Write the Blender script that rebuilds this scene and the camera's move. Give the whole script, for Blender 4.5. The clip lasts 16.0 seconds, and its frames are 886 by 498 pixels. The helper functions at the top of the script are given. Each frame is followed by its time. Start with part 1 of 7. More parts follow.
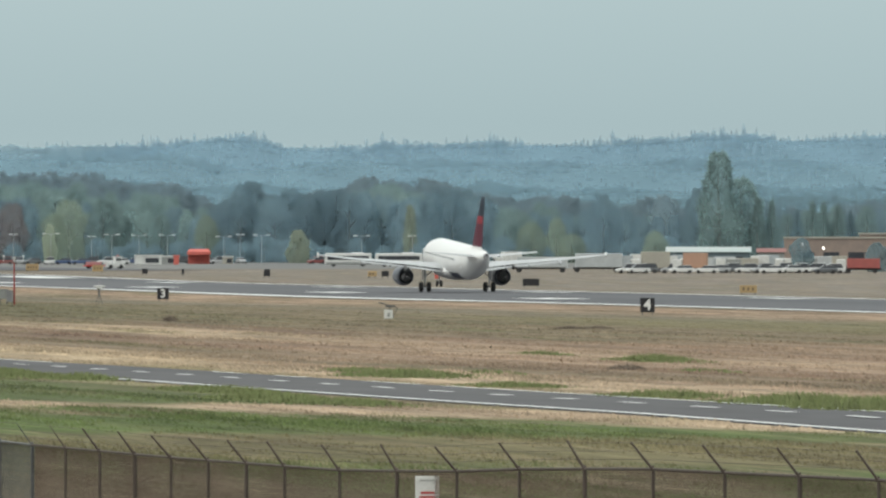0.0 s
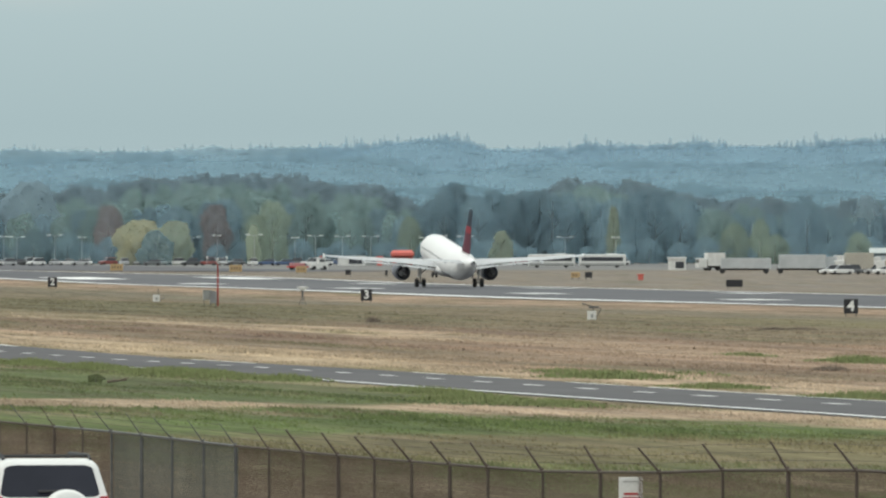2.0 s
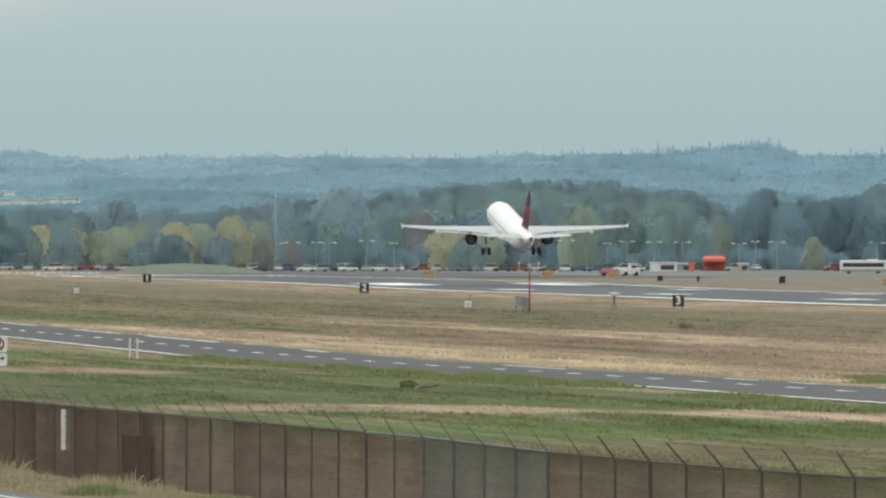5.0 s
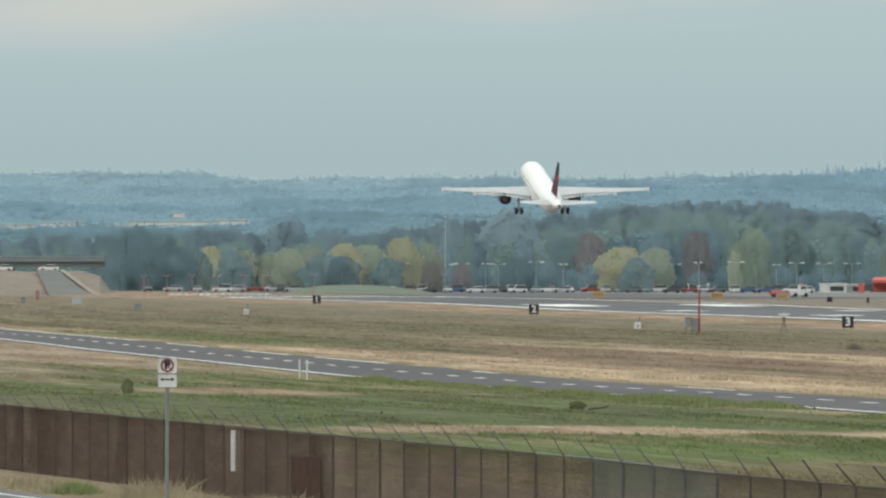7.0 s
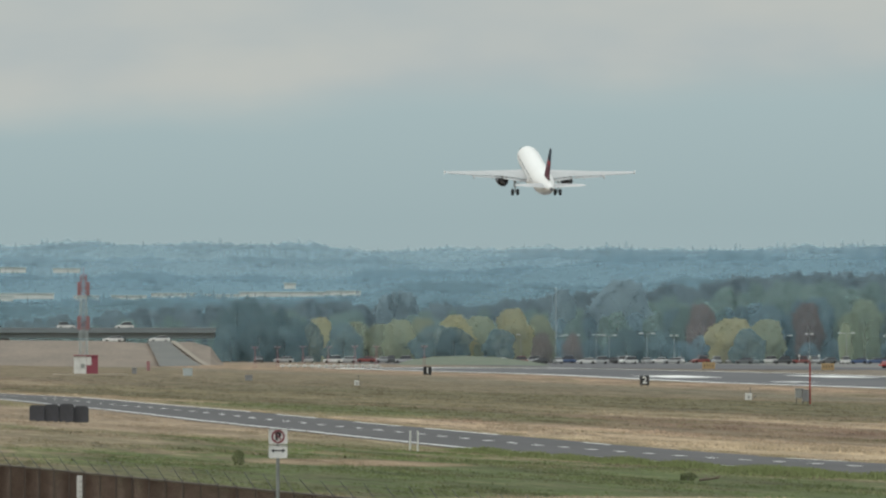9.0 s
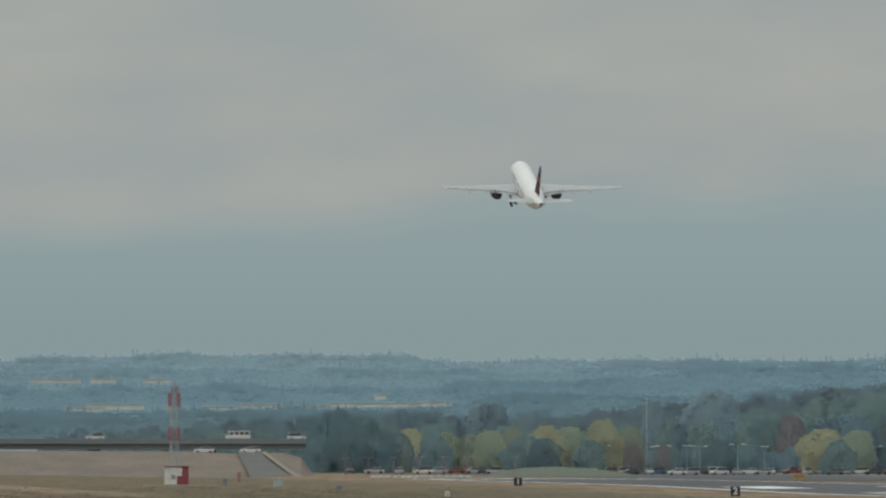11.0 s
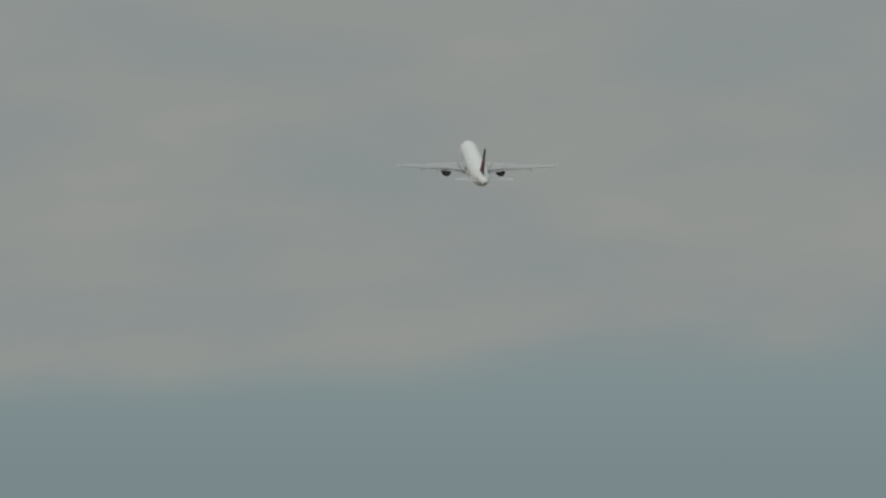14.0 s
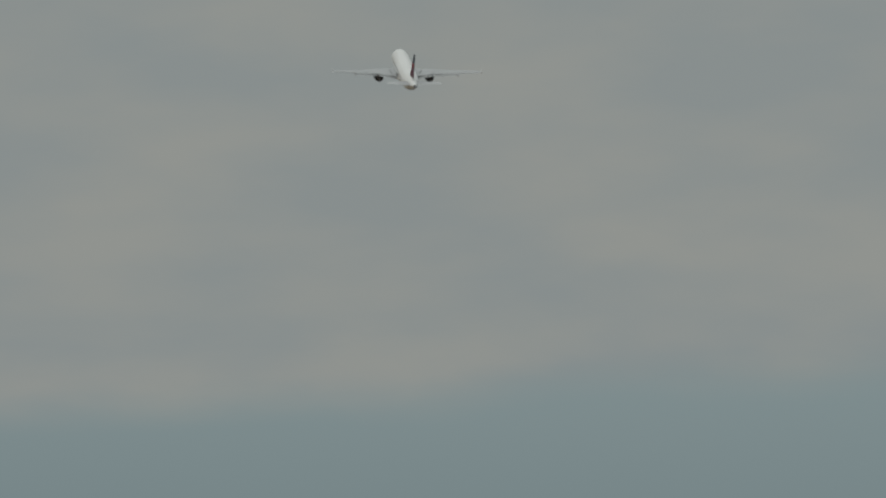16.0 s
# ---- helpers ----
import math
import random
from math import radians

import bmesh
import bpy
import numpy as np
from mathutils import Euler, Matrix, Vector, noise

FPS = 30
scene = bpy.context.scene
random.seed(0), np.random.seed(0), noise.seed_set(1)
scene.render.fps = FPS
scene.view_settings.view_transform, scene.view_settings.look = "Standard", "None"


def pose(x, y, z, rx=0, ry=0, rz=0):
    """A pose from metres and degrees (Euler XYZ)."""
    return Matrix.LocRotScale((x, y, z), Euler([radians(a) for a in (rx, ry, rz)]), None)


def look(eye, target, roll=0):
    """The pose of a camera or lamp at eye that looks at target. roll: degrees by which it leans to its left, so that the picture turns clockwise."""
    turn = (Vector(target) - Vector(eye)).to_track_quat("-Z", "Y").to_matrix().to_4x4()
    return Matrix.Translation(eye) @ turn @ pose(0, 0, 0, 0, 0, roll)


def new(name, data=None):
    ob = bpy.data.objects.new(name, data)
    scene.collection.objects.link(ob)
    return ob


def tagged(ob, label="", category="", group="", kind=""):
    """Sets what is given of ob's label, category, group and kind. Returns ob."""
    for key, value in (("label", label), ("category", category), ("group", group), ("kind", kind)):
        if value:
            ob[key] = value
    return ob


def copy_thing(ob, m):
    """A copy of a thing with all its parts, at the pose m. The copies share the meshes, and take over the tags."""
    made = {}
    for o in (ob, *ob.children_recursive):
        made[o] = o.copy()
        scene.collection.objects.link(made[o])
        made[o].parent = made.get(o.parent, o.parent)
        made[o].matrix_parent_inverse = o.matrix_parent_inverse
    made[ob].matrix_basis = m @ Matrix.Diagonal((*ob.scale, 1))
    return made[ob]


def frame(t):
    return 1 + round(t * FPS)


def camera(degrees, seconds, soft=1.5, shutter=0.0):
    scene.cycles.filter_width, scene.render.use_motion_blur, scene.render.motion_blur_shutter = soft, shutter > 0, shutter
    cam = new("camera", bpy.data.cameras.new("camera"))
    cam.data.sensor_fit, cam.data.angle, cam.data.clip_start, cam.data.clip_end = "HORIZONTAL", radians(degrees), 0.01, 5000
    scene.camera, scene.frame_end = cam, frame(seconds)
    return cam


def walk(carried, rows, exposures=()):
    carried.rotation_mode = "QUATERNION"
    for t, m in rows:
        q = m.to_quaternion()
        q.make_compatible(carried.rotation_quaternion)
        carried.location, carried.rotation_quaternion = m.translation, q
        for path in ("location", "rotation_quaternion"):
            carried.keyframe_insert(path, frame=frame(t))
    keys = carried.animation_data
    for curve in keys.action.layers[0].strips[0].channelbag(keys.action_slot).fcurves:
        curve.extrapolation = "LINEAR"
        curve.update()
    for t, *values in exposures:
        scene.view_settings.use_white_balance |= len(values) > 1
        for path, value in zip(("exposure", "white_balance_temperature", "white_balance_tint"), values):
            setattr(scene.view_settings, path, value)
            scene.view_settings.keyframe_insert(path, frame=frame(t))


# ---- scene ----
# metres; the runway runs along +y, the camera stands 4.75 m over the near ground
cam = camera(3.992, 16.0, soft=2.3)
PATH = [
    (0, pose(0, 0, 4.75, 89.9414, 0, -9.3023)),
    (0.5, pose(0, 0, 4.75, 89.9453, 0, -9.0527)),
    (1, pose(0, 0, 4.75, 89.9453, 0, -8.8159)),
    (1.5, pose(0, 0, 4.75, 89.9465, 0, -8.5842)),
    (2, pose(0, 0, 4.75, 89.9465, 0, -8.3856)),
    (2.5, pose(0, 0, 4.75, 89.9491, 0, -8.1717)),
    (3, pose(0, 0, 4.75, 89.9529, 0, -7.9297)),
    (3.5, pose(0, 0, 4.75, 89.9567, 0, -7.6776)),
    (4, pose(0, 0, 4.75, 89.9605, 0, -7.4230)),
    (4.5, pose(0, 0, 4.75, 89.9643, 0, -7.1862)),
    (4.7, pose(0, 0, 4.75, 89.9669, 0, -7.1021)),
    (6.8, pose(0, 0, 4.75, 90.0509, 0, -6.2898)),
    (7, pose(0, 0, 4.75, 90.0688, 0, -6.2160)),
    (7.5, pose(0, 0, 4.75, 90.1222, 0, -6.0555)),
    (8, pose(0, 0, 4.75, 90.1833, 0, -5.9435)),
    (8.5, pose(0, 0, 4.75, 90.2903, 0, -5.8365)),
    (9, pose(0, 0, 4.75, 90.3896, 0, -5.7168)),
    (9.2, pose(0, 0, 4.75, 90.4278, 0, -5.6685)),
    (11.5, pose(0, 0, 4.75, 91.0262, 0, -5.2407)),
    (12, pose(0, 0, 4.75, 91.1536, 0, -5.1821)),
    (12.5, pose(0, 0, 4.75, 91.2758, 0, -5.1082)),
    (13, pose(0, 0, 4.75, 91.3929, 0, -5.0497)),
    (13.5, pose(0, 0, 4.75, 91.4922, 0, -5.0089)),
    (14, pose(0, 0, 4.75, 91.5737, 0, -4.9962)),
    (14.5, pose(0, 0, 4.75, 91.6272, 0, -4.9911)),
    (15, pose(0, 0, 4.75, 91.6578, 0, -4.9860)),
    (15.5, pose(0, 0, 4.75, 91.6832, 0, -4.9809)),
    (16, pose(0, 0, 4.75, 91.6909, 0, -4.9784)),
    ]
walk(cam, PATH, exposures=((0, 0.0), (4.5, 0.0), (7, -0.03), (8, -0.1), (9, -0.25), (11.5, -0.78), (12, -0.85), (13, -0.97), (14.5, -1.08), (16, -1.1)))

# ---- world and sun: a hazy overcast sky ----
SUN_ELEVATION, SUN_AZIMUTH = 48.0, 235.0
world = bpy.data.worlds.new("overcast_sky")
scene.world = world
world.use_nodes = True


def build_world():
    nt = world.node_tree
    nt.nodes.clear()
    N = lambda kind, **kw: add_node(nt, kind, **kw)
    out, bg = N("ShaderNodeOutputWorld"), N("ShaderNodeBackground")
    bg.inputs[1].default_value = 1.0
    sky = N("ShaderNodeTexSky")
    sky.sky_type, sky.sun_disc = "NISHITA", False
    sky.sun_elevation, sky.sun_rotation = radians(SUN_ELEVATION), radians(SUN_AZIMUTH)
    sky.air_density, sky.dust_density = 1.5, 4.0
    dim = N("ShaderNodeVectorMath", operation="SCALE")
    nt.links.new(sky.outputs[0], dim.inputs[0])
    dim.inputs[3].default_value = 0.05
    tc = N("ShaderNodeTexCoord")
    sep = N("ShaderNodeSeparateXYZ")
    nt.links.new(tc.outputs["Generated"], sep.inputs[0])
    # cloud lumps, stretched along the horizon
    mp = N("ShaderNodeMapping")
    mp.inputs["Scale"].default_value = (55, 55, 150)
    nt.links.new(tc.outputs["Generated"], mp.inputs[0])
    lumps = N("ShaderNodeTexNoise")
    lumps.inputs["Scale"].default_value, lumps.inputs["Detail"].default_value = 1.0, 4.0
    lumps.inputs["Roughness"].default_value = 0.45
    nt.links.new(mp.outputs[0], lumps.inputs["Vector"])
    # height of the cloud base over the horizon, leaning a little
    lean = N("ShaderNodeMath", operation="MULTIPLY_ADD")
    nt.links.new(sep.outputs[0], lean.inputs[0])
    lean.inputs[1].default_value, lean.inputs[2].default_value = -0.045, 0.0045
    rise = N("ShaderNodeMath", operation="ADD")
    nt.links.new(sep.outputs[2], rise.inputs[0])
    nt.links.new(lean.outputs[0], rise.inputs[1])
    wob = N("ShaderNodeMath", operation="MULTIPLY_ADD")
    nt.links.new(lumps.outputs[0], wob.inputs[0])
    wob.inputs[1].default_value = 0.004
    nt.links.new(rise.outputs[0], wob.inputs[2])
    base = N("ShaderNodeMapRange", interpolation_type="SMOOTHSTEP")
    base.inputs["From Min"].default_value, base.inputs["From Max"].default_value = 0.0185, 0.0235
    nt.links.new(wob.outputs[0], base.inputs[0])
    # clear haze under the clouds, from pale at the horizon to blue-grey
    ramp = N("ShaderNodeValToRGB")
    el = ramp.color_ramp.elements
    el[0].position, el[0].color = 0.0, (0.435, 0.565, 0.588, 1)
    el[1].position, el[1].color = 1.0, (0.45, 0.575, 0.595, 1)
    for p, c in ((0.30, (0.435, 0.565, 0.588, 1)), (0.62, (0.490, 0.622, 0.640, 1))):
        e = el.new(p)
        e.color = c
    up = N("ShaderNodeMapRange")
    up.inputs["From Max"].default_value = 0.03
    nt.links.new(sep.outputs[2], up.inputs[0])
    nt.links.new(up.outputs[0], ramp.inputs[0])
    cloud = N("ShaderNodeValToRGB")
    ce = cloud.color_ramp.elements
    ce[0].position, ce[0].color = 0.34, (0.575, 0.640, 0.640, 1)
    ce[1].position, ce[1].color = 0.66, (0.660, 0.690, 0.652, 1)
    nt.links.new(lumps.outputs[0], cloud.inputs[0])
    mix = N("ShaderNodeMix", data_type="RGBA")
    nt.links.new(base.outputs[0], mix.inputs[0])
    nt.links.new(ramp.outputs[0], mix.inputs[6])
    nt.links.new(cloud.outputs[0], mix.inputs[7])
    # an overcast sky is brightest overhead
    zen = N("ShaderNodeMapRange", interpolation_type="SMOOTHSTEP")
    zen.inputs["From Min"].default_value, zen.inputs["From Max"].default_value = 0.04, 0.75
    zen.inputs["To Min"].default_value, zen.inputs["To Max"].default_value = 1.0, 2.2
    nt.links.new(sep.outputs[2], zen.inputs[0])
    over = N("ShaderNodeVectorMath", operation="SCALE")
    nt.links.new(mix.outputs[2], over.inputs[0])
    nt.links.new(zen.outputs[0], over.inputs[3])
    veil = N("ShaderNodeMix", data_type="RGBA")
    veil.inputs[0].default_value = 0.90
    nt.links.new(dim.outputs[0], veil.inputs[6])
    nt.links.new(over.outputs[0], veil.inputs[7])
    nt.links.new(veil.outputs[2], bg.inputs[0])
    nt.links.new(bg.outputs[0], out.inputs[0])


def add_node(nt, kind, **kw):
    n = nt.nodes.new(kind)
    for k, v in kw.items():
        if k == "operation":
            n.operation = v
        elif k == "data_type":
            n.data_type = v
        elif k == "interpolation_type":
            n.interpolation_type = v
        elif k == "blend_type":
            n.blend_type = v
    return n


build_world()
sun_data = bpy.data.lights.new("sun", "SUN")
sun_data.energy, sun_data.angle, sun_data.color = 0.9, radians(30), (1.0, 0.95, 0.87)
sun = new("sun", sun_data)
_a, _e = radians(SUN_AZIMUTH), radians(SUN_ELEVATION)
sun.matrix_world = look((math.sin(_a) * math.cos(_e) * 900, math.cos(_a) * math.cos(_e) * 900, math.sin(_e) * 900), (0, 0, 0))

# ---- materials ----
MATS = {}


def mat(name, c1, c2=None, scale=1.0, rough=0.7, metal=0.0, bump=0.0, stretch=(1, 1, 1), fine=0.15, emit=None, world_space=False, rnd=0.0, alpha=1.0, spec=0.5):
    """A procedural surface: two colours mixed by a coarse and a fine noise, with relief."""
    if name in MATS:
        return MATS[name]
    m = bpy.data.materials.new(name)
    m.use_nodes = True
    nt = m.node_tree
    b = nt.nodes["Principled BSDF"]
    b.inputs["Roughness"].default_value, b.inputs["Metallic"].default_value = rough, metal
    b.inputs["Specular IOR Level"].default_value = spec
    c2 = c2 or tuple(v * 0.8 for v in c1)
    tc = add_node(nt, "ShaderNodeTexCoord")
    mp = add_node(nt, "ShaderNodeMapping")
    mp.inputs["Scale"].default_value = stretch
    if world_space:
        geo = add_node(nt, "ShaderNodeNewGeometry")
        nt.links.new(geo.outputs["Position"], mp.inputs[0])
    else:
        nt.links.new(tc.outputs["Object"], mp.inputs[0])
    n1 = add_node(nt, "ShaderNodeTexNoise")
    n1.inputs["Scale"].default_value, n1.inputs["Detail"].default_value = scale, 5.0
    n2 = add_node(nt, "ShaderNodeTexNoise")
    n2.inputs["Scale"].default_value, n2.inputs["Detail"].default_value = scale * 9, 3.0
    nt.links.new(mp.outputs[0], n1.inputs["Vector"])
    nt.links.new(mp.outputs[0], n2.inputs["Vector"])
    r = add_node(nt, "ShaderNodeValToRGB")
    r.color_ramp.elements[0].position, r.color_ramp.elements[0].color = 0.35, (*c1, 1)
    r.color_ramp.elements[1].position, r.color_ramp.elements[1].color = 0.65, (*c2, 1)
    nt.links.new(n1.outputs[0], r.inputs[0])
    v = add_node(nt, "ShaderNodeMapRange")
    v.inputs["To Min"].default_value, v.inputs["To Max"].default_value = 1 - fine, 1 + fine
    nt.links.new(n2.outputs[0], v.inputs[0])
    hsv = add_node(nt, "ShaderNodeHueSaturation")
    nt.links.new(r.outputs[0], hsv.inputs["Color"])
    nt.links.new(v.outputs[0], hsv.inputs["Value"])
    last = hsv
    if rnd:
        info = add_node(nt, "ShaderNodeObjectInfo")
        w = add_node(nt, "ShaderNodeMapRange")
        w.inputs["To Min"].default_value, w.inputs["To Max"].default_value = 1 - rnd, 1 + rnd
        nt.links.new(info.outputs["Random"], w.inputs[0])
        h2 = add_node(nt, "ShaderNodeHueSaturation")
        nt.links.new(hsv.outputs[0], h2.inputs["Color"])
        nt.links.new(w.outputs[0], h2.inputs["Value"])
        last = h2
    nt.links.new(last.outputs[0], b.inputs["Base Color"])
    if bump:
        bp = add_node(nt, "ShaderNodeBump")
        bp.inputs["Strength"].default_value = bump
        nt.links.new(n2.outputs[0], bp.inputs["Height"])
        nt.links.new(bp.outputs[0], b.inputs["Normal"])
    if emit:
        b.inputs["Emission Color"].default_value = (*emit[:3], 1)
        b.inputs["Emission Strength"].default_value = emit[3]
    if alpha < 1:
        b.inputs["Alpha"].default_value = alpha
    MATS[name] = m
    return m


TAN, STRAW, BROWN = (0.300, 0.212, 0.150), (0.405, 0.305, 0.212), (0.188, 0.128, 0.095)
OLIVE, GREEN, GREY_GREEN = (0.172, 0.138, 0.094), (0.092, 0.113, 0.043), (0.162, 0.146, 0.112)


def ground_material():
    """Dry airfield grass: mown bands along the runway, straw, brown and green, broken by noise."""
    m = bpy.data.materials.new("dry_grass_ground")
    m.use_nodes = True
    nt = m.node_tree
    b = nt.nodes["Principled BSDF"]
    b.inputs["Roughness"].default_value = 0.95
    b.inputs["Specular IOR Level"].default_value = 0.1
    geo = add_node(nt, "ShaderNodeNewGeometry")
    sep = add_node(nt, "ShaderNodeSeparateXYZ")
    nt.links.new(geo.outputs["Position"], sep.inputs[0])
    mp = add_node(nt, "ShaderNodeMapping")
    mp.inputs["Scale"].default_value = (0.09, 0.012, 0.1)
    nt.links.new(geo.outputs["Position"], mp.inputs[0])
    wn = add_node(nt, "ShaderNodeTexNoise")
    wn.inputs["Scale"].default_value, wn.inputs["Detail"].default_value = 1.0, 6.0
    wn.inputs["Roughness"].default_value = 0.6
    nt.links.new(mp.outputs[0], wn.inputs["Vector"])
    # bands warped by up to 6 m
    wx = add_node(nt, "ShaderNodeMath", operation="MULTIPLY_ADD")
    nt.links.new(wn.outputs[0], wx.inputs[0])
    wx.inputs[1].default_value = 13.0
    nt.links.new(sep.outputs[0], wx.inputs[2])
    band = add_node(nt, "ShaderNodeMapRange")
    band.inputs["From Min"].default_value, band.inputs["From Max"].default_value = 6.5, 306.5
    nt.links.new(wx.outputs[0], band.inputs[0])
    ramp = add_node(nt, "ShaderNodeValToRGB")
    # the last two tones are greyed: dust haze put into the ground colour
    stops = [(0, TAN), (30, OLIVE), (38, GREEN), (52, GREEN), (60, GREEN), (67, STRAW), (79, STRAW), (83, TAN), (86, OLIVE),
             (94, BROWN), (103, BROWN), (106, STRAW), (113, STRAW), (118, BROWN), (130, OLIVE), (150, OLIVE), (175, OLIVE), (198, GREY_GREEN), (209, TAN), (262, (0.205, 0.172, 0.145)), (300, (0.205, 0.180, 0.158))]
    el = ramp.color_ramp.elements
    el[0].position, el[0].color = 0.0, (*stops[0][1], 1)
    el[1].position, el[1].color = 1.0, (*stops[-1][1], 1)
    for p, c in stops[1:-1]:
        e = el.new(p / 300)
        e.color = (*c, 1)
    nt.links.new(band.outputs[0], ramp.inputs[0])
    # green and straw patches
    mp2 = add_node(nt, "ShaderNodeMapping")
    mp2.inputs["Scale"].default_value = (0.16, 0.02, 0.1)
    nt.links.new(geo.outputs["Position"], mp2.inputs[0])
    pn = add_node(nt, "ShaderNodeTexNoise")
    pn.inputs["Scale"].default_value, pn.inputs["Detail"].default_value = 1.0, 4.0
    nt.links.new(mp2.outputs[0], pn.inputs["Vector"])
    pr = add_node(nt, "ShaderNodeMapRange")
    pr.inputs["From Min"].default_value, pr.inputs["From Max"].default_value, pr.inputs["To Max"].default_value = 0.55, 0.70, 0.5
    nt.links.new(pn.outputs[0], pr.inputs[0])
    mix = add_node(nt, "ShaderNodeMix", data_type="RGBA")
    nt.links.new(pr.outputs[0], mix.inputs[0])
    nt.links.new(ramp.outputs[0], mix.inputs[6])
    mix.inputs[7].default_value = (*GREEN, 1)
    # fine streaks of dry stalks through the green
    mp4 = add_node(nt, "ShaderNodeMapping")
    mp4.inputs["Scale"].default_value = (0.45, 0.035, 0.1)
    mp4.inputs["Location"].default_value = (31, 7, 0)
    nt.links.new(geo.outputs["Position"], mp4.inputs[0])
    dn = add_node(nt, "ShaderNodeTexNoise")
    dn.inputs["Scale"].default_value, dn.inputs["Detail"].default_value = 1.0, 7.0
    dn.inputs["Roughness"].default_value = 0.68
    nt.links.new(mp4.outputs[0], dn.inputs["Vector"])
    dr = add_node(nt, "ShaderNodeMapRange")
    dr.inputs["From Min"].default_value, dr.inputs["From Max"].default_value, dr.inputs["To Max"].default_value = 0.46, 0.62, 0.85
    nt.links.new(dn.outputs[0], dr.inputs[0])
    dry = add_node(nt, "ShaderNodeMix", data_type="RGBA")
    nt.links.new(dr.outputs[0], dry.inputs[0])
    nt.links.new(mix.outputs[2], dry.inputs[6])
    dry.inputs[7].default_value = (0.212, 0.164, 0.112, 1)
    mix = dry
    # dry patches with a shape of their own: centre, half sizes
    for cx, cy, rx, ry, tone, much in ((48, 440, 22, 95, (0.082, 0.100, 0.044), 0.7), (50, 282, 16, 30, (0.150, 0.124, 0.070), 0.85), (47, 318, 18, 20, (0.084, 0.112, 0.038), 0.8), (44, 366, 8, 15, (0.35, 0.262, 0.185), 0.85), (58, 360, 9, 20, (0.37, 0.275, 0.195), 0.92), (128, 590, 50, 170, (0.262, 0.182, 0.130), 0.7), (104, 600, 18, 60, STRAW, 0.2), (57, 800, 13, 190, (0.285, 0.215, 0.155), 0.9), (66, 335, 8, 14, STRAW, 0.9), (47, 505, 5, 22, TAN, 0.8), (120, 1250, 55, 420, (0.120, 0.112, 0.066), 0.75), (185, 930, 30, 160, (0.165, 0.148, 0.082), 0.65), (150, 1700, 60, 300, (0.150, 0.130, 0.090), 0.5), (88, 930, 12, 150, (0.100, 0.112, 0.055), 0.7), (80, 900, 9, 110, (0.095, 0.115, 0.050), 0.75), (43, 645, 9, 105, (0.225, 0.176, 0.125), 0.75), (79, 610, 7, 110, (0.37, 0.285, 0.185), 0.6)):
        off, sc, ln = add_node(nt, "ShaderNodeVectorMath", operation="SUBTRACT"), add_node(nt, "ShaderNodeVectorMath", operation="MULTIPLY_ADD"), add_node(nt, "ShaderNodeVectorMath", operation="LENGTH")
        off.inputs[1].default_value = (cx, cy, 0)
        sc.inputs[1].default_value = (1 / rx, 1 / ry, 0)
        nt.links.new(geo.outputs["Position"], off.inputs[0])
        nt.links.new(off.outputs[0], sc.inputs[0])
        wv = add_node(nt, "ShaderNodeVectorMath", operation="SCALE")
        wv.inputs[3].default_value = 1.1
        nt.links.new(wn.outputs[1], wv.inputs[0])
        nt.links.new(wv.outputs[0], sc.inputs[2])
        sh = add_node(nt, "ShaderNodeVectorMath", operation="SUBTRACT")
        sh.inputs[1].default_value = (0.55, 0.55, 0.55)
        nt.links.new(sc.outputs[0], sh.inputs[0])
        nt.links.new(sh.outputs[0], ln.inputs[0])
        fade = add_node(nt, "ShaderNodeMapRange", interpolation_type="SMOOTHSTEP")
        fade.inputs["From Min"].default_value, fade.inputs["From Max"].default_value = 0.55, 1.05
        fade.inputs["To Min"].default_value, fade.inputs["To Max"].default_value = much, 0.0
        nt.links.new(ln.outputs["Value"], fade.inputs[0])
        mixed = add_node(nt, "ShaderNodeMix", data_type="RGBA")
        nt.links.new(fade.outputs[0], mixed.inputs[0])
        nt.links.new(mix.outputs[2], mixed.inputs[6])
        mixed.inputs[7].default_value = (*tone, 1)
        mix = mixed
    # grain
    mp3 = add_node(nt, "ShaderNodeMapping")
    mp3.inputs["Scale"].default_value = (1.2, 0.07, 1)
    nt.links.new(geo.outputs["Position"], mp3.inputs[0])
    gn = add_node(nt, "ShaderNodeTexNoise")
    gn.inputs["Scale"].default_value, gn.inputs["Detail"].default_value = 1.0, 8.0
    gn.inputs["Roughness"].default_value = 0.7
    nt.links.new(mp3.outputs[0], gn.inputs["Vector"])
    gr = add_node(nt, "ShaderNodeMapRange")
    gr.inputs["From Min"].default_value, gr.inputs["From Max"].default_value = 0.25, 0.75
    gr.inputs["To Min"].default_value, gr.inputs["To Max"].default_value = 0.56, 1.44
    nt.links.new(gn.outputs[0], gr.inputs[0])
    # single stalks and clods
    mp5 = add_node(nt, "ShaderNodeMapping")
    mp5.inputs["Scale"].default_value = (3.5, 0.22, 1)
    nt.links.new(geo.outputs["Position"], mp5.inputs[0])
    fn = add_node(nt, "ShaderNodeTexNoise")
    fn.inputs["Scale"].default_value, fn.inputs["Detail"].default_value = 1.0, 5.0
    fn.inputs["Roughness"].default_value = 0.75
    nt.links.new(mp5.outputs[0], fn.inputs["Vector"])
    fr = add_node(nt, "ShaderNodeMapRange")
    fr.inputs["From Min"].default_value, fr.inputs["From Max"].default_value = 0.3, 0.7
    fr.inputs["To Min"].default_value, fr.inputs["To Max"].default_value = 0.66, 1.28
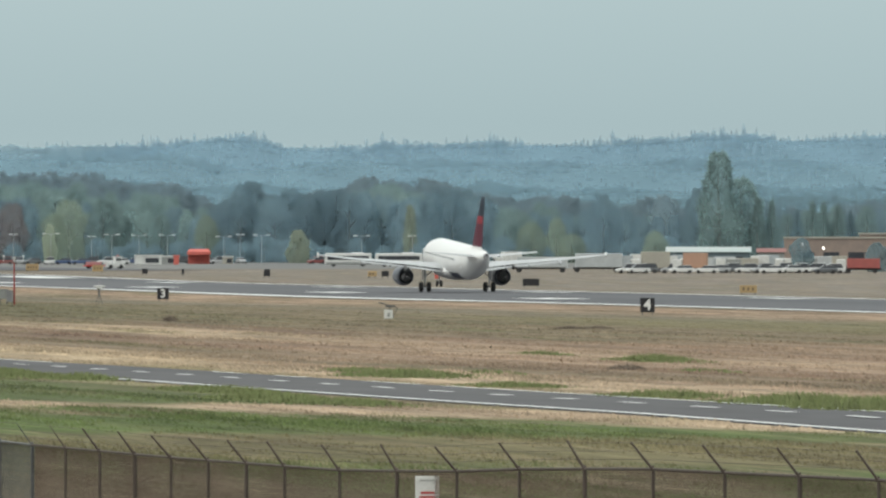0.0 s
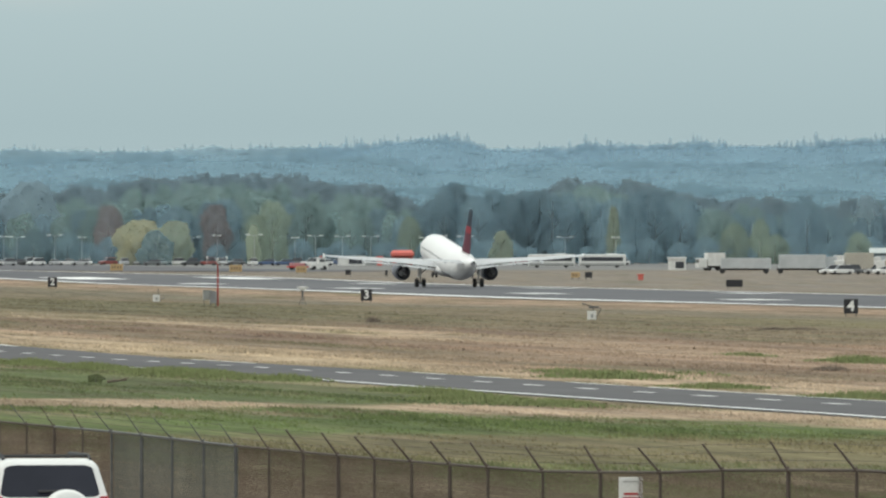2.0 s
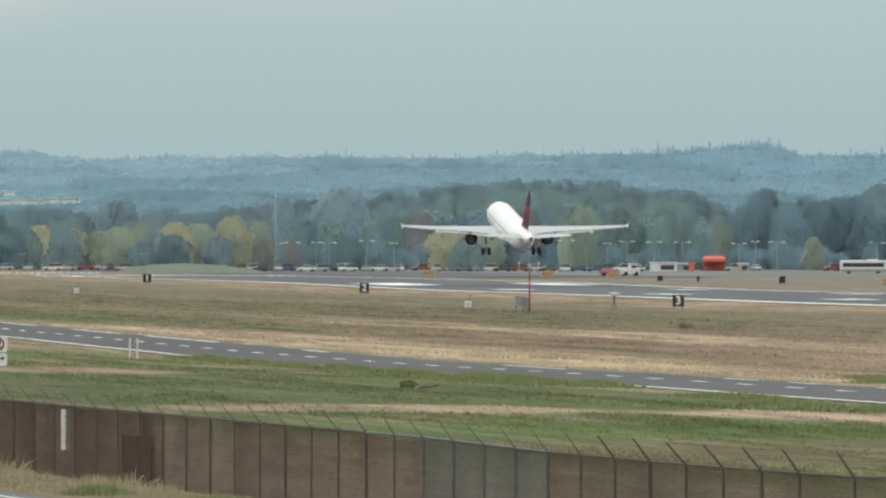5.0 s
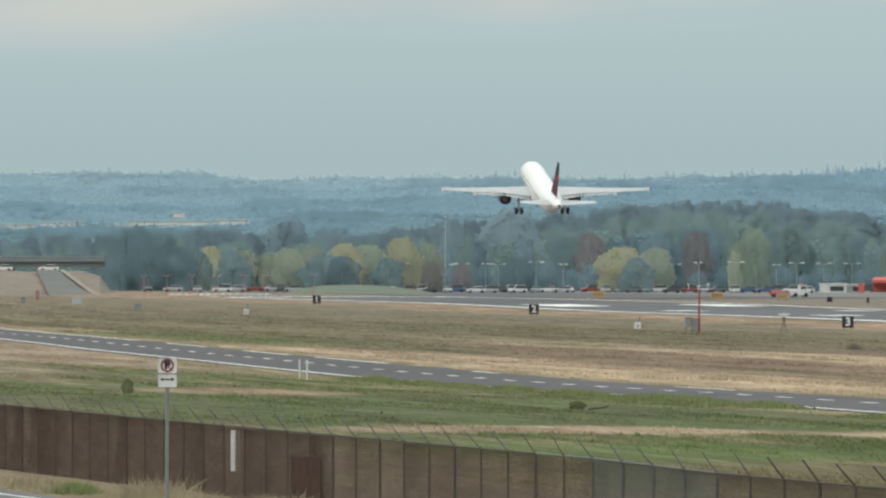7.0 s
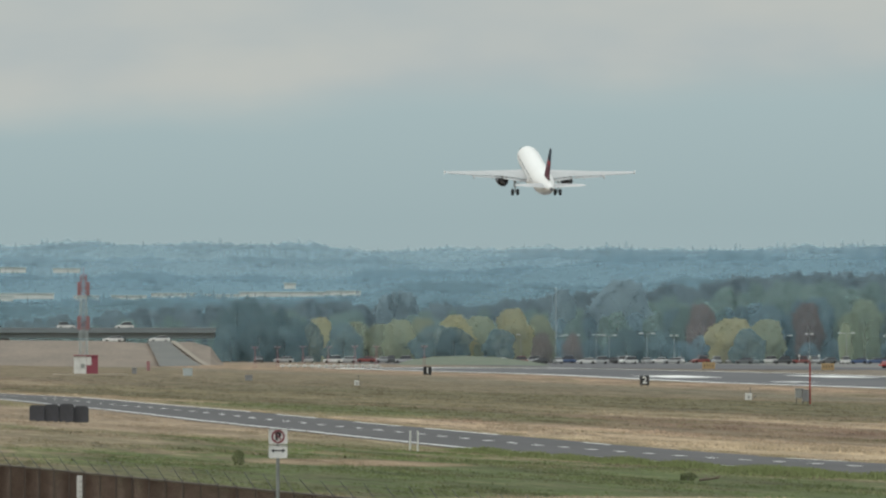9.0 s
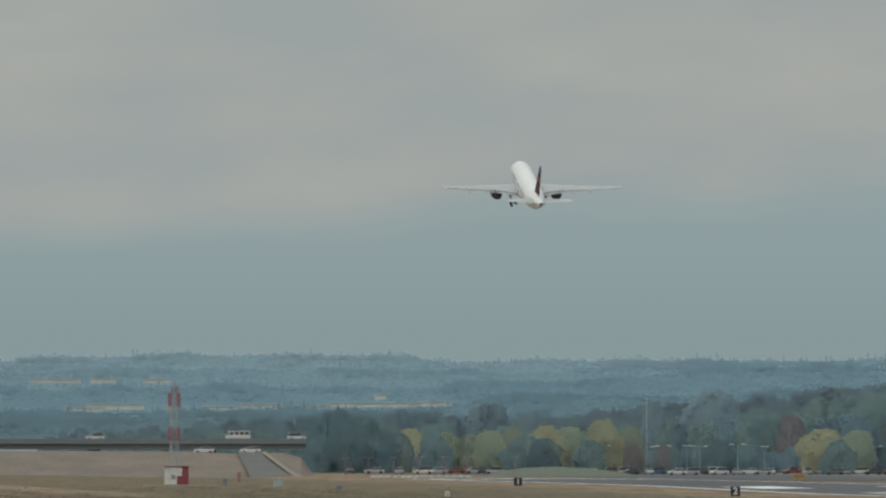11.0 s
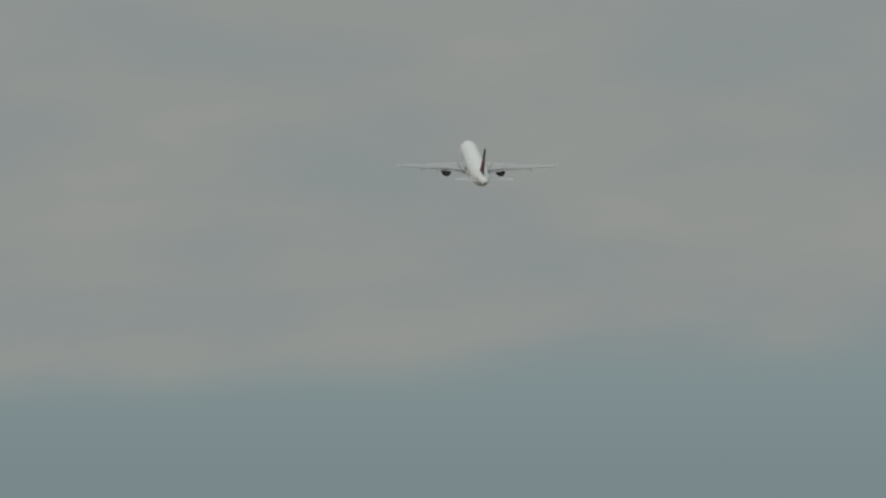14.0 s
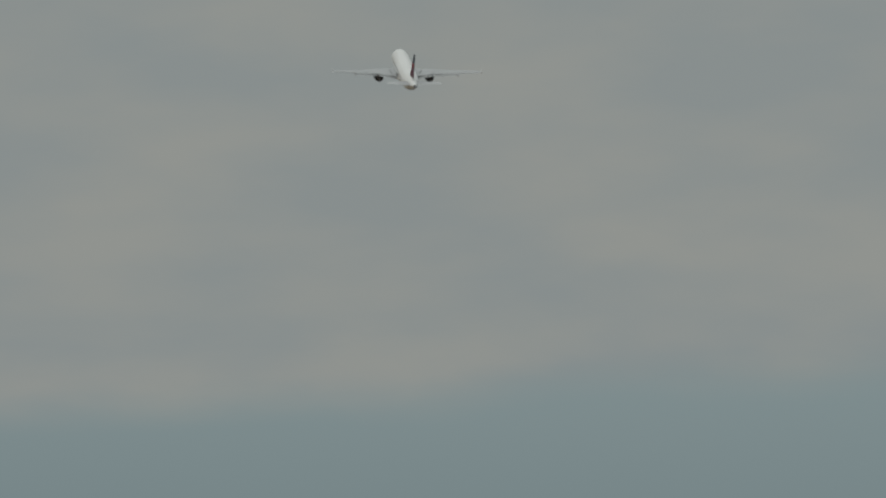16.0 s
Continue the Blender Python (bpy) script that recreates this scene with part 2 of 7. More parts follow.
    nt.links.new(fn.outputs[0], fr.inputs[0])
    fine = add_node(nt, "ShaderNodeMath", operation="MULTIPLY")
    nt.links.new(gr.outputs[0], fine.inputs[0])
    nt.links.new(fr.outputs[0], fine.inputs[1])
    # clumps a few metres wide
    mp6 = add_node(nt, "ShaderNodeMapping")
    mp6.inputs["Scale"].default_value = (0.42, 0.020, 0.1)
    mp6.inputs["Location"].default_value = (5, 71, 0)
    nt.links.new(geo.outputs["Position"], mp6.inputs[0])
    cn = add_node(nt, "ShaderNodeTexNoise")
    cn.inputs["Scale"].default_value, cn.inputs["Detail"].default_value = 1.0, 3.0
    nt.links.new(mp6.outputs[0], cn.inputs["Vector"])
    cr = add_node(nt, "ShaderNodeMapRange")
    cr.inputs["From Min"].default_value, cr.inputs["From Max"].default_value = 0.3, 0.7
    cr.inputs["To Min"].default_value, cr.inputs["To Max"].default_value = 0.72, 1.24
    nt.links.new(cn.outputs[0], cr.inputs[0])
    grain = add_node(nt, "ShaderNodeMath", operation="MULTIPLY")
    nt.links.new(fine.outputs[0], grain.inputs[0])
    nt.links.new(cr.outputs[0], grain.inputs[1])
    hsv = add_node(nt, "ShaderNodeHueSaturation")
    nt.links.new(mix.outputs[2], hsv.inputs["Color"])
    nt.links.new(grain.outputs[0], hsv.inputs["Value"])
    nt.links.new(hsv.outputs[0], b.inputs["Base Color"])
    return m


ground_mat = ground_material()
asphalt = mat("runway_asphalt", (0.105, 0.106, 0.114), (0.132, 0.132, 0.140), scale=0.05, stretch=(1, 0.12, 1), rough=0.9, fine=0.12, world_space=True, spec=0.12)
road_asphalt = mat("service_road_asphalt", (0.096, 0.094, 0.099), (0.116, 0.113, 0.117), scale=0.08, stretch=(1, 0.15, 1), rough=0.92, fine=0.15, world_space=True, spec=0.1)
apron_mat = mat("apron_concrete", (0.19, 0.185, 0.178), (0.15, 0.15, 0.148), scale=0.02, stretch=(1, 0.2, 1), rough=0.9, world_space=True, spec=0.15)
paint_white = mat("road_paint_white", (0.84, 0.84, 0.82), (0.72, 0.72, 0.70), scale=0.6, rough=0.6, world_space=True)
white_paint = mat("aircraft_white_paint", (0.82, 0.82, 0.81), (0.78, 0.78, 0.77), scale=0.3, rough=0.32, fine=0.03)
wing_grey = mat("wing_grey_paint", (0.44, 0.45, 0.46), (0.39, 0.40, 0.41), scale=0.5, rough=0.4, fine=0.05)
navy = mat("navy_paint", (0.018, 0.026, 0.065), (0.022, 0.032, 0.08), scale=0.5, rough=0.3)
red_paint = mat("red_paint", (0.24, 0.016, 0.028), (0.19, 0.014, 0.028), scale=0.5, rough=0.35)
dark_metal = mat("dark_engine_metal", (0.26, 0.26, 0.27), (0.32, 0.32, 0.33), scale=1.5, rough=0.45, metal=0.6)
steel = mat("bare_steel", (0.48, 0.49, 0.50), (0.38, 0.39, 0.40), scale=2.0, rough=0.35, metal=0.9)
tyre = mat("tyre_rubber", (0.025, 0.025, 0.027), (0.035, 0.035, 0.036), scale=3.0, rough=0.9)
black = mat("black_panel", (0.012, 0.012, 0.016), (0.018, 0.018, 0.022), scale=1.0, rough=0.5)

# ---- helpers for meshes ----
def link(name, bm, material, parent=None, label="", m=None, smooth=False):
    me = bpy.data.meshes.new(name)
    bm.to_mesh(me)
    bm.free()
    if smooth:
        for p in me.polygons:
            p.use_smooth = True
    for mm in (material if isinstance(material, (list, tuple)) else [material]):
        me.materials.append(mm)
    ob = new(name, me)
    if m is not None:
        ob.matrix_basis = m
    if parent is not None:
        ob.parent = parent
    if label:
        ob["label"] = label
    return ob


def part(name, bm, material, parent, label="", m=None, smooth=False):
    return link(name, bm, material, parent, label, m, smooth)


def box(bm, cx, cy, cz, sx, sy, sz, rot=None, mi=0):
    g = bmesh.ops.create_cube(bm, size=1.0)
    mt = Matrix.Translation((cx, cy, cz)) @ (rot or Matrix.Identity(4)) @ Matrix.Diagonal((sx, sy, sz, 1))
    bmesh.ops.transform(bm, matrix=mt, verts=g["verts"])
    if mi:
        for f in {f for v in g["verts"] for f in v.link_faces}:
            f.material_index = mi
    return g["verts"]


def bevelled(cx, cy, cz, sx, sy, sz, r=0.02, seg=2):
    bm = bmesh.new()
    box(bm, cx, cy, cz, sx, sy, sz)
    bmesh.ops.bevel(bm, geom=list(bm.edges), offset=r, segments=seg, affect="EDGES", profile=0.6)
    return bm


def tube(bm, a, b, r1, r2=None, seg=10, mi=0):
    a, b = Vector(a), Vector(b)
    d = b - a
    g = bmesh.ops.create_cone(bm, cap_ends=True, segments=seg, radius1=r1, radius2=r1 if r2 is None else r2, depth=d.length)
    bmesh.ops.transform(bm, matrix=Matrix.Translation((a + b) / 2) @ d.to_track_quat("Z", "Y").to_matrix().to_4x4(), verts=g["verts"])
    if mi:
        for f in {f for v in g["verts"] for f in v.link_faces}:
            f.material_index = mi
    return g["verts"]


def loft(bm, rings, close=True, caps=True, mi=0):
    """Joins rings of points, each a list of the same length."""
    vs = [[bm.verts.new(p) for p in ring] for ring in rings]
    n = len(rings[0])
    for a, b in zip(vs, vs[1:]):
        for i in range(n if close else n - 1):
            f = bm.faces.new((a[i], a[(i + 1) % n], b[(i + 1) % n], b[i]))
            f.material_index = mi
    if caps:
        for ring, flip in ((vs[0], True), (vs[-1], False)):
            try:
                f = bm.faces.new(ring[::-1] if flip else ring)
                f.material_index = mi
            except ValueError:
                pass
    bmesh.ops.recalc_face_normals(bm, faces=bm.faces)
    return vs


def empty(name, m):
    ob = new(name)
    ob.empty_display_size = 0.3
    ob.matrix_basis = m
    return ob


# ---- ground: a sheet that falls from the road to the runway ----
KNOT_X = [-9000, 45, 60, 80, 110, 150, 190, 202, 215, 241, 267, 300, 9000]
KNOT_Z = [0, 0, -0.25, -0.3, -0.85, -1.6, -2.3, -2.35, -2.0, -1.85, -2.0, -2.3, -2.3]
KNOT_Y = [100, 124, 131, 137, 150, 160, 170, 180, 300, 350, 420, 560, 1060, 1500]
DIP_Z = [-0.5, -0.15, -0.04, -0.03, -0.15, -0.13, -0.07, 0, 0, 0, -0.17, -0.38, -0.3, -0.3]


# the service road: its height along the way, and how far its two edges fall from the crown
WAY_Y = [80, 480, 520, 560, 600, 640, 680, 720, 760, 800, 840, 880, 920, 1000, 1480]
WAY_Z = [-0.02, -0.02, -0.03, -0.09, -0.15, -0.16, -0.11, -0.04, 0.0, 0.09, 0.19, 0.25, 0.27, 0.38, 0.4]
NEAR_FALL = [-0.085, -0.085, -0.10, -0.11, -0.13, -0.14, -0.13, -0.12, -0.11, -0.14, -0.12, -0.09, -0.08, -0.05, 0.0]
FAR_FALL = [-0.05, -0.05, -0.045, -0.03, 0.0, 0.03, 0.03, 0.02, 0.02, 0.02, 0.0, 0.0, 0.0, 0.0, 0.0]


def way_z(x, y):
    if not 52 < x < 92:
        return 0.0
    mid = float(np.interp(y, WAY_Y, WAY_Z))
    near, far = mid + float(np.interp(y, WAY_Y, NEAR_FALL)), mid + float(np.interp(y, WAY_Y, FAR_FALL))
    return float(np.interp(x, (52, 60, 64.2, 68.4, 72.6, 76, 92), (0, near * 0.7, near, mid, far, far * 0.8, 0)))


def ground_z(x, y):
    z = float(np.interp(x, KNOT_X, KNOT_Z)) + way_z(x, y)
    z += float(np.interp(y, KNOT_Y, DIP_Z)) * min(1.0, max(0.0, (150 - x) / 50))
    z -= 0.38 * math.exp(-((y - 1430) / 150) ** 2) * min(1.0, max(0.0, (x - 120) / 50)) * min(1.0, max(0.0, (225 - x) / 15))
    s = min(1.0, max(0.0, (y - 1750) / 300))
    far = min(1.0, max(0.0, (x - 100) / 60))
    z += 0.5 * s * s * (3 - 2 * s) * far
    # the ground falls in the far north, so that the near ground does not hide it
    k = min(1.0, max(0.0, (y - 1000) / 500))
    return z - 2.0 * k * (1 - min(1.0, max(0.0, (x + 50) / 190)))


def build_ground():
    xs = [-5200, -3000, -1500, -700, -300, -120, -60, -20, 0, 10, 20, 30, 38, 45, 50, 55, 60, 64.2, 68.4, 72.6, 76, 84, 92, 100, 110, 120, 130, 140, 155, 170, 185, 194, 202, 208, 215, 228, 241, 254, 267, 280, 300, 340, 400, 500, 700, 1000, 1600, 2600, 5200]
    ys = [-5200, -2500, -1000, -400, -100] + [40 * i for i in range(0, 76)] + [3100, 3300, 3600, 4000, 4500, 5200]
    bm = bmesh.new()
    vs = [[bm.verts.new((x, y, ground_z(x, y))) for x in xs] for y in ys]
    for a, b in zip(vs, vs[1:]):
        for i in range(len(xs) - 1):
            bm.faces.new((a[i], a[i + 1], b[i + 1], b[i]))
    ob = link("ground", bm, ground_mat, smooth=True)
    tagged(ob, "dry airfield grass in straw, brown and green bands", "ground", kind="structure")


def strip(name, x0, x1, y0, y1, lift, material, step=40, cols=None):
    """A flat strip along y that follows the ground, a little above it."""
    bm = bmesh.new()
    cols = cols or [x0, x1]
    n = max(1, math.ceil((y1 - y0) / step))
    rows = [[bm.verts.new((x, y0 + (y1 - y0) * i / n, ground_z(x, y0 + (y1 - y0) * i / n) + lift)) for x in cols] for i in range(n + 1)]
    for a, b in zip(rows, rows[1:]):
        for i in range(len(cols) - 1):
            bm.faces.new((a[i], a[i + 1], b[i + 1], b[i]))
    return bm


build_ground()
RUN_X0, RUN_X1 = 216.0, 264.5
runway = link("runway", strip("runway", RUN_X0, RUN_X1, 300, 2420, 0.05, asphalt, cols=[RUN_X0, 228, 241, 253, RUN_X1]), asphalt)
tagged(runway, "grey asphalt runway with white painted markings", "runway", kind="structure")
SERVICE_X0, SERVICE_X1 = 64.2, 72.6
service_road = link("service_road", strip("r", SERVICE_X0, SERVICE_X1, 80, 1480, 0.02, road_asphalt, cols=[SERVICE_X0, 68.4, SERVICE_X1]), road_asphalt)
taxiway = link("taxiway", strip("t", 266, 345, 2380, 2990, 0.045, asphalt, cols=[266, 290, 320, 345]), asphalt)
tagged(taxiway, "grey asphalt taxiway past the runway end", "taxiway", kind="structure")
tagged(service_road, "dark grey asphalt airport service road with white lines", "road", kind="structure")


def marks(parent, name, rects, lift):
    for x0, x1, y0, y1 in rects:
        ob = part(name, strip(name, x0, x1, y0, y1, lift, paint_white), paint_white, parent)


marks(runway, "edge_line", [(216.8, 218.6, 300, 2420), (261.8, 263.6, 300, 2420)], 0.065)
marks(runway, "touchdown_bar", [(x, x + 1.8, y, y + 26) for y in (1312, 1462, 1615, 1772) for x in (226.5, 229.0, 251.2, 253.7)], 0.068)
marks(runway, "aiming_bar", [(225, 233, 1902, 1957), (249, 257, 1902, 1957)], 0.068)
marks(runway, "threshold_bar", [(219 + 3.6 * i, 220.8 + 3.6 * i, 2350, 2395) for i in range(12)], 0.068)
# the far line is worn away in places
FAR_LINE = ((80, 440), (445, 458), (472, 480), (488, 497), (545, 566), (636, 648), (690, 730), (745, 775), (800, 830), (850, 1480))
marks(service_road, "edge_line", [(64.53, 64.81, 80, 1480)] + [(71.95, 72.25, y0, y1) for y0, y1 in FAR_LINE], 0.04)
marks(service_road, "centre_dash", [(68.26, 68.54, 150.2 + 12.08 * i, 154.3 + 12.08 * i) for i in range(90)], 0.045)

# ---- the airliner: nose towards +y, origin on the ground between the main wheels ----
def station(s):
    return 17.7 - s


def ring(s, zc, hw, hh, n=40):
    return [(hw * math.cos(2 * math.pi * i / n), station(s), zc + hh * math.sin(2 * math.pi * i / n)) for i in range(n)]


def foil(chord, thick, n=9):
    """Half-cosine aerofoil outline as (back, up), from the trailing edge over the top to the nose and back."""
    pts = []
    for i in range(n + 1):
        u = 0.5 * (1 + math.cos(math.pi * i / n))
        pts.append((u * chord, thick * chord * (1.45 * math.sqrt(u) - 0.63 * u - 1.76 * u * u + 1.42 * u ** 3 - 0.50 * u ** 4) * 2.2))
    for i in range(1, n):
        u = 0.5 * (1 - math.cos(math.pi * i / n))
        pts.append((u * chord, -thick * chord * (1.45 * math.sqrt(u) - 0.63 * u - 1.76 * u * u + 1.42 * u ** 3 - 0.50 * u ** 4) * 1.6))
    return pts


def wing_section(x, s_le, z, chord, thick, twist=0.0):
    ct, st = math.cos(radians(twist)), math.sin(radians(twist))
    return [(x, station(s_le) - (b * ct + u * st), z + u * ct - b * st) for b, u in foil(chord, thick)]


WING = [(0.9, 11.6, 2.72, 7.6, 0.075, 0.8), (1.95, 12.2, 2.82, 6.7, 0.07, 0.6), (6.4, 14.5, 3.28, 4.25, 0.06, 0.1), (11.8, 17.3, 3.8, 2.95, 0.055, 0.0), (16.6, 19.9, 4.38, 1.65, 0.05, -0.5), (16.95, 20.25, 4.43, 1.25, 0.04, -0.5)]


def wing_at(x):
    """Leading-edge station, height and chord of the wing at x."""
    cols = list(zip(*WING))
    return [float(np.interp(x, cols[0], c)) for c in (cols[1], cols[2], cols[3])]


def mirror(pts, side):
    return [(side * p[0], p[1], p[2]) for p in pts]


def airliner_fuselage(root):
    shape = [(0.0, 3.15, 0.06, 0.06), (0.25, 3.18, 0.42, 0.38), (0.7, 3.24, 0.78, 0.72), (1.4, 3.36, 1.13, 1.08), (2.3, 3.5, 1.45, 1.45), (3.4, 3.6, 1.70, 1.76), (4.8, 3.68, 1.89, 1.97), (6.5, 3.72, 1.975, 2.07),
             (10, 3.72, 1.975, 2.07), (14, 3.72, 1.975, 2.07), (18, 3.72, 1.975, 2.07), (22, 3.72, 1.975, 2.07), (25, 3.74, 1.96, 2.05), (27, 3.80, 1.88, 1.97), (29, 3.93, 1.73, 1.81), (31, 4.13, 1.48, 1.56), (33, 4.40, 1.17, 1.24), (35, 4.68, 0.80, 0.86), (36.5, 4.87, 0.50, 0.54), (37.4, 4.97, 0.32, 0.34)]
    bm = bmesh.new()
    loft(bm, [ring(*r) for r in shape])
    for f in bm.faces:
        c = f.calc_center_median()
        if c.z < 2.55 and c.y > -9 and f.normal.z < -0.55:
            f.material_index = 1
    body = part("fuselage", bm, [white_paint, navy], root, "white fuselage with a dark blue belly", smooth=True)
    bm = bmesh.new()
    loft(bm, [ring(s, z, w, h, 24) for s, z, w, h in ((10.6, 2.55, 0.9, 0.6), (11.6, 2.4, 1.75, 0.85), (13, 2.35, 2.1, 0.95), (18.5, 2.35, 2.1, 0.95), (20.5, 2.5, 1.7, 0.8), (22, 2.7, 0.9, 0.55))])
    part("wing_fairing", bm, white_paint, root, smooth=True)
    bm = bmesh.new()
    loft(bm, [ring(s, z, w, h, 20) for s, z, w, h in ((37.38, 4.97, 0.33, 0.35), (37.62, 5.0, 0.29, 0.31), (37.45, 5.0, 0.2, 0.22))], caps=True)
    part("tail_exhaust", bm, dark_metal, root, "dark exhaust at the tail", smooth=True)
    # cabin windows, cockpit glass, doors
    proto = bmesh.new()
    box(proto, 0, 0, 0, 0.03, 0.20, 0.28)
    bmesh.ops.bevel(proto, geom=[e for e in proto.edges if abs(e.verts[0].co.x - e.verts[1].co.x) > 0.01], offset=0.09, segments=2, affect="EDGES")
    me = bpy.data.meshes.new("cabin_window")
    proto.to_mesh(me)
    proto.free()
    me.materials.append(mat("cabin_window_glass", (0.20, 0.21, 0.23), (0.26, 0.27, 0.29), scale=1.0, rough=0.25))
    for side in (-1, 1):
        for i in range(34):
            s = 6.6 + 0.62 * i
            w = new("cabin_window", me)
            w.matrix_basis = pose(side * 1.955, station(s), 4.15, 0, 0, 0)
            w.parent = root
        for s in (5.2, 29.3):
            bm = bmesh.new()
            hw = 1.86 if s < 10 else 1.62
            box(bm, side * (hw - 0.01), station(s), 3.95, 0.06, 0.80, 1.2)
            part("cabin_door", bm, white_paint, root)
        bm = bmesh.new()
        box(bm, side * 0.62, station(2.05), 4.42, 0.9, 0.5, 0.5, Euler((radians(-40), 0, side * radians(-38))).to_matrix().to_4x4())
        part("cockpit_window", bm, black, root)
    return body


def airliner_wing(root, side):
    bm = bmesh.new()
    loft(bm, [mirror(wing_section(*w), side) for w in WING])
    wing = part("wing", bm, wing_grey, root, "pale grey wing with lowered flaps", smooth=True)
    # flaps hang behind and below the trailing edge
    for x0, x1 in ((2.1, 6.3), (6.5, 11.9)):
        bm = bmesh.new()
        rings_ = []
        for x in (x0, (x0 + x1) / 2, x1):
            s, z, c = wing_at(x)
            fc = 0.19 * c + 0.2
            rings_.append(mirror(wing_section(x, s + c * 0.93, z - 0.035 * c - 0.02, fc, 0.05, 8), side))
        loft(bm, rings_)
        part("flap", bm, wing_grey, wing, smooth=True)
    bm = bmesh.new()
    s, z, c = wing_at(14.3)
    loft(bm, [mirror(wing_section(x, wing_at(x)[0] + wing_at(x)[2] * 0.80, wing_at(x)[1] - 0.01, wing_at(x)[2] * 0.24, 0.05, 4), side) for x in (12.1, 14.3, 16.3)])
    part("aileron", bm, wing_grey, wing, smooth=True)
    # slats droop in front
    bm = bmesh.new()
    loft(bm, [mirror(wing_section(x, wing_at(x)[0] - 0.24, wing_at(x)[1] - 0.09, wing_at(x)[2] * 0.16 + 0.1, 0.09, -16), side) for x in (2.4, 6.4, 11.8, 16.2)])
    part("slat", bm, white_paint, wing, smooth=True)
    # flap-track fairings
    for x in (4.5, 8.2, 11.6):
        s, z, c = wing_at(x)
        bm = bmesh.new()
        loft(bm, [[(side * x + 0.17 * k * math.cos(a * math.pi / 5), station(s + c * 0.5 + d), z - 0.16 - 0.05 * d + 0.24 * k * math.sin(a * math.pi / 5)) for a in range(10)] for d, k in ((0, 0.15), (0.7, 0.9), (1.6, 1.0), (2.5, 0.75), (3.2, 0.12))])
        part("track_fairing", bm, wing_grey, wing, smooth=True)
    bm = bmesh.new()
    loft(bm, [mirror([(x, station(s), z), (x + 0.07, station(s), z), (x + 0.07, station(s + c), z), (x, station(s + c), z)], side) for x, s, z, c in ((16.96, 20.7, 4.15, 0.7), (16.9, 20.2, 4.43, 1.45), (16.98, 20.8, 4.75, 0.7))])
    part("wingtip_fence", bm, white_paint, wing)
    # navigation lamp at the tip
    bm = bmesh.new()
    bmesh.ops.create_icosphere(bm, subdivisions=1, radius=0.09)
    part("navigation_lamp", bm, mat("nav_lamp_glass", (0.6, 0.6, 0.6), rough=0.2), wing, m=pose(side * 16.95, station(20.4), 4.5))
    return wing


def airliner_engine(root, side):
    x, z = side * 5.75, 1.68
    def circ(s, r, n=28, dz=0.0):
        return [(x + 0.95 * r * math.cos(2 * math.pi * i / n), station(s + 0.85), z + dz + 0.95 * r * math.sin(2 * math.pi * i / n)) for i in range(n)]
    bm = bmesh.new()
    loft(bm, [circ(12.2, 0.82), circ(11.15, 0.86), circ(11.0, 0.93), circ(11.15, 1.02), circ(11.8, 1.14), (circ(12.8, 1.19)), circ(13.8, 1.15), circ(14.6, 1.04), circ(15.25, 0.90), circ(15.2, 0.84), circ(14.0, 0.82)], caps=True)
    for f in bm.faces:
        c = f.calc_center_median()
        if c.y > station(12.05) or c.y < station(16.07):
            f.material_index = 1
    engine = part("engine", bm, [mat("engine_cowl_blue_grey", (0.075, 0.085, 0.115), (0.09, 0.10, 0.13), scale=0.8, rough=0.3), steel], root, "dark blue-grey engine nacelle", smooth=True)
    bm = bmesh.new()
    loft(bm, [circ(13.9, 0.55), circ(15.2, 0.60), circ(16.0, 0.46), circ(15.95, 0.40), circ(15.3, 0.36)], caps=True)
    part("core_nozzle", bm, dark_metal, engine, smooth=True)
    bm = bmesh.new()
    loft(bm, [circ(15.3, 0.30), circ(16.1, 0.22), circ(16.7, 0.03)], caps=True)
    part("exhaust_cone", bm, dark_metal, engine, smooth=True)
    bm = bmesh.new()
    loft(bm, [circ(12.15, 0.8), circ(12.1, 0.25), circ(11.75, 0.04)], caps=True)
    part("fan", bm, dark_metal, engine, smooth=True)
    bm = bmesh.new()
    loft(bm, [[(x - w, station(s), z0), (x + w, station(s), z0), (x + w, station(s), z1), (x - w, station(s), z1)] for s, w, z0, z1 in ((12.6, 0.12, 2.6, 2.85), (13.9, 0.22, 2.5, 3.2), (16.2, 0.22, 2.3, 3.05), (17.8, 0.06, 2.75, 2.95))])
    part("pylon", bm, wing_grey, engine)
    return engine


def wheel_part(parent, x, y, z, r, w):
    bm = bmesh.new()
    n = 24
    prof = [(-w / 2, r * 0.55), (-w / 2, r * 0.86), (-w * 0.36, r * 0.97), (0, r), (w * 0.36, r * 0.97), (w / 2, r * 0.86), (w / 2, r * 0.55)]
    loft(bm, [[(px, pr * math.cos(2 * math.pi * i / n), pr * math.sin(2 * math.pi * i / n)) for i in range(n)] for px, pr in prof], caps=True)
    ob = part("tyre", bm, tyre, parent, m=pose(x, y, z), smooth=True)
    return ob


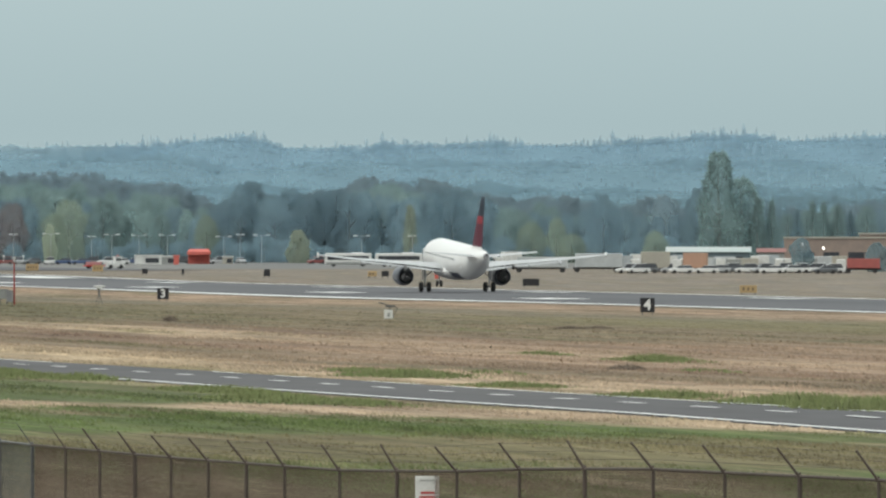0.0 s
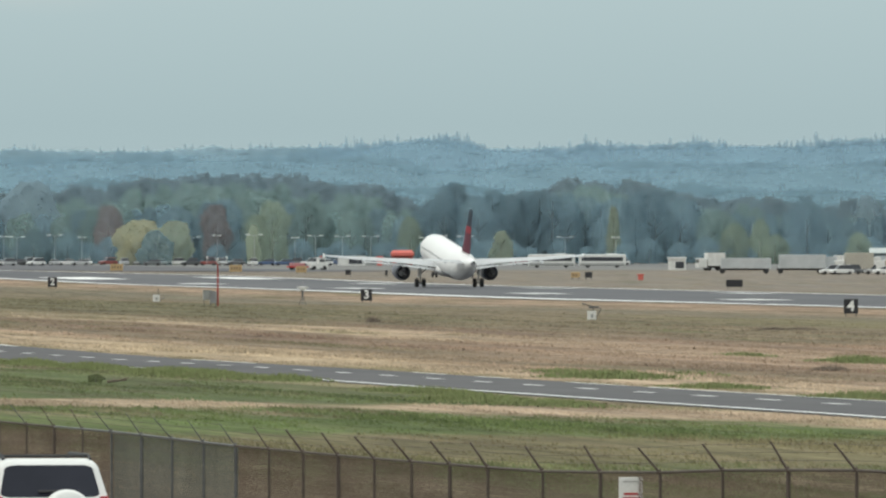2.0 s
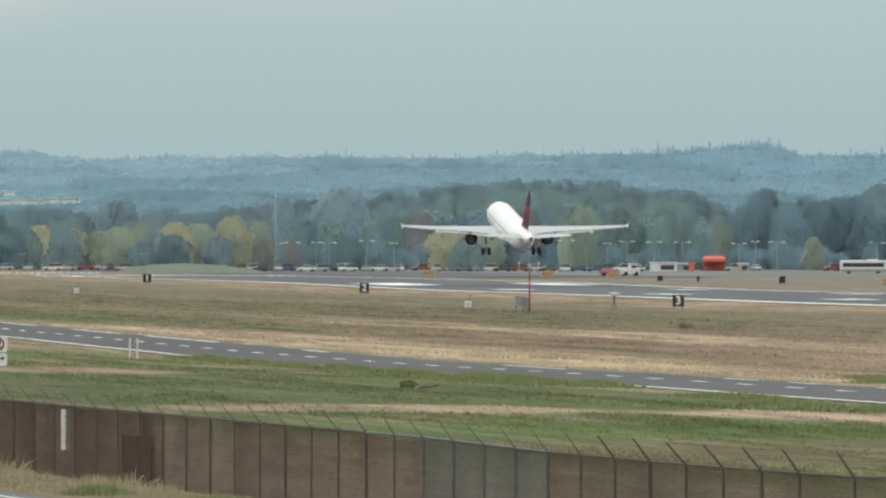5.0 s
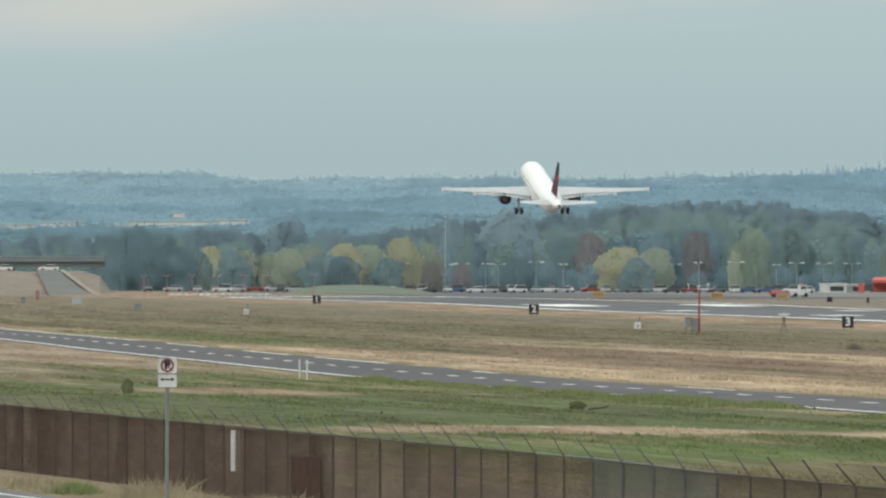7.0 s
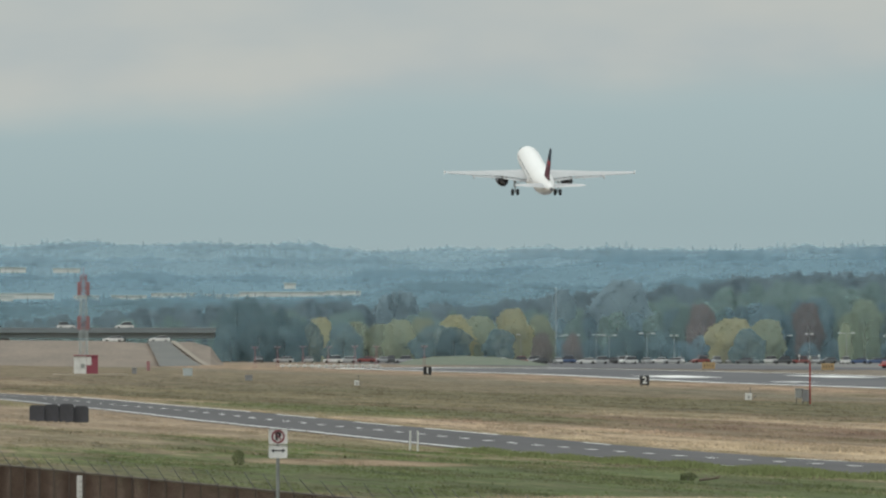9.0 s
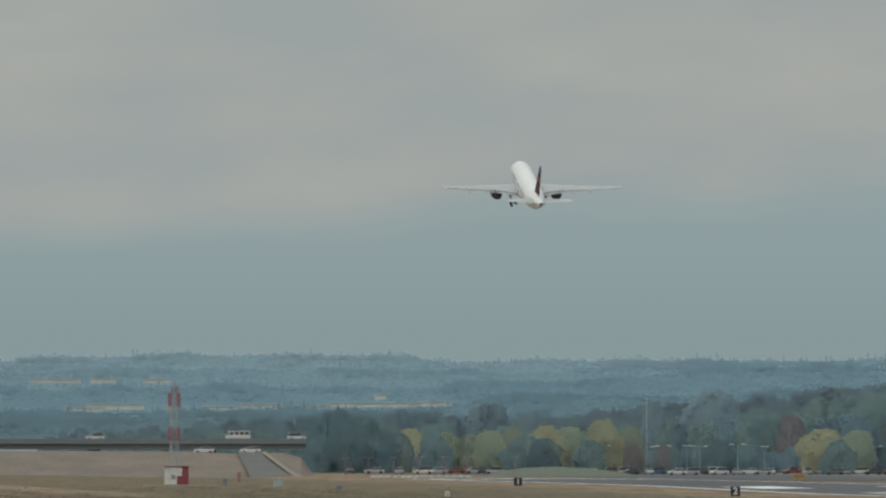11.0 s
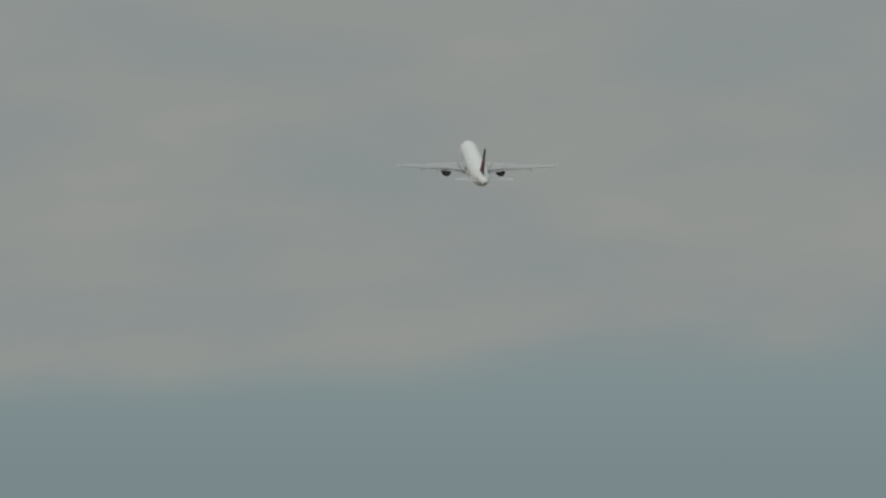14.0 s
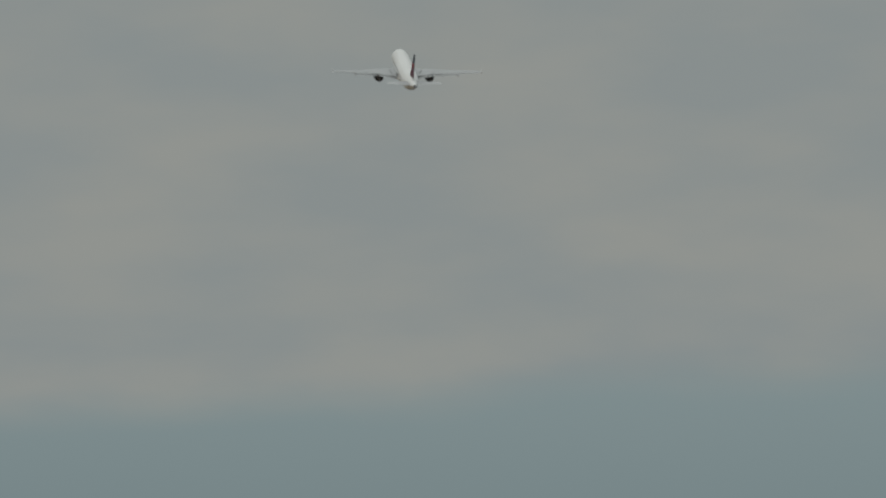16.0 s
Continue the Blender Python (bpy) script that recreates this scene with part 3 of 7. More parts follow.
def main_gear(root, side, at):
    bm = bmesh.new()
    tube(bm, (0, 0, 0.2), (0, 0, -1.2), 0.15, 0.15, 14)
    tube(bm, (0, 0, -1.1), (0, 0, -2.2), 0.10, 0.10, 14)
    tube(bm, (-0.5, 0, -2.2), (0.5, 0, -2.2), 0.09, 0.09, 10)
    tube(bm, (0, 0, -1.0), (-side * 1.5, 0.1, 0.15), 0.07, 0.07, 8)
    tube(bm, (0, 0.12, -1.2), (0, 0.35, -1.65), 0.04, 0.04, 8)
    tube(bm, (0, 0.35, -1.65), (0, 0.1, -2.1), 0.04, 0.04, 8)
    bmesh.ops.recalc_face_normals(bm, faces=bm.faces)
    gear = part("main_gear", bm, steel, root, "steel main landing gear leg with two wheels", m=at)
    wheel_part(gear, -0.46, 0, -2.2, 0.58, 0.42)
    wheel_part(gear, 0.46, 0, -2.2, 0.58, 0.42)
    bm = bevelled(side * 0.28, 0, -0.75, 0.05, 0.75, 1.5, 0.02, 1)
    part("gear_door", bm, white_paint, gear)
    return gear


tail_grey = mat("tailplane_light_grey_paint", (0.50, 0.51, 0.52), (0.45, 0.46, 0.47), scale=0.5, rough=0.4, fine=0.05)
airliner = tagged(empty("airliner", pose(241, 1464, -1.75)), "white twin-engined airliner with red and navy fin taking off", "airplane")
airliner_fuselage(airliner)
for side in (-1, 1):
    airliner_wing(airliner, side)
    airliner_engine(airliner, side)


def airliner_tail(root):
    for side in (-1, 1):
        bm = bmesh.new()
        loft(bm, [mirror(wing_section(*w), side) for w in ((0.3, 31.3, 4.75, 4.1, 0.045, 0), (0.9, 31.7, 4.82, 3.75, 0.045, 0), (6.0, 35.0, 5.38, 1.6, 0.04, 0), (6.22, 35.3, 5.4, 1.2, 0.035, 0))])
        part("tailplane", bm, tail_grey, root, smooth=True)
    def fin_ring(z, s_le, chord, back0=0.0, back1=1.0, grow=1.0):
        pts = [(u, b) for b, u in foil(chord, 0.05)]
        n = len(pts) // 2 + 1
        upper = [(u * grow, b) for u, b in pts[:n] if back0 * chord - 1e-6 <= b <= back1 * chord + 1e-6]
        return [(u, station(s_le) - b, z) for u, b in upper] + [(-u, station(s_le) - b, z) for u, b in upper[::-1][1:-1]]
    rows = [(5.25, 27.2, 7.0), (5.9, 28.7, 6.05), (6.7, 29.45, 5.55), (7.6, 30.3, 4.9), (8.6, 31.2, 4.25), (9.5, 32.05, 3.65), (10.4, 32.9, 3.05), (11.4, 33.85, 2.4), (11.76, 34.3, 1.9)]
    bm = bmesh.new()
    loft(bm, [fin_ring(*r) for r in rows])
    band = [mat("fin_navy_paint", (0.010, 0.022, 0.040), (0.014, 0.026, 0.046), scale=0.6, rough=0.5, spec=0.15), mat("fin_red_paint", (0.30, 0.03, 0.046), (0.26, 0.027, 0.042), scale=0.6, rough=0.5, spec=0.15), white_paint, mat("fin_maroon_paint", (0.115, 0.018, 0.038), (0.095, 0.017, 0.036), scale=0.6, rough=0.5, spec=0.15)]

    def paint_bands(bm):
        for f in bm.faces:
            z = f.calc_center_median().z
            f.material_index = 0 if z > 9.8 else 1 if z > 8.4 else 3 if z > 5.95 else 2

    paint_bands(bm)
    part("fin", bm, band, root, "red and dark blue painted fin", smooth=True)
    bm = bmesh.new()
    loft(bm, [fin_ring(z, s, c, 0.70, 1.0, 1.06) for z, s, c in rows[1:-1]])
    paint_bands(bm)
    rudder_red = mat("dark_rudder_maroon", (0.075, 0.014, 0.032), (0.06, 0.013, 0.032), scale=0.6, rough=0.5, spec=0.15)
    part("rudder", bm, [band[0], rudder_red, white_paint, rudder_red], root, "dark maroon and navy rudder", smooth=True)
    bm = bmesh.new()
    loft(bm, [[(0.04 * k, station(s_le) - c * d + 0.03, z) for k, d in ((0, 0.0), (2.2, 0.05), (2.6, 0.1), (-2.6, 0.1), (-2.2, 0.05))] for z, s_le, c in rows[1:-1]])
    part("leading_edge", bm, tail_grey, root, "bare grey metal leading edge")


airliner_tail(airliner)
gear_left_at, gear_right_at, nose_gear_at = pose(-3.8, 0, 2.78), pose(3.8, 0, 2.78), pose(0, 12.64, 2.2)
gear_left = main_gear(airliner, -1, gear_left_at)
gear_right = main_gear(airliner, 1, gear_right_at)
_bm = bmesh.new()
tube(_bm, (0, 0, 0.1), (0, 0, -1.8), 0.09, 0.07, 12)
tube(_bm, (-0.3, 0, -1.82), (0.3, 0, -1.82), 0.06, 0.06, 8)
tube(_bm, (0, 0.05, -0.9), (0, 0.9, 0.0), 0.05, 0.05, 8)
nose_gear = part("nose_gear", _bm, steel, airliner, m=nose_gear_at)
wheel_part(nose_gear, -0.25, 0, -1.82, 0.38, 0.22)
wheel_part(nose_gear, 0.25, 0, -1.82, 0.38, 0.22)

# ---- the street, its verge and the boundary fence; the fence line leans 3.2 degrees off the runway's line ----
LEAN = -0.056
FENCE_X = 38.1


def fence_x(y):
    return FENCE_X + LEAN * y


street_mat = mat("street_asphalt", (0.09, 0.09, 0.095), (0.12, 0.12, 0.125), scale=0.3, rough=0.85, fine=0.2, world_space=True)


def leaning_strip(off0, off1, y0, y1, z):
    bm = bmesh.new()
    ys = [y0, 100, 124, 131, 137, 150, 160, 170, 180, 240, 300, 350, 420, y1]
    rows = [[bm.verts.new((fence_x(y) + o, y, z + ground_z(fence_x(y) + o, y))) for o in (off0, off1)] for y in ys]
    for a, b in zip(rows, rows[1:]):
        bm.faces.new((a[0], a[1], b[1], b[0]))
    return bm


street = tagged(link("street", leaning_strip(-18.5, -3.6, -60, 520, 0.03), street_mat), "two-way asphalt street beside the airport fence", "street", kind="structure")
for o in (-11.3, -11.0):
    part("centre_line", leaning_strip(o, o + 0.12, -60, 520, 0.036), mat("road_paint_yellow", (0.55, 0.38, 0.04), (0.45, 0.32, 0.05), scale=1, rough=0.7), street)
for o in (-4.3, -18.0):
    part("edge_line", leaning_strip(o, o + 0.12, -60, 520, 0.036), paint_white, street)

galv = mat("galvanised_steel", (0.15, 0.152, 0.155), (0.11, 0.113, 0.117), scale=6, rough=0.5, metal=0.7)
dull_brown = mat("rusty_brown_steel", (0.080, 0.062, 0.052), (0.100, 0.078, 0.066), scale=5, rough=0.8, metal=0.2)
wire_brown = mat("brown_coated_wire", (0.142, 0.102, 0.085), (0.115, 0.083, 0.069), scale=0.6, rough=0.9, fine=0.5, stretch=(1, 1, 9), spec=0.1, rnd=0.14, bump=0.3)
wire_grey = mat("galvanised_wire", (0.100, 0.104, 0.094), (0.082, 0.086, 0.078), scale=0.9, rough=0.8, fine=0.3, rnd=0.08)
RAIL_Y = [60, 130, 149, 161, 168, 173, 180, 192, 204, 215, 260, 315, 420]
RAIL_Z = [1.95, 1.90, 1.83, 1.75, 1.63, 1.50, 1.39, 1.36, 1.37, 1.43, 1.46, 1.54, 1.55]


def rail_z(y):
    return float(np.interp(y, RAIL_Y, RAIL_Z))


def chain_link(at, y, y1, z, z1, sway, pitch):
    """Woven wire between two posts: two sets of slanting wires, each a three-sided rod."""
    L, low, rad = y1 - y, -0.7, 0.0035
    H = max(z, z1) - 0.03 - low
    vs, fs = [], []
    for slant in (-1, 1):
        u = -H if slant > 0 else 0.0
        while u < (L if slant > 0 else L + H):
            # where the wire runs from the bottom to the top, cut at the posts
            t0, t1 = (max(0.0, -u), min(H, L - u)) if slant > 0 else (max(0.0, u - L), min(H, u))
            if t1 - t0 > 0.05:
                ends = []
                for t in (t0, t1):
                    d = u + slant * t
                    zz = min(low + t, z + (z1 - z) * d / L - 0.02)
                    yy = y + d
                    ends.append((fence_x(yy) + 0.04 + sway * math.sin(math.pi * d / L) + 0.004 * slant, yy, zz))
                k = len(vs)
                for ex, ey, ez in ends:
                    vs += [at(ex - rad, ey - rad * slant, ez), at(ex + rad, ey - rad * slant, ez), at(ex, ey + rad * slant, ez + rad * 0.3)]
                fs += [(k + i, k + (i + 1) % 3, k + 3 + (i + 1) % 3, k + 3 + i) for i in range(3)]
            u += pitch
    me = bpy.data.meshes.new("mesh_panel")
    me.from_pydata(vs, [], fs)
    return me


def build_fence():
    fence = tagged(empty("boundary_fence", pose(fence_x(95), 95, 0)), "brown coated chain-link fence with barbed-wire arms", "fence")
    inv = fence.matrix_basis.inverted()
    at = lambda x, y, z: inv @ Vector((x, y, z))
    ys = [149.3 + 3.86 * i for i in range(-14, 10)] + [186.8 + 2.86 * i for i in range(72)]
    rng = random.Random(9)
    for i, y in enumerate(ys):
        x, z = fence_x(y), rail_z(y)
        grey = 203 < y < 217
        bm = bmesh.new()
        r = (0.022 if i % 3 else 0.03) * (1.0 if y < 217 else 0.8)
        tube(bm, at(x, y, -0.75), at(x, y, z), r, r, 10)
        tube(bm, at(x, y, z), at(x, y, z + 0.05), r, r * 0.4, 10)
        post = part("post", bm, galv if grey else dull_brown, fence, "grey galvanised post" if grey else "")
        bm = bmesh.new()
        k = rng.uniform(-0.05, 0.05)
        a, b = at(x - 0.01, y, z + 0.0), at(x - 0.27 + k, y + k, z + 0.36 + k * 0.4)
        tube(bm, a, b, 0.018 if y < 200 else 0.011, 0.013 if y < 200 else 0.007, 6)
        part("barbed_wire_arm", bm, galv if grey or y > 222 else dull_brown, fence)
        if i + 1 < len(ys):
            y1 = ys[i + 1]
            x1, z1 = fence_x(y1), rail_z(y1)
            bm = bmesh.new()
            tube(bm, at(x, y, z), at(x1, y1, z1), 0.021, 0.021, 8)
            part("top_rail", bm, galv if grey or 216 < y < 219 else dull_brown, fence)
            part_mesh = new("mesh_panel", chain_link(at, y, y1, z, z1, rng.uniform(-0.03, 0.03), 0.088 if 213.5 < y < 229 or 233.5 < y < 244 else 0.076 if y < 234 else 0.066))
            part_mesh.data.materials.append(wire_grey if 203 < y < 213.5 else wire_brown)
            part_mesh.parent = fence
    # a rusty sheet wired over a mended stretch
    bm = bmesh.new()
    box = [at(fence_x(y) - 0.05 - d, y, z) for d in (0.0, 0.006) for y, z in ((245.2, -0.3), (248.9, -0.3), (248.9, 0.97), (245.2, 1.0))]
    loft(bm, [box[:4], box[4:]])
    part("patch_sheet", bm, mat("rusted_red_sheet", (0.088, 0.054, 0.044), (0.068, 0.044, 0.036), scale=2.5, rough=0.95, fine=0.3, spec=0.05), fence, "rusty red-brown sheet over the mesh")
    for k in range(3):
        bm = bmesh.new()
        for y, y1 in zip(ys, ys[1:]):
            f = 0.35 + 0.3 * k
            tube(bm, at(fence_x(y) - 0.27 * f, y, rail_z(y) + 0.36 * f), at(fence_x(y1) - 0.27 * f, y1, rail_z(y1) + 0.36 * f), 0.003, 0.003, 4)
        part("barbed_wire", bm, dull_brown, fence)
    return fence


build_fence()
sign_white = mat("sign_white", (0.74, 0.74, 0.72), (0.66, 0.66, 0.64), scale=2.5, rough=0.5)
sign_red = mat("sign_red", (0.50, 0.03, 0.03), (0.42, 0.03, 0.03), scale=3, rough=0.5)


worn_text = mat("worn_lettering", (0.40, 0.40, 0.39), (0.32, 0.32, 0.31), scale=4, rough=0.7)


def fence_sign(x, y, zt, w, h, bars):
    ob = empty("fence_sign", pose(x, y, zt - h, 0, 0, 8))
    part("board", bevelled(0, 0, h / 2, w, 0.015, h, 0.006, 1), sign_white, ob)
    for bz, bw, bh, red in bars:
        bm = bmesh.new()
        box(bm, 0, -0.011, bz, bw, 0.004, bh)
        part("line_of_text", bm, sign_red if red else worn_text, ob)
    for sx in (-0.35, 0.35):
        bm = bmesh.new()
        tube(bm, (w * sx, 0.008, h * 0.9), (w * sx, 0.06, h * 0.9), 0.006, 0.006, 6)
        part("clip", bm, galv, ob)
    return ob


tagged(fence_sign(28.28, 174.0, 1.42, 0.345, 0.50, [(0.44, 0.22, 0.016, False), (0.27, 0.2, 0.03, True), (0.21, 0.24, 0.025, True), (0.15, 0.22, 0.025, True), (0.08, 0.25, 0.02, True)]), "white warning board with red lines on the fence", "sign")
for x, y, zt, h in ((23.75, 257.0, 1.38, 0.83), (21.35, 299.0, 1.45, 0.80)):
    tagged(fence_sign(x, y, zt, 0.185, h, [(h * f, 0.09, h * 0.022, False) for f in (0.82, 0.66, 0.52, 0.38, 0.22)]), "tall narrow white board on the fence", "sign", group="narrow boards on the fence")


ring_red = mat("dark_sign_red", (0.24, 0.025, 0.04), (0.20, 0.02, 0.035), scale=3, rough=0.5)


def no_parking_sign():
    ob = empty("no_parking_sign", pose(21.25, 244.2, 0.0, 0, 0, 3))
    bm = bmesh.new()
    tube(bm, (0, 0.03, -0.1), (0, 0.03, 2.95), 0.035, 0.035, 10)
    part("post", bm, mat("pale_sign_post_steel", (0.27, 0.285, 0.275), (0.22, 0.235, 0.225), scale=4, rough=0.5, metal=0.4), ob)
    up = part("upper_plate", bevelled(0, 0, 2.80, 0.36, 0.012, 0.29, 0.03, 2), sign_white, ob, "white plate with a red ring and struck-out letter")
    bm = bmesh.new()
    loft(bm, [[(r * math.cos(a * math.pi / 16), y, 2.80 + r * math.sin(a * math.pi / 16)) for a in range(32)] for r, y in ((0.13, -0.008), (0.13, -0.014), (0.098, -0.014), (0.098, -0.008))], caps=False)
    part("ring", bm, ring_red, up)
    bm = bmesh.new()
    box(bm, 0, -0.013, 2.80, 0.2, 0.006, 0.024, Matrix.Rotation(radians(45), 4, "Y"))
    part("slash", bm, ring_red, up)
    letter(up, "P", 0, -0.012, 2.80, 0.21, black, 0.012)
    low = part("lower_plate", bevelled(0, 0, 2.51, 0.36, 0.012, 0.25, 0.03, 2), sign_white, ob, "white plate with a double arrow")
    bm = bmesh.new()
    box(bm, 0, -0.01, 2.53, 0.2, 0.006, 0.022)
    for s in (-1, 1):
        vs = [bm.verts.new(p) for p in ((s * 0.14, -0.013, 2.53), (s * 0.08, -0.013, 2.57), (s * 0.08, -0.013, 2.49))]
        bm.faces.new(vs)
    part("arrow", bm, black, low)
    return tagged(ob, "no-parking sign with double arrow on a steel post", "sign")


def letter(parent, text, x, y, z, size, material, bold=0.0):
    """A character as a mesh, upright in the xz plane, facing -y, centred at its place."""
    cu = bpy.data.curves.new("letter", "FONT")
    cu.body, cu.size, cu.align_x, cu.align_y, cu.extrude = text, size, "CENTER", "CENTER", 0.004
    cu.offset = bold
    tmp = bpy.data.objects.new("letter", cu)
    me = bpy.data.meshes.new_from_object(tmp)
    bpy.data.objects.remove(tmp)
    me.materials.append(material)
    ob = new("letter", me)
    ob.matrix_basis = pose(x, y, z, 90, 0, 0)
    ob.parent = parent
    return ob


no_parking_sign()

# ---- vehicles on the street: +y is forward ----
glass_dark = mat("dark_car_glass", (0.040, 0.044, 0.052), (0.05, 0.054, 0.062), scale=0.6, rough=0.06, fine=0.1)
glass_tinted = mat("tinted_car_glass", (0.020, 0.022, 0.032), (0.026, 0.028, 0.040), scale=0.6, rough=0.1, fine=0.1, spec=0.16)
grey_car = mat("grey_car_paint", (0.22, 0.225, 0.235), (0.20, 0.205, 0.215), scale=0.8, rough=0.25, metal=0.35, fine=0.04)
white_car = mat("white_car_paint", (0.76, 0.76, 0.74), (0.71, 0.71, 0.69), scale=0.8, rough=0.25, fine=0.04)
dark_car = mat("dark_violet_car_paint", (0.03, 0.028, 0.06), (0.04, 0.035, 0.07), scale=0.8, rough=0.25, metal=0.2)
tail_red = mat("red_lamp_glass", (0.34, 0.02, 0.03), (0.28, 0.018, 0.025), scale=4, rough=0.15, emit=(1.0, 0.05, 0.04, 0.02))
amber = mat("amber_lamp_glass", (0.8, 0.33, 0.03), (0.7, 0.28, 0.03), scale=4, rough=0.2, emit=(1.0, 0.36, 0.05, 0.55))
trim_black = mat("black_plastic_trim", (0.02, 0.02, 0.022), (0.03, 0.03, 0.032), scale=3, rough=0.6)
chrome = mat("chrome", (0.7, 0.7, 0.7), (0.62, 0.62, 0.62), scale=2, rough=0.12, metal=1.0)


def rounded(hw, z0, z1, r, y, n=4):
    """A rounded rectangle across the car at y."""
    pts = []
    for cx, cz, a0 in ((hw - r, z1 - r, 0), (-hw + r, z1 - r, 90), (-hw + r, z0 + r, 180), (hw - r, z0 + r, 270)):
        for i in range(n + 1):
            a = radians(a0 + 90 * i / n)
            pts.append((cx + r * math.cos(a), y, cz + r * math.sin(a)))
    return pts


def quad_panel(bm, corners, u0, u1, v0, v1, off, round_=0.12):
    """A rounded window on a four-cornered face (bottom left, bottom right, top right, top left seen from outside)."""
    a, b, c, d = (Vector(p) for p in corners)
    nrm = (b - a).cross(d - a).normalized()
    f = lambda u, v: (a * (1 - u) + b * u) * (1 - v) + (d * (1 - u) + c * u) * v
    du, dv = u1 - u0, v1 - v0
    loop = []
    for cu, cv, a0 in ((u1, v1, 0), (u0, v1, 90), (u0, v0, 180), (u1, v0, 270)):
        for i in range(4):
            t = radians(a0 + 30 * i)
            su = (1 if cu == u1 else -1)
            sv = (1 if cv == v1 else -1)
            uu = cu - su * round_ * du + round_ * du * math.cos(t)
            vv = cv - sv * round_ * dv + round_ * dv * math.sin(t)
            loop.append(f(uu, vv))
    loft(bm, [[p - nrm * 0.02 for p in loop], [p + nrm * off for p in loop]])


def car(name, L, W, H, belt, hood, cabin, roof, paint, roof_w=0.78, ground=0.2, wheel_r=0.37, glass=None):
    """A car as an empty with parts. cabin and roof: (rear, front) of the beltline and of the roof, in y."""
    ob = empty(name, pose(0, 0, 0))
    hw = W / 2
    bm = bmesh.new()
    y0, y1 = -L / 2, L / 2
    rows = [(y0, 0.86, 0.42, belt - 0.12), (y0 + 0.08, 0.95, 0.32, belt - 0.02), (y0 + 0.4, 1.0, 0.24, belt), (cabin[0] + 0.6, 1.0, ground, belt), (cabin[1] - 0.3, 1.0, ground, belt), (cabin[1] + 0.25, 0.99, ground, hood + 0.03), (y1 - 0.5, 0.96, 0.24, hood - 0.05), (y1 - 0.1, 0.88, 0.3, hood - 0.16), (y1, 0.74, 0.4, hood - 0.28)]
    loft(bm, [rounded(hw * k, a, b, 0.11, y) for y, k, a, b in rows])
    part("body", bm, paint, ob, smooth=True)
    # greenhouse
    rw = hw * roof_w
    bw = hw * 0.96
    low = [(-bw, cabin[0], belt - 0.03), (bw, cabin[0], belt - 0.03), (bw, cabin[1], belt - 0.03), (-bw, cabin[1], belt - 0.03)]
    top = [(-rw, roof[0], H - 0.06), (rw, roof[0], H - 0.06), (rw, roof[1], H - 0.09), (-rw, roof[1], H - 0.09)]
    bm = bmesh.new()
    crown = [(p[0] * 0.86, p[1] + (0.14 if i < 2 else -0.16), H - (0.0 if i < 2 else 0.03)) for i, p in enumerate(top)]
    loft(bm, [low, top, crown])
    bmesh.ops.bevel(bm, geom=[e for e in bm.edges if max(v.co.z for v in e.verts) > belt], offset=0.085, segments=4, affect="EDGES", profile=0.55)
    green = part("cabin", bm, paint, ob, smooth=False)
    faces = {"rear": (low[0], low[1], top[1], top[0]), "front": (low[2], low[3], top[3], top[2]), "right": (low[1], low[2], top[2], top[1]), "left": (low[3], low[0], top[0], top[3])}
    for key, spans in (("rear", ((0.07, 0.93),)), ("front", ((0.05, 0.95),)), ("right", ((0.07, 0.27), (0.30, 0.58), (0.61, 0.9))), ("left", ((0.10, 0.39), (0.42, 0.70), (0.73, 0.93)))):
        for u0, u1 in spans:
            bm = bmesh.new()
            quad_panel(bm, faces[key], u0, u1, 0.10, 0.93, 0.008)
            part("window", bm, glass or glass_dark, green)
    for sx in (-1, 1):
        for yy in (y0 + 0.19 * L, y1 - 0.19 * L):
            w = wheel_part(ob, sx * (hw - 0.11), yy, wheel_r, wheel_r, 0.24)
            w.name = "wheel"
            bm = bmesh.new()
            tube(bm, (sx * 0.05, 0, 0), (sx * 0.125, 0, 0), wheel_r * 0.62, wheel_r * 0.5, 16)
            part("rim", bm, galv, w)
        bm = bmesh.new()
        box(bm, 0, 0, 0, 0.2, 0.12, 0.17)
        bmesh.ops.bevel(bm, geom=list(bm.edges), offset=0.04, segments=2, affect="EDGES")
        part("mirror", bm, trim_black if paint is grey_car else paint, ob, m=pose(sx * (hw + 0.12), cabin[1] - 0.35, belt + 0.1))
    return ob


def lamp_box(ob, name, material, x, y, z, sx, sy, sz):
    return part(name, bevelled(0, 0, 0, sx, sy, sz, min(sx, sy, sz) * 0.25, 2), material, ob, m=pose(x, y, z))


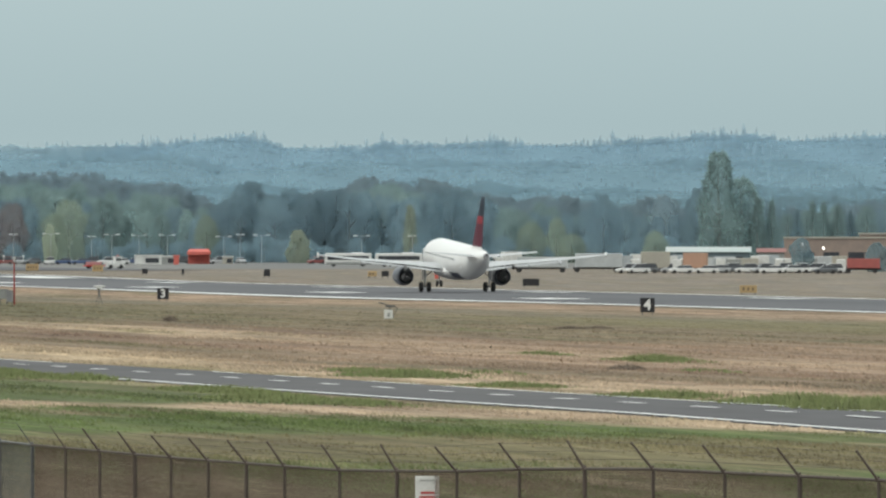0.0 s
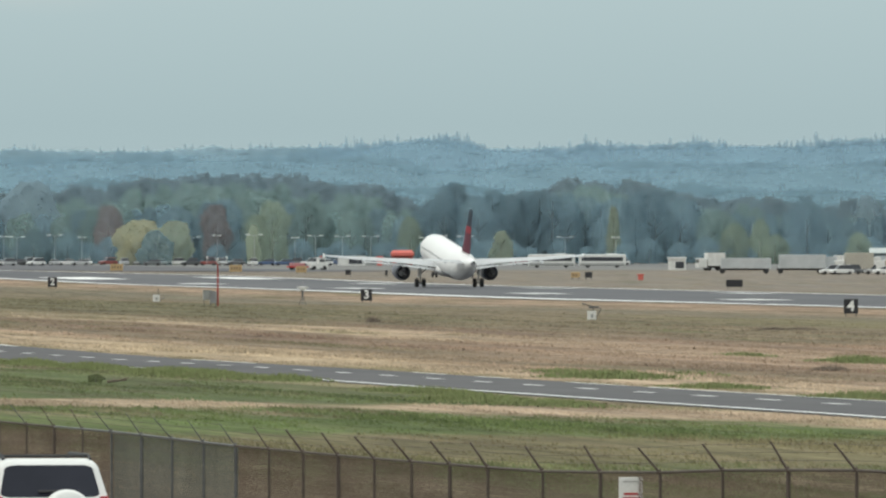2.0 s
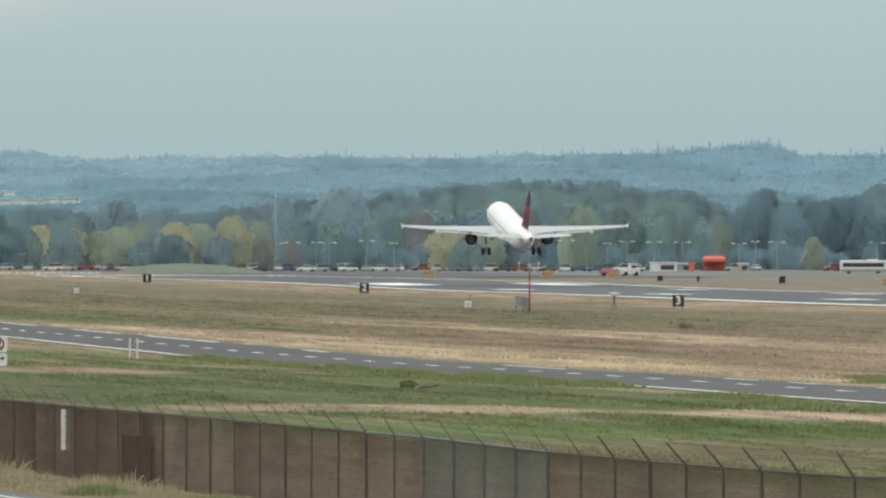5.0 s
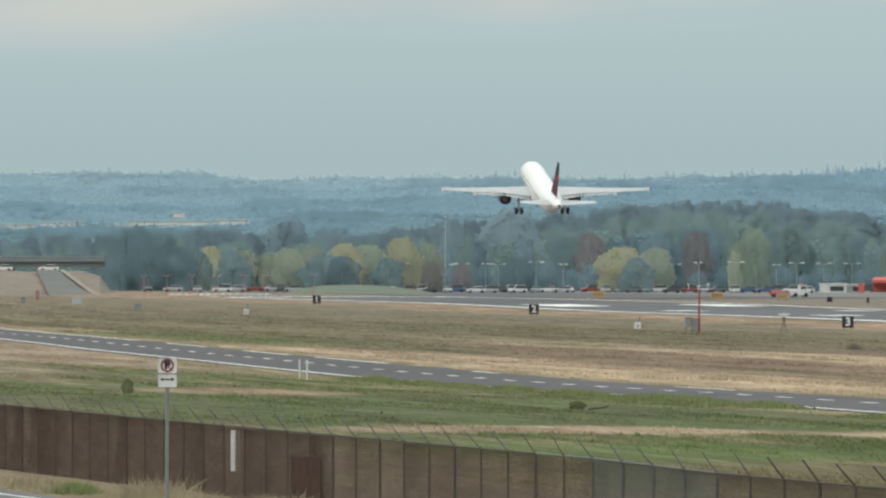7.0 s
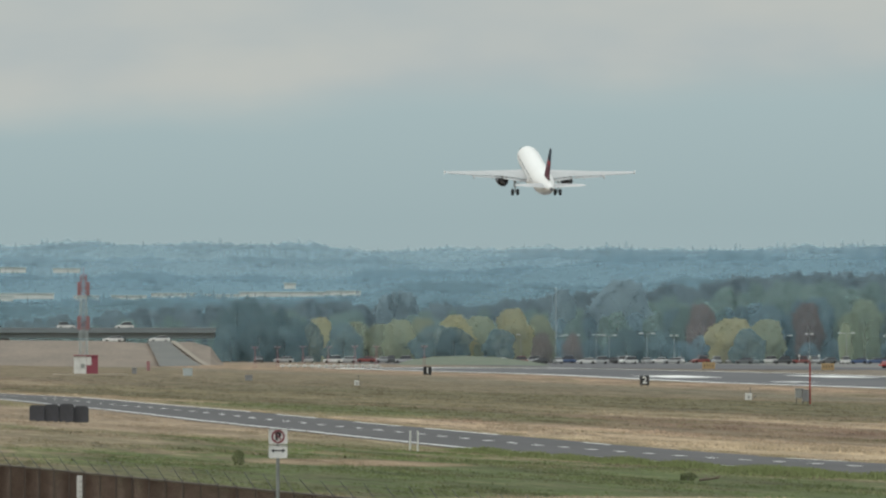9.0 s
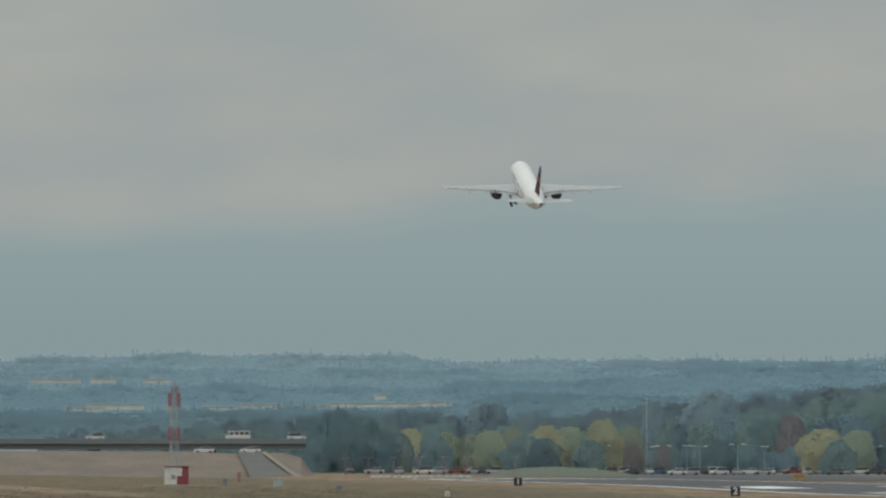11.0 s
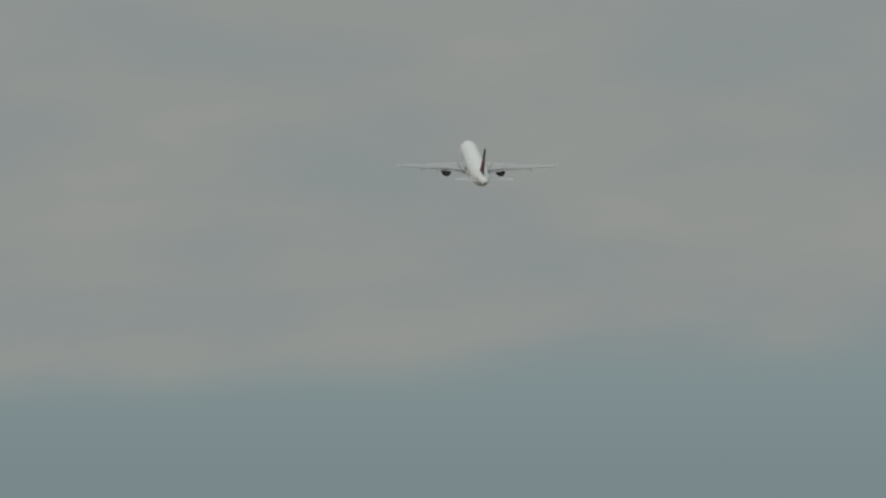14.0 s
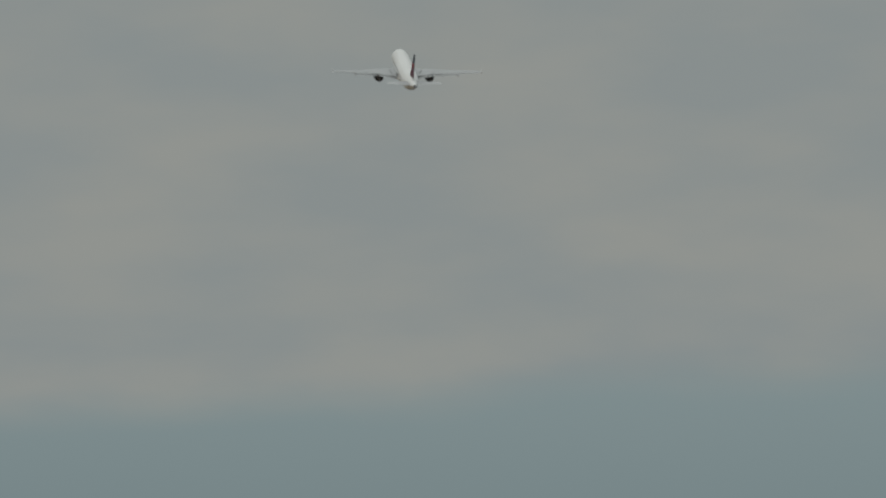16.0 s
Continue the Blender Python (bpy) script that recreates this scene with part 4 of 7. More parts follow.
def grey_suv():
    ob = car("sport_utility_vehicle", 4.82, 1.94, 1.71, 1.08, 1.08, (-2.28, 1.05), (-2.0, 0.30), grey_car, roof_w=0.76, wheel_r=0.38)
    part("spoiler", bevelled(0, -2.02, 1.63, 1.40, 0.42, 0.06, 0.03, 2), grey_car, ob)
    part("spoiler_shadow_strip", bevelled(0, -2.16, 1.51, 1.36, 0.10, 0.19, 0.09, 3), trim_black, ob, "gloss black strip over the rear window")
    for sx in (-1, 1):
        lamp_box(ob, "tail_lamp", tail_red, sx * 0.68, -2.36, 1.03, 0.50, 0.16, 0.15)
        lamp_box(ob, "reflector", mat("pale_lamp_strip", (0.6, 0.6, 0.6), rough=0.2), sx * 0.66, -2.375, 0.93, 0.34, 0.1, 0.035)
        bm = bmesh.new()
        tube(bm, (sx * 0.64, -1.7, 1.69), (sx * 0.64, 0.1, 1.675), 0.022, 0.022, 8)
        part("roof_rail", bm, galv, ob)
    part("bumper", bevelled(0, -2.38, 0.62, 1.88, 0.2, 0.36, 0.06, 2), trim_black, ob)
    part("tailgate_panel", bevelled(0, -2.385, 0.87, 1.15, 0.06, 0.30, 0.02, 2), trim_black, ob, "dark lower tailgate")
    plate = part("number_plate", bevelled(-0.02, -2.42, 0.80, 0.32, 0.02, 0.17, 0.008, 1), mat("plate_blue", (0.10, 0.20, 0.30), (0.16, 0.26, 0.34), scale=3, rough=0.5), ob, "bluish plate with a pale bar")
    bm = bmesh.new()
    box(bm, -0.02, -2.434, 0.80, 0.24, 0.006, 0.05)
    part("bar", bm, sign_white, plate)
    part("badge", bevelled(-0.02, -2.36, 1.07, 0.22, 0.03, 0.05, 0.01, 1), trim_black, ob)
    part("wiper", bevelled(0.15, -2.20, 1.19, 0.5, 0.05, 0.035, 0.012, 1), trim_black, ob)
    bm = bmesh.new()
    loft(bm, [[(w * math.cos(a * math.pi / 4), -1.75 + d * math.sin(a * math.pi / 4), z) for a in range(8)] for w, d, z in ((0.045, 0.1, 1.70), (0.03, 0.07, 1.75), (0.012, 0.025, 1.80))])
    part("roof_antenna", bm, trim_black, ob)
    return tagged(ob, "grey sport utility vehicle driving off along the street", "car")


def white_suv():
    ob = car("compact_suv", 4.4, 1.78, 1.59, 1.02, 1.02, (-2.02, 0.95), (-1.82, 0.2), white_car, roof_w=0.80, wheel_r=0.35, glass=glass_tinted)
    for sx in (-1, 1):
        lamp_box(ob, "tail_lamp", tail_red, sx * 0.76, -2.08, 0.88, 0.13, 0.14, 0.36)
        bm = bmesh.new()
        pts = [(sx * 0.62, -1.7, 1.57), (sx * 0.62, -1.55, 1.63), (sx * 0.62, 0.0, 1.63), (sx * 0.62, 0.2, 1.55)]
        for a, b in zip(pts, pts[1:]):
            tube(bm, a, b, 0.025, 0.025, 8)
        part("roof_rail", bm, trim_black, ob)
    part("cross_bar", bevelled(0, -1.5, 1.62, 1.3, 0.06, 0.04, 0.015, 1), trim_black, ob)
    bm = bmesh.new()
    n = 24
    loft(bm, [[(0.2 + r * math.cos(2 * math.pi * i / n), y, 0.80 + r * math.sin(2 * math.pi * i / n)) for i in range(n)] for r, y in ((0.33, -2.1), (0.36, -2.16), (0.36, -2.28), (0.31, -2.33), (0.1, -2.34))])
    part("spare_wheel_cover", bm, white_car, ob, smooth=True)
    part("bumper", bevelled(0.0, -2.2, 0.55, 1.7, 0.2, 0.3, 0.06, 2), trim_black, ob)
    part("wiper", bevelled(0.05, -2.02, 1.13, 0.45, 0.05, 0.035, 0.012, 1), trim_black, ob)
    return tagged(ob, "white compact utility car with roof rails and spare wheel", "car")


def dark_small_car():
    ob = car("small_car", 4.1, 1.74, 1.50, 0.92, 0.92, (-1.75, 1.0), (-1.2, 0.25), dark_car, roof_w=0.74, wheel_r=0.32)
    part("rear_wing", bevelled(0, -1.95, 1.42, 1.5, 0.3, 0.04, 0.012, 1), dark_car, ob)
    for sx in (-0.5, 0.5):
        part("wing_stay", bevelled(sx, -1.9, 1.18, 0.04, 0.15, 0.5, 0.01, 1), dark_car, ob)
        lamp_box(ob, "headlamp", sign_white, sx * 1.35, 1.93, 0.68, 0.3, 0.14, 0.14)
    return tagged(ob, "small dark violet car with a rear wing", "car")


def white_truck():
    """A work truck with an open bed."""
    ob = empty("work_truck", pose(0, 0, 0))
    bm = bmesh.new()
    loft(bm, [rounded(0.98, 0.55, 1.35, 0.12, y) for y in (-1.3, 0.55)] + [rounded(0.95, 0.55, 1.32, 0.12, 0.62)])
    part("cab_lower", bm, white_car, ob, smooth=True)
    bm = bmesh.new()
    loft(bm, [rounded(0.86, 0.55, 1.28, 0.14, 0.6), rounded(0.84, 0.55, 1.22, 0.16, 1.6), rounded(0.72, 0.6, 1.05, 0.18, 1.95)])
    part("bonnet", bm, white_car, ob, smooth=True)
    low = [(-0.98, -1.25, 1.3), (0.98, -1.25, 1.3), (0.98, 0.62, 1.3), (-0.98, 0.62, 1.3)]
    top = [(-0.93, -1.2, 2.20), (0.93, -1.2, 2.20), (0.93, 0.24, 2.20), (-0.93, 0.24, 2.20)]
    bm = bmesh.new()
    loft(bm, [low, top])
    cab = part("cab", bm, white_car, ob)
    for c, spans in (((low[2], low[3], top[3], top[2]), ((0.05, 0.95),)), ((low[1], low[2], top[2], top[1]), ((0.08, 0.45), (0.5, 0.94))), ((low[3], low[0], top[0], top[3]), ((0.06, 0.5), (0.55, 0.92)))):
        for u0, u1 in spans:
            bm = bmesh.new()
            quad_panel(bm, c, u0, u1, 0.1, 0.985, 0.008, 0.06)
            part("window", bm, glass_tinted, cab)
    # the rounded roof with its rail and lamps
    bm = bmesh.new()
    loft(bm, [[(hw * 1.04 * math.copysign(abs(math.cos(a)) ** 0.55, math.cos(a)), y, z + hh * max(0.0, math.sin(a)) ** 0.55) for a in [math.pi * i / 14 for i in range(15)]] for y, hw, z, hh in ((-1.25, 0.90, 2.18, 0.10), (-1.05, 0.97, 2.19, 0.17), (-0.3, 0.985, 2.19, 0.185), (0.15, 0.97, 2.19, 0.14), (0.33, 0.94, 2.195, 0.08), (0.38, 0.92, 2.20, 0.05))], close=True)
    roof = part("roof", bm, white_car, ob, smooth=True)
    part("roof_visor_band", bevelled(0.0, 0.29, 2.235, 1.8, 0.14, 0.05, 0.02, 2), white_car, roof)
    for x in (-0.66, -0.14, 0.09, 0.32, 0.66):
        lamp_box(roof, "clearance_lamp", amber, x, 0.385, 2.245, 0.10, 0.06, 0.042)
    for sx in (-1, 1):
        bm = bmesh.new()
        pts = [(sx * 0.98, 0.45, 2.06), (sx * 1.30, 0.55, 2.08), (sx * 1.43, 0.58, 2.0), (sx * 1.43, 0.58, 1.5), (sx * 1.0, 0.5, 1.42)]
        for a, b in zip(pts, pts[1:]):
            tube(bm, a, b, 0.018, 0.018, 8)
        arm = part("mirror_arm", bm, trim_black, ob)
        part("mirror", bevelled(sx * 1.42, 0.56, 1.72, 0.2, 0.1, 0.50, 0.04, 2), trim_black, arm)
        part("mirror_cap", bevelled(sx * 1.43, 0.58, 1.99, 0.24, 0.14, 0.12, 0.04, 2), white_car, arm, "white cap on the mirror")
        lamp_box(arm, "turn_lamp", amber, sx * 1.44, 0.63, 1.62, 0.06, 0.04, 0.06)
        for yy in (1.15, -3.6):
            w = wheel_part(ob, sx * 0.86, yy, 0.42, 0.42, 0.28)
            w.name = "wheel"
        lamp_box(ob, "headlamp", sign_white, sx * 0.62, 1.92, 0.86, 0.28, 0.14, 0.18)
    part("grille", bevelled(0, 1.96, 0.86, 0.8, 0.06, 0.34, 0.03, 1), trim_black, ob)
    part("bumper", bevelled(0, 2.02, 0.55, 1.9, 0.18, 0.24, 0.05, 2), galv, ob)
    part("chassis", bevelled(0, -2.0, 0.62, 0.9, 5.2, 0.25, 0.04, 1), trim_black, ob)
    part("flat_bed", bevelled(0, -3.2, 0.95, 2.1, 3.4, 0.3, 0.05, 1), white_car, ob)
    return tagged(ob, "white work truck with amber roof lamps and black mirrors", "truck")


suv_grey, suv_white, car_dark, truck = grey_suv(), white_suv(), dark_small_car(), white_truck()

# ---- things on the airfield ----
def polar(b, r):
    """Plan coordinates from a bearing off the runway's line, in thousandths of a radian, and a distance from the street's corner."""
    return r * math.sin(b / 1000), r * math.cos(b / 1000)


def stand(name, x, y, turn=0.0, z=None):
    return empty(name, pose(x, y, ground_z(x, y) if z is None else z, 0, 0, turn))


# the sign yellow is dulled with haze in its colour
yellow_panel = mat("hazed_yellow_sign", (0.42, 0.29, 0.14), (0.37, 0.265, 0.14), scale=1.5, rough=0.5)
mast_red = mat("mast_red_paint", (0.33, 0.04, 0.035), (0.25, 0.035, 0.03), scale=1.0, rough=0.6)
box_grey = mat("cabinet_grey", (0.30, 0.31, 0.30), (0.25, 0.26, 0.25), scale=1.2, rough=0.6)
pale_white = mat("weathered_white", (0.66, 0.66, 0.64), (0.56, 0.56, 0.54), scale=1.5, rough=0.6)


def distance_sign(digit, x, y):
    ob = stand("runway_distance_sign", x, y, -8)
    panel = part("panel", bevelled(0, 0, 0.92, 1.30, 0.22, 1.30, 0.03, 2), black, ob, f"black panel with a white figure {digit}")
    letter(panel, digit, 0, -0.114, 0.92, 1.32, sign_white, 0.035)
    for sx in (-0.45, 0.45):
        bm = bmesh.new()
        tube(bm, (sx, 0, -0.1), (sx, 0, 0.3), 0.05, 0.05, 8)
        part("leg", bm, galv, ob)
    tagged(ob, f"black runway distance sign showing a white {digit}", "sign", group="runway distance signs")


for digit, x, y in (("4", 202, 1120), ("3", 202, 1430), ("2", 202, 1739), ("1", 202, 2043)):
    distance_sign(digit, x, y)


def guidance_sign(x, y, w, h, face, label, bars=True, turn=-8):
    ob = stand("guidance_sign", x, y, turn)
    panel = part("panel", bevelled(0, 0, 0.3 + h / 2, w, 0.2, h, 0.03, 2), face, ob)
    if bars:
        n = max(2, int(w / 0.55))
        for i in range(n):
            bm = bmesh.new()
            box(bm, (i + 0.5 - n / 2) * w / (n + 0.6), -0.104, 0.3 + h / 2, 0.24, 0.012, h * 0.42)
            # black lettering lightened to brown, as haze would show it
            part("bar", bm, mat("hazed_sign_lettering", (0.17, 0.125, 0.08), (0.14, 0.105, 0.07), scale=2, rough=0.6), panel)
    for sx in (-0.4, 0.4):
        bm = bmesh.new()
        tube(bm, (sx * w, 0, -0.1), (sx * w, 0, 0.32), 0.05, 0.05, 8)
        part("leg", bm, galv, ob)
    tagged(ob, label, "sign", group="airfield guidance signs")


YEL, BLK = "yellow airfield guidance sign with dark lettering bars", "dark back of an airfield guidance sign"
guidance_sign(268.5, 1424, 1.95, 0.85, yellow_panel, YEL)
guidance_sign(284.9, 1667, 2.2, 0.95, black, BLK, False)
guidance_sign(311.0, 1968, 1.2, 0.8, yellow_panel, YEL)
guidance_sign(313.2, 1968, 0.95, 0.85, black, BLK, False)
guidance_sign(305.1, 2039, 0.95, 0.85, black, BLK, False)
guidance_sign(314.6, 1977, 1.15, 0.85, black, BLK, False)
guidance_sign(312.6, 1977, 1.3, 0.8, yellow_panel, YEL)
guidance_sign(277.1, 2285, 2.3, 1.2, yellow_panel, YEL)
guidance_sign(297.8, 2277, 2.3, 1.2, yellow_panel, YEL)
for b, r, w in ((138.9, 2080, 0.9), (141.9, 2060, 0.4), (148.5, 1995, 1.0)):
    guidance_sign(*polar(b, r), w, 0.8, black, BLK, False)
guidance_sign(*polar(135.2, 2250), 1.9, 1.1, yellow_panel, YEL)


def weather_mast():
    ob = stand("weather_mast", 151.6, 1172)
    bm = bmesh.new()
    tube(bm, (0, 0, -0.1), (0, 0, 3.95), 0.09, 0.07, 10)
    part("mast", bm, mast_red, ob, "dull red mast")
    bm = bmesh.new()
    tube(bm, (-1.0, 0, 4.0), (0.9, 0, 4.0), 0.03, 0.03, 6)
    part("cross_arm", bm, galv, ob)
    for x, h in ((-1.0, 0.45), (0.85, 0.45), (0.0, 0.3)):
        bm = bmesh.new()
        tube(bm, (x, 0, 4.0), (x, 0, 4.0 + h), 0.03, 0.03, 6)
        tube(bm, (x, 0, 4.0 + h), (x, 0, 4.16 + h), 0.1, 0.08, 8)
        part("sensor", bm, pale_white, ob)
    tagged(ob, "slender red weather mast with white sensors", "mast")
    for dx, dy, w, h, z, m in ((-0.95, 0.3, 0.75, 0.85, 0.55, box_grey), (-0.45, -0.2, 0.55, 1.05, 0.25, dark_metal)):
        bx = stand("equipment_cabinet", 151.6 + dx, 1172 + dy)
        part("case", bevelled(0, 0, z + h / 2, w, 0.45, h, 0.03, 2), m, bx)
        part("lid", bevelled(0, -0.02, z + h + 0.03, w + 0.08, 0.52, 0.06, 0.015, 1), m, bx)
        for sx in (-0.4, 0.4):
            bm = bmesh.new()
            tube(bm, (sx * w, 0, -0.1), (sx * w, 0, z + 0.05), 0.04, 0.04, 6)
            part("leg", bm, galv, bx)
        tagged(bx, "grey equipment cabinet on legs beside the mast", "cabinet", group="cabinets at the mast")


weather_mast()


def visual_range_sensor():
    ob = stand("visibility_sensor", 172.9, 1270)
    bm = bmesh.new()
    for a in range(3):
        tube(bm, (0.45 * math.cos(a * 2.09 + 0.4), 0.45 * math.sin(a * 2.09 + 0.4), -0.1), (0, 0, 1.1), 0.04, 0.04, 6)
    tube(bm, (0, 0, 1.0), (0, 0, 1.6), 0.11, 0.11, 8)
    part("tripod", bm, galv, ob)
    part("housing", bevelled(0, 0, 1.72, 0.65, 0.4, 0.36, 0.08, 2), pale_white, ob)
    for sx in (-0.42, 0.42):
        part("hood", bevelled(sx, -0.1, 1.8, 0.3, 0.3, 0.16, 0.04, 2), pale_white, ob)
    bm = bmesh.new()
    tube(bm, (0, 0, 1.85), (0, 0, 2.35), 0.03, 0.03, 6)
    part("rod", bm, dark_metal, ob)
    tagged(ob, "white visibility sensor on a steel tripod", "sensor")


visual_range_sensor()


def marker_board(x, y, s, arm):
    ob = stand("marker_board", x, y, -7)
    board = part("board", bevelled(0, 0, 0.12 + s / 2, s, 0.08, s, 0.02, 1), pale_white, ob)
    bm = bmesh.new()
    box(bm, 0.02, -0.043, 0.12 + s * 0.42, s * 0.32, 0.008, s * 0.45)
    part("dark_mark", bm, box_grey, board)
    bm = bmesh.new()
    if arm:
        tube(bm, (-0.75, 0, 1.35), (0.7, 0, 0.95), 0.045, 0.03, 6)
        tube(bm, (0.1, 0.05, 0.1), (0.1, 0.05, 1.15), 0.05, 0.05, 6)
        tube(bm, (0.3, 0.0, 0.15), (0.7, 0, 0.95), 0.03, 0.03, 6)
        box(bm, 0.15, 0.02, 1.05, 0.75, 0.25, 0.14)
    else:
        tube(bm, (0.2, 0.05, 0.1), (0.2, 0.05, 1.25), 0.03, 0.03, 6)
        tube(bm, (0.2, 0.05, 1.2), (0.2, 0.05, 1.4), 0.07, 0.05, 6)
        tube(bm, (0.35, 0, 0.2), (0.8, 0, 0.55), 0.03, 0.03, 6)
    part("bracket", bm, galv, ob)
    tagged(ob, "small white marker board with a steel bracket in the grass", "marker", group="marker boards in the grass")


marker_board(151.9, 953, 0.66, True)
marker_board(155.3, 1248, 0.66, False)
marker_board(148.3, 1590, 0.62, False)


def white_stakes():
    for dx in (0.0, 0.36):
        ob = stand("white_stake", 59.1 + dx, 606.1)
        part("stake", bevelled(0, 0, 0.44, 0.075, 0.05, 0.98, 0.01, 1), pale_white, ob)
        part("cap", bevelled(0, 0, 0.94, 0.085, 0.06, 0.05, 0.01, 1), pale_white, ob)
        tagged(ob, "white wooden stake beside the service road", "stake", group="pair of white stakes")


white_stakes()


def black_blocks():
    rng = random.Random(4)
    for i in range(4):
        w, h = (0.90, 0.90, 0.86, 0.89)[i], (0.98, 1.05, 1.1, 0.98)[i]
        ob = stand("plastic_barrier", 52.25 + 0.89 * i, 769.1 + rng.uniform(-0.2, 0.2), rng.uniform(-6, 6))
        bm = bmesh.new()
        loft(bm, [rounded(w / 2, 0.0, h, 0.12, yy) for yy in (-0.4, 0.4)])
        part("shell", bm, mat("black_barrier_plastic", (0.046, 0.046, 0.054), (0.06, 0.06, 0.072), scale=1.5, rough=0.6), ob)
        part("top_ridge", bevelled(0, 0, h - 0.01, w * 0.7, 0.5, 0.09, 0.03, 1), trim_black, ob)
        tagged(ob, "black plastic barrier block beside the service road", "barrier", group="row of black barriers")


black_blocks()


def red_white_cabin():
    x, y = polar(71.7, 1944)
    pad = stand("cabin_pad", x, y)
    tagged(pad, "pale gravel pad under the cabin", "pad")
    part("slab", bevelled(0.6, 0, 0.04, 11.0, 5.0, 0.14, 0.02, 1), mat("pale_pad_gravel", (0.40, 0.345, 0.28), (0.33, 0.285, 0.235), scale=0.6, rough=0.95, fine=0.2), pad)
    cabin_red = mat("faded_crimson_paint", (0.27, 0.055, 0.085), (0.23, 0.05, 0.075), scale=1.0, rough=0.6)
    ob = stand("equipment_cabin", x, y, -4, ground_z(x, y) + 0.11)
    part("white_half", bevelled(-0.9, 0, 1.4, 1.9, 2.6, 2.7, 0.04, 1), pale_white, ob)
    part("red_half", bevelled(0.95, 0, 1.4, 1.76, 2.6, 2.7, 0.04, 1), cabin_red, ob)
    part("roof", bevelled(0, 0, 2.82, 3.9, 2.9, 0.14, 0.03, 1), cabin_red, ob)
    part("white_panel", bevelled(0.45, -1.31, 2.0, 0.75, 0.03, 1.3, 0.01, 1), pale_white, ob)
    part("vent", bevelled(-0.5, -1.31, 1.2, 0.6, 0.04, 0.7, 0.01, 1), box_grey, ob)
    tagged(ob, "red and white painted equipment cabin with flat roof", "cabin")


red_white_cabin()


# colours of distant painted things, washed out by haze mixed into them
hazed_red = mat("hazed_red_paint", (0.34, 0.165, 0.175), (0.28, 0.15, 0.16), scale=1.0, rough=0.7)
hazed_white = mat("hazed_white_paint", (0.42, 0.46, 0.47), (0.36, 0.41, 0.42), scale=1.0, rough=0.7)
hazed_orange = mat("hazed_orange_red_cloth", (0.60, 0.14, 0.11), (0.52, 0.12, 0.10), scale=1.0, rough=0.7)


def lattice_tower(b, r, h, w):
    x, y = polar(b, r)
    ob = stand("lattice_tower", x, y, 10)
    n = 14
    for i in range(n):
        z0, z1 = h * i / n, h * (i + 1) / n
        k0, k1 = w * (1.0 - 0.35 * i / n), w * (1.0 - 0.35 * (i + 1) / n)
        bm = bmesh.new()
        c0 = [(sx * k0 / 2, sy * k0 / 2, z0) for sx, sy in ((-1, -1), (1, -1), (1, 1), (-1, 1))]
        c1 = [(sx * k1 / 2, sy * k1 / 2, z1) for sx, sy in ((-1, -1), (1, -1), (1, 1), (-1, 1))]
        for a in range(4):
            tube(bm, c0[a], c1[a], 0.05, 0.05, 6)
            tube(bm, c0[a], c1[(a + 1) % 4], 0.028, 0.028, 5)
            tube(bm, c1[a], c0[(a + 1) % 4], 0.028, 0.028, 5)
            tube(bm, c1[a], c1[(a + 1) % 4], 0.03, 0.03, 5)
        part("section", bm, hazed_red if i in (6, 7, 11, 12, 13) else hazed_white, ob)
    for z in (8.0, 13.6):
        for a in range(4):
            bm = bmesh.new()
            ca, sa = math.cos(a * 1.57 + 0.4), math.sin(a * 1.57 + 0.4)
            tube(bm, (0.85 * w * ca, 0.85 * w * sa, z - 1.1), (0.85 * w * ca, 0.85 * w * sa, z + 1.1), 0.13, 0.13, 8)
            tube(bm, (0, 0, z), (0.85 * w * ca, 0.85 * w * sa, z), 0.04, 0.04, 5)
            part("antenna_panel", bm, hazed_red, ob)
    bm = bmesh.new()
    tube(bm, (0, 0, h), (0, 0, h + 1.4), 0.05, 0.03, 6)
    part("rod", bm, hazed_red, ob)
    tagged(ob, "red and white banded lattice antenna tower", "tower")


lattice_tower(71.5, 2080, 15.8, 1.3)


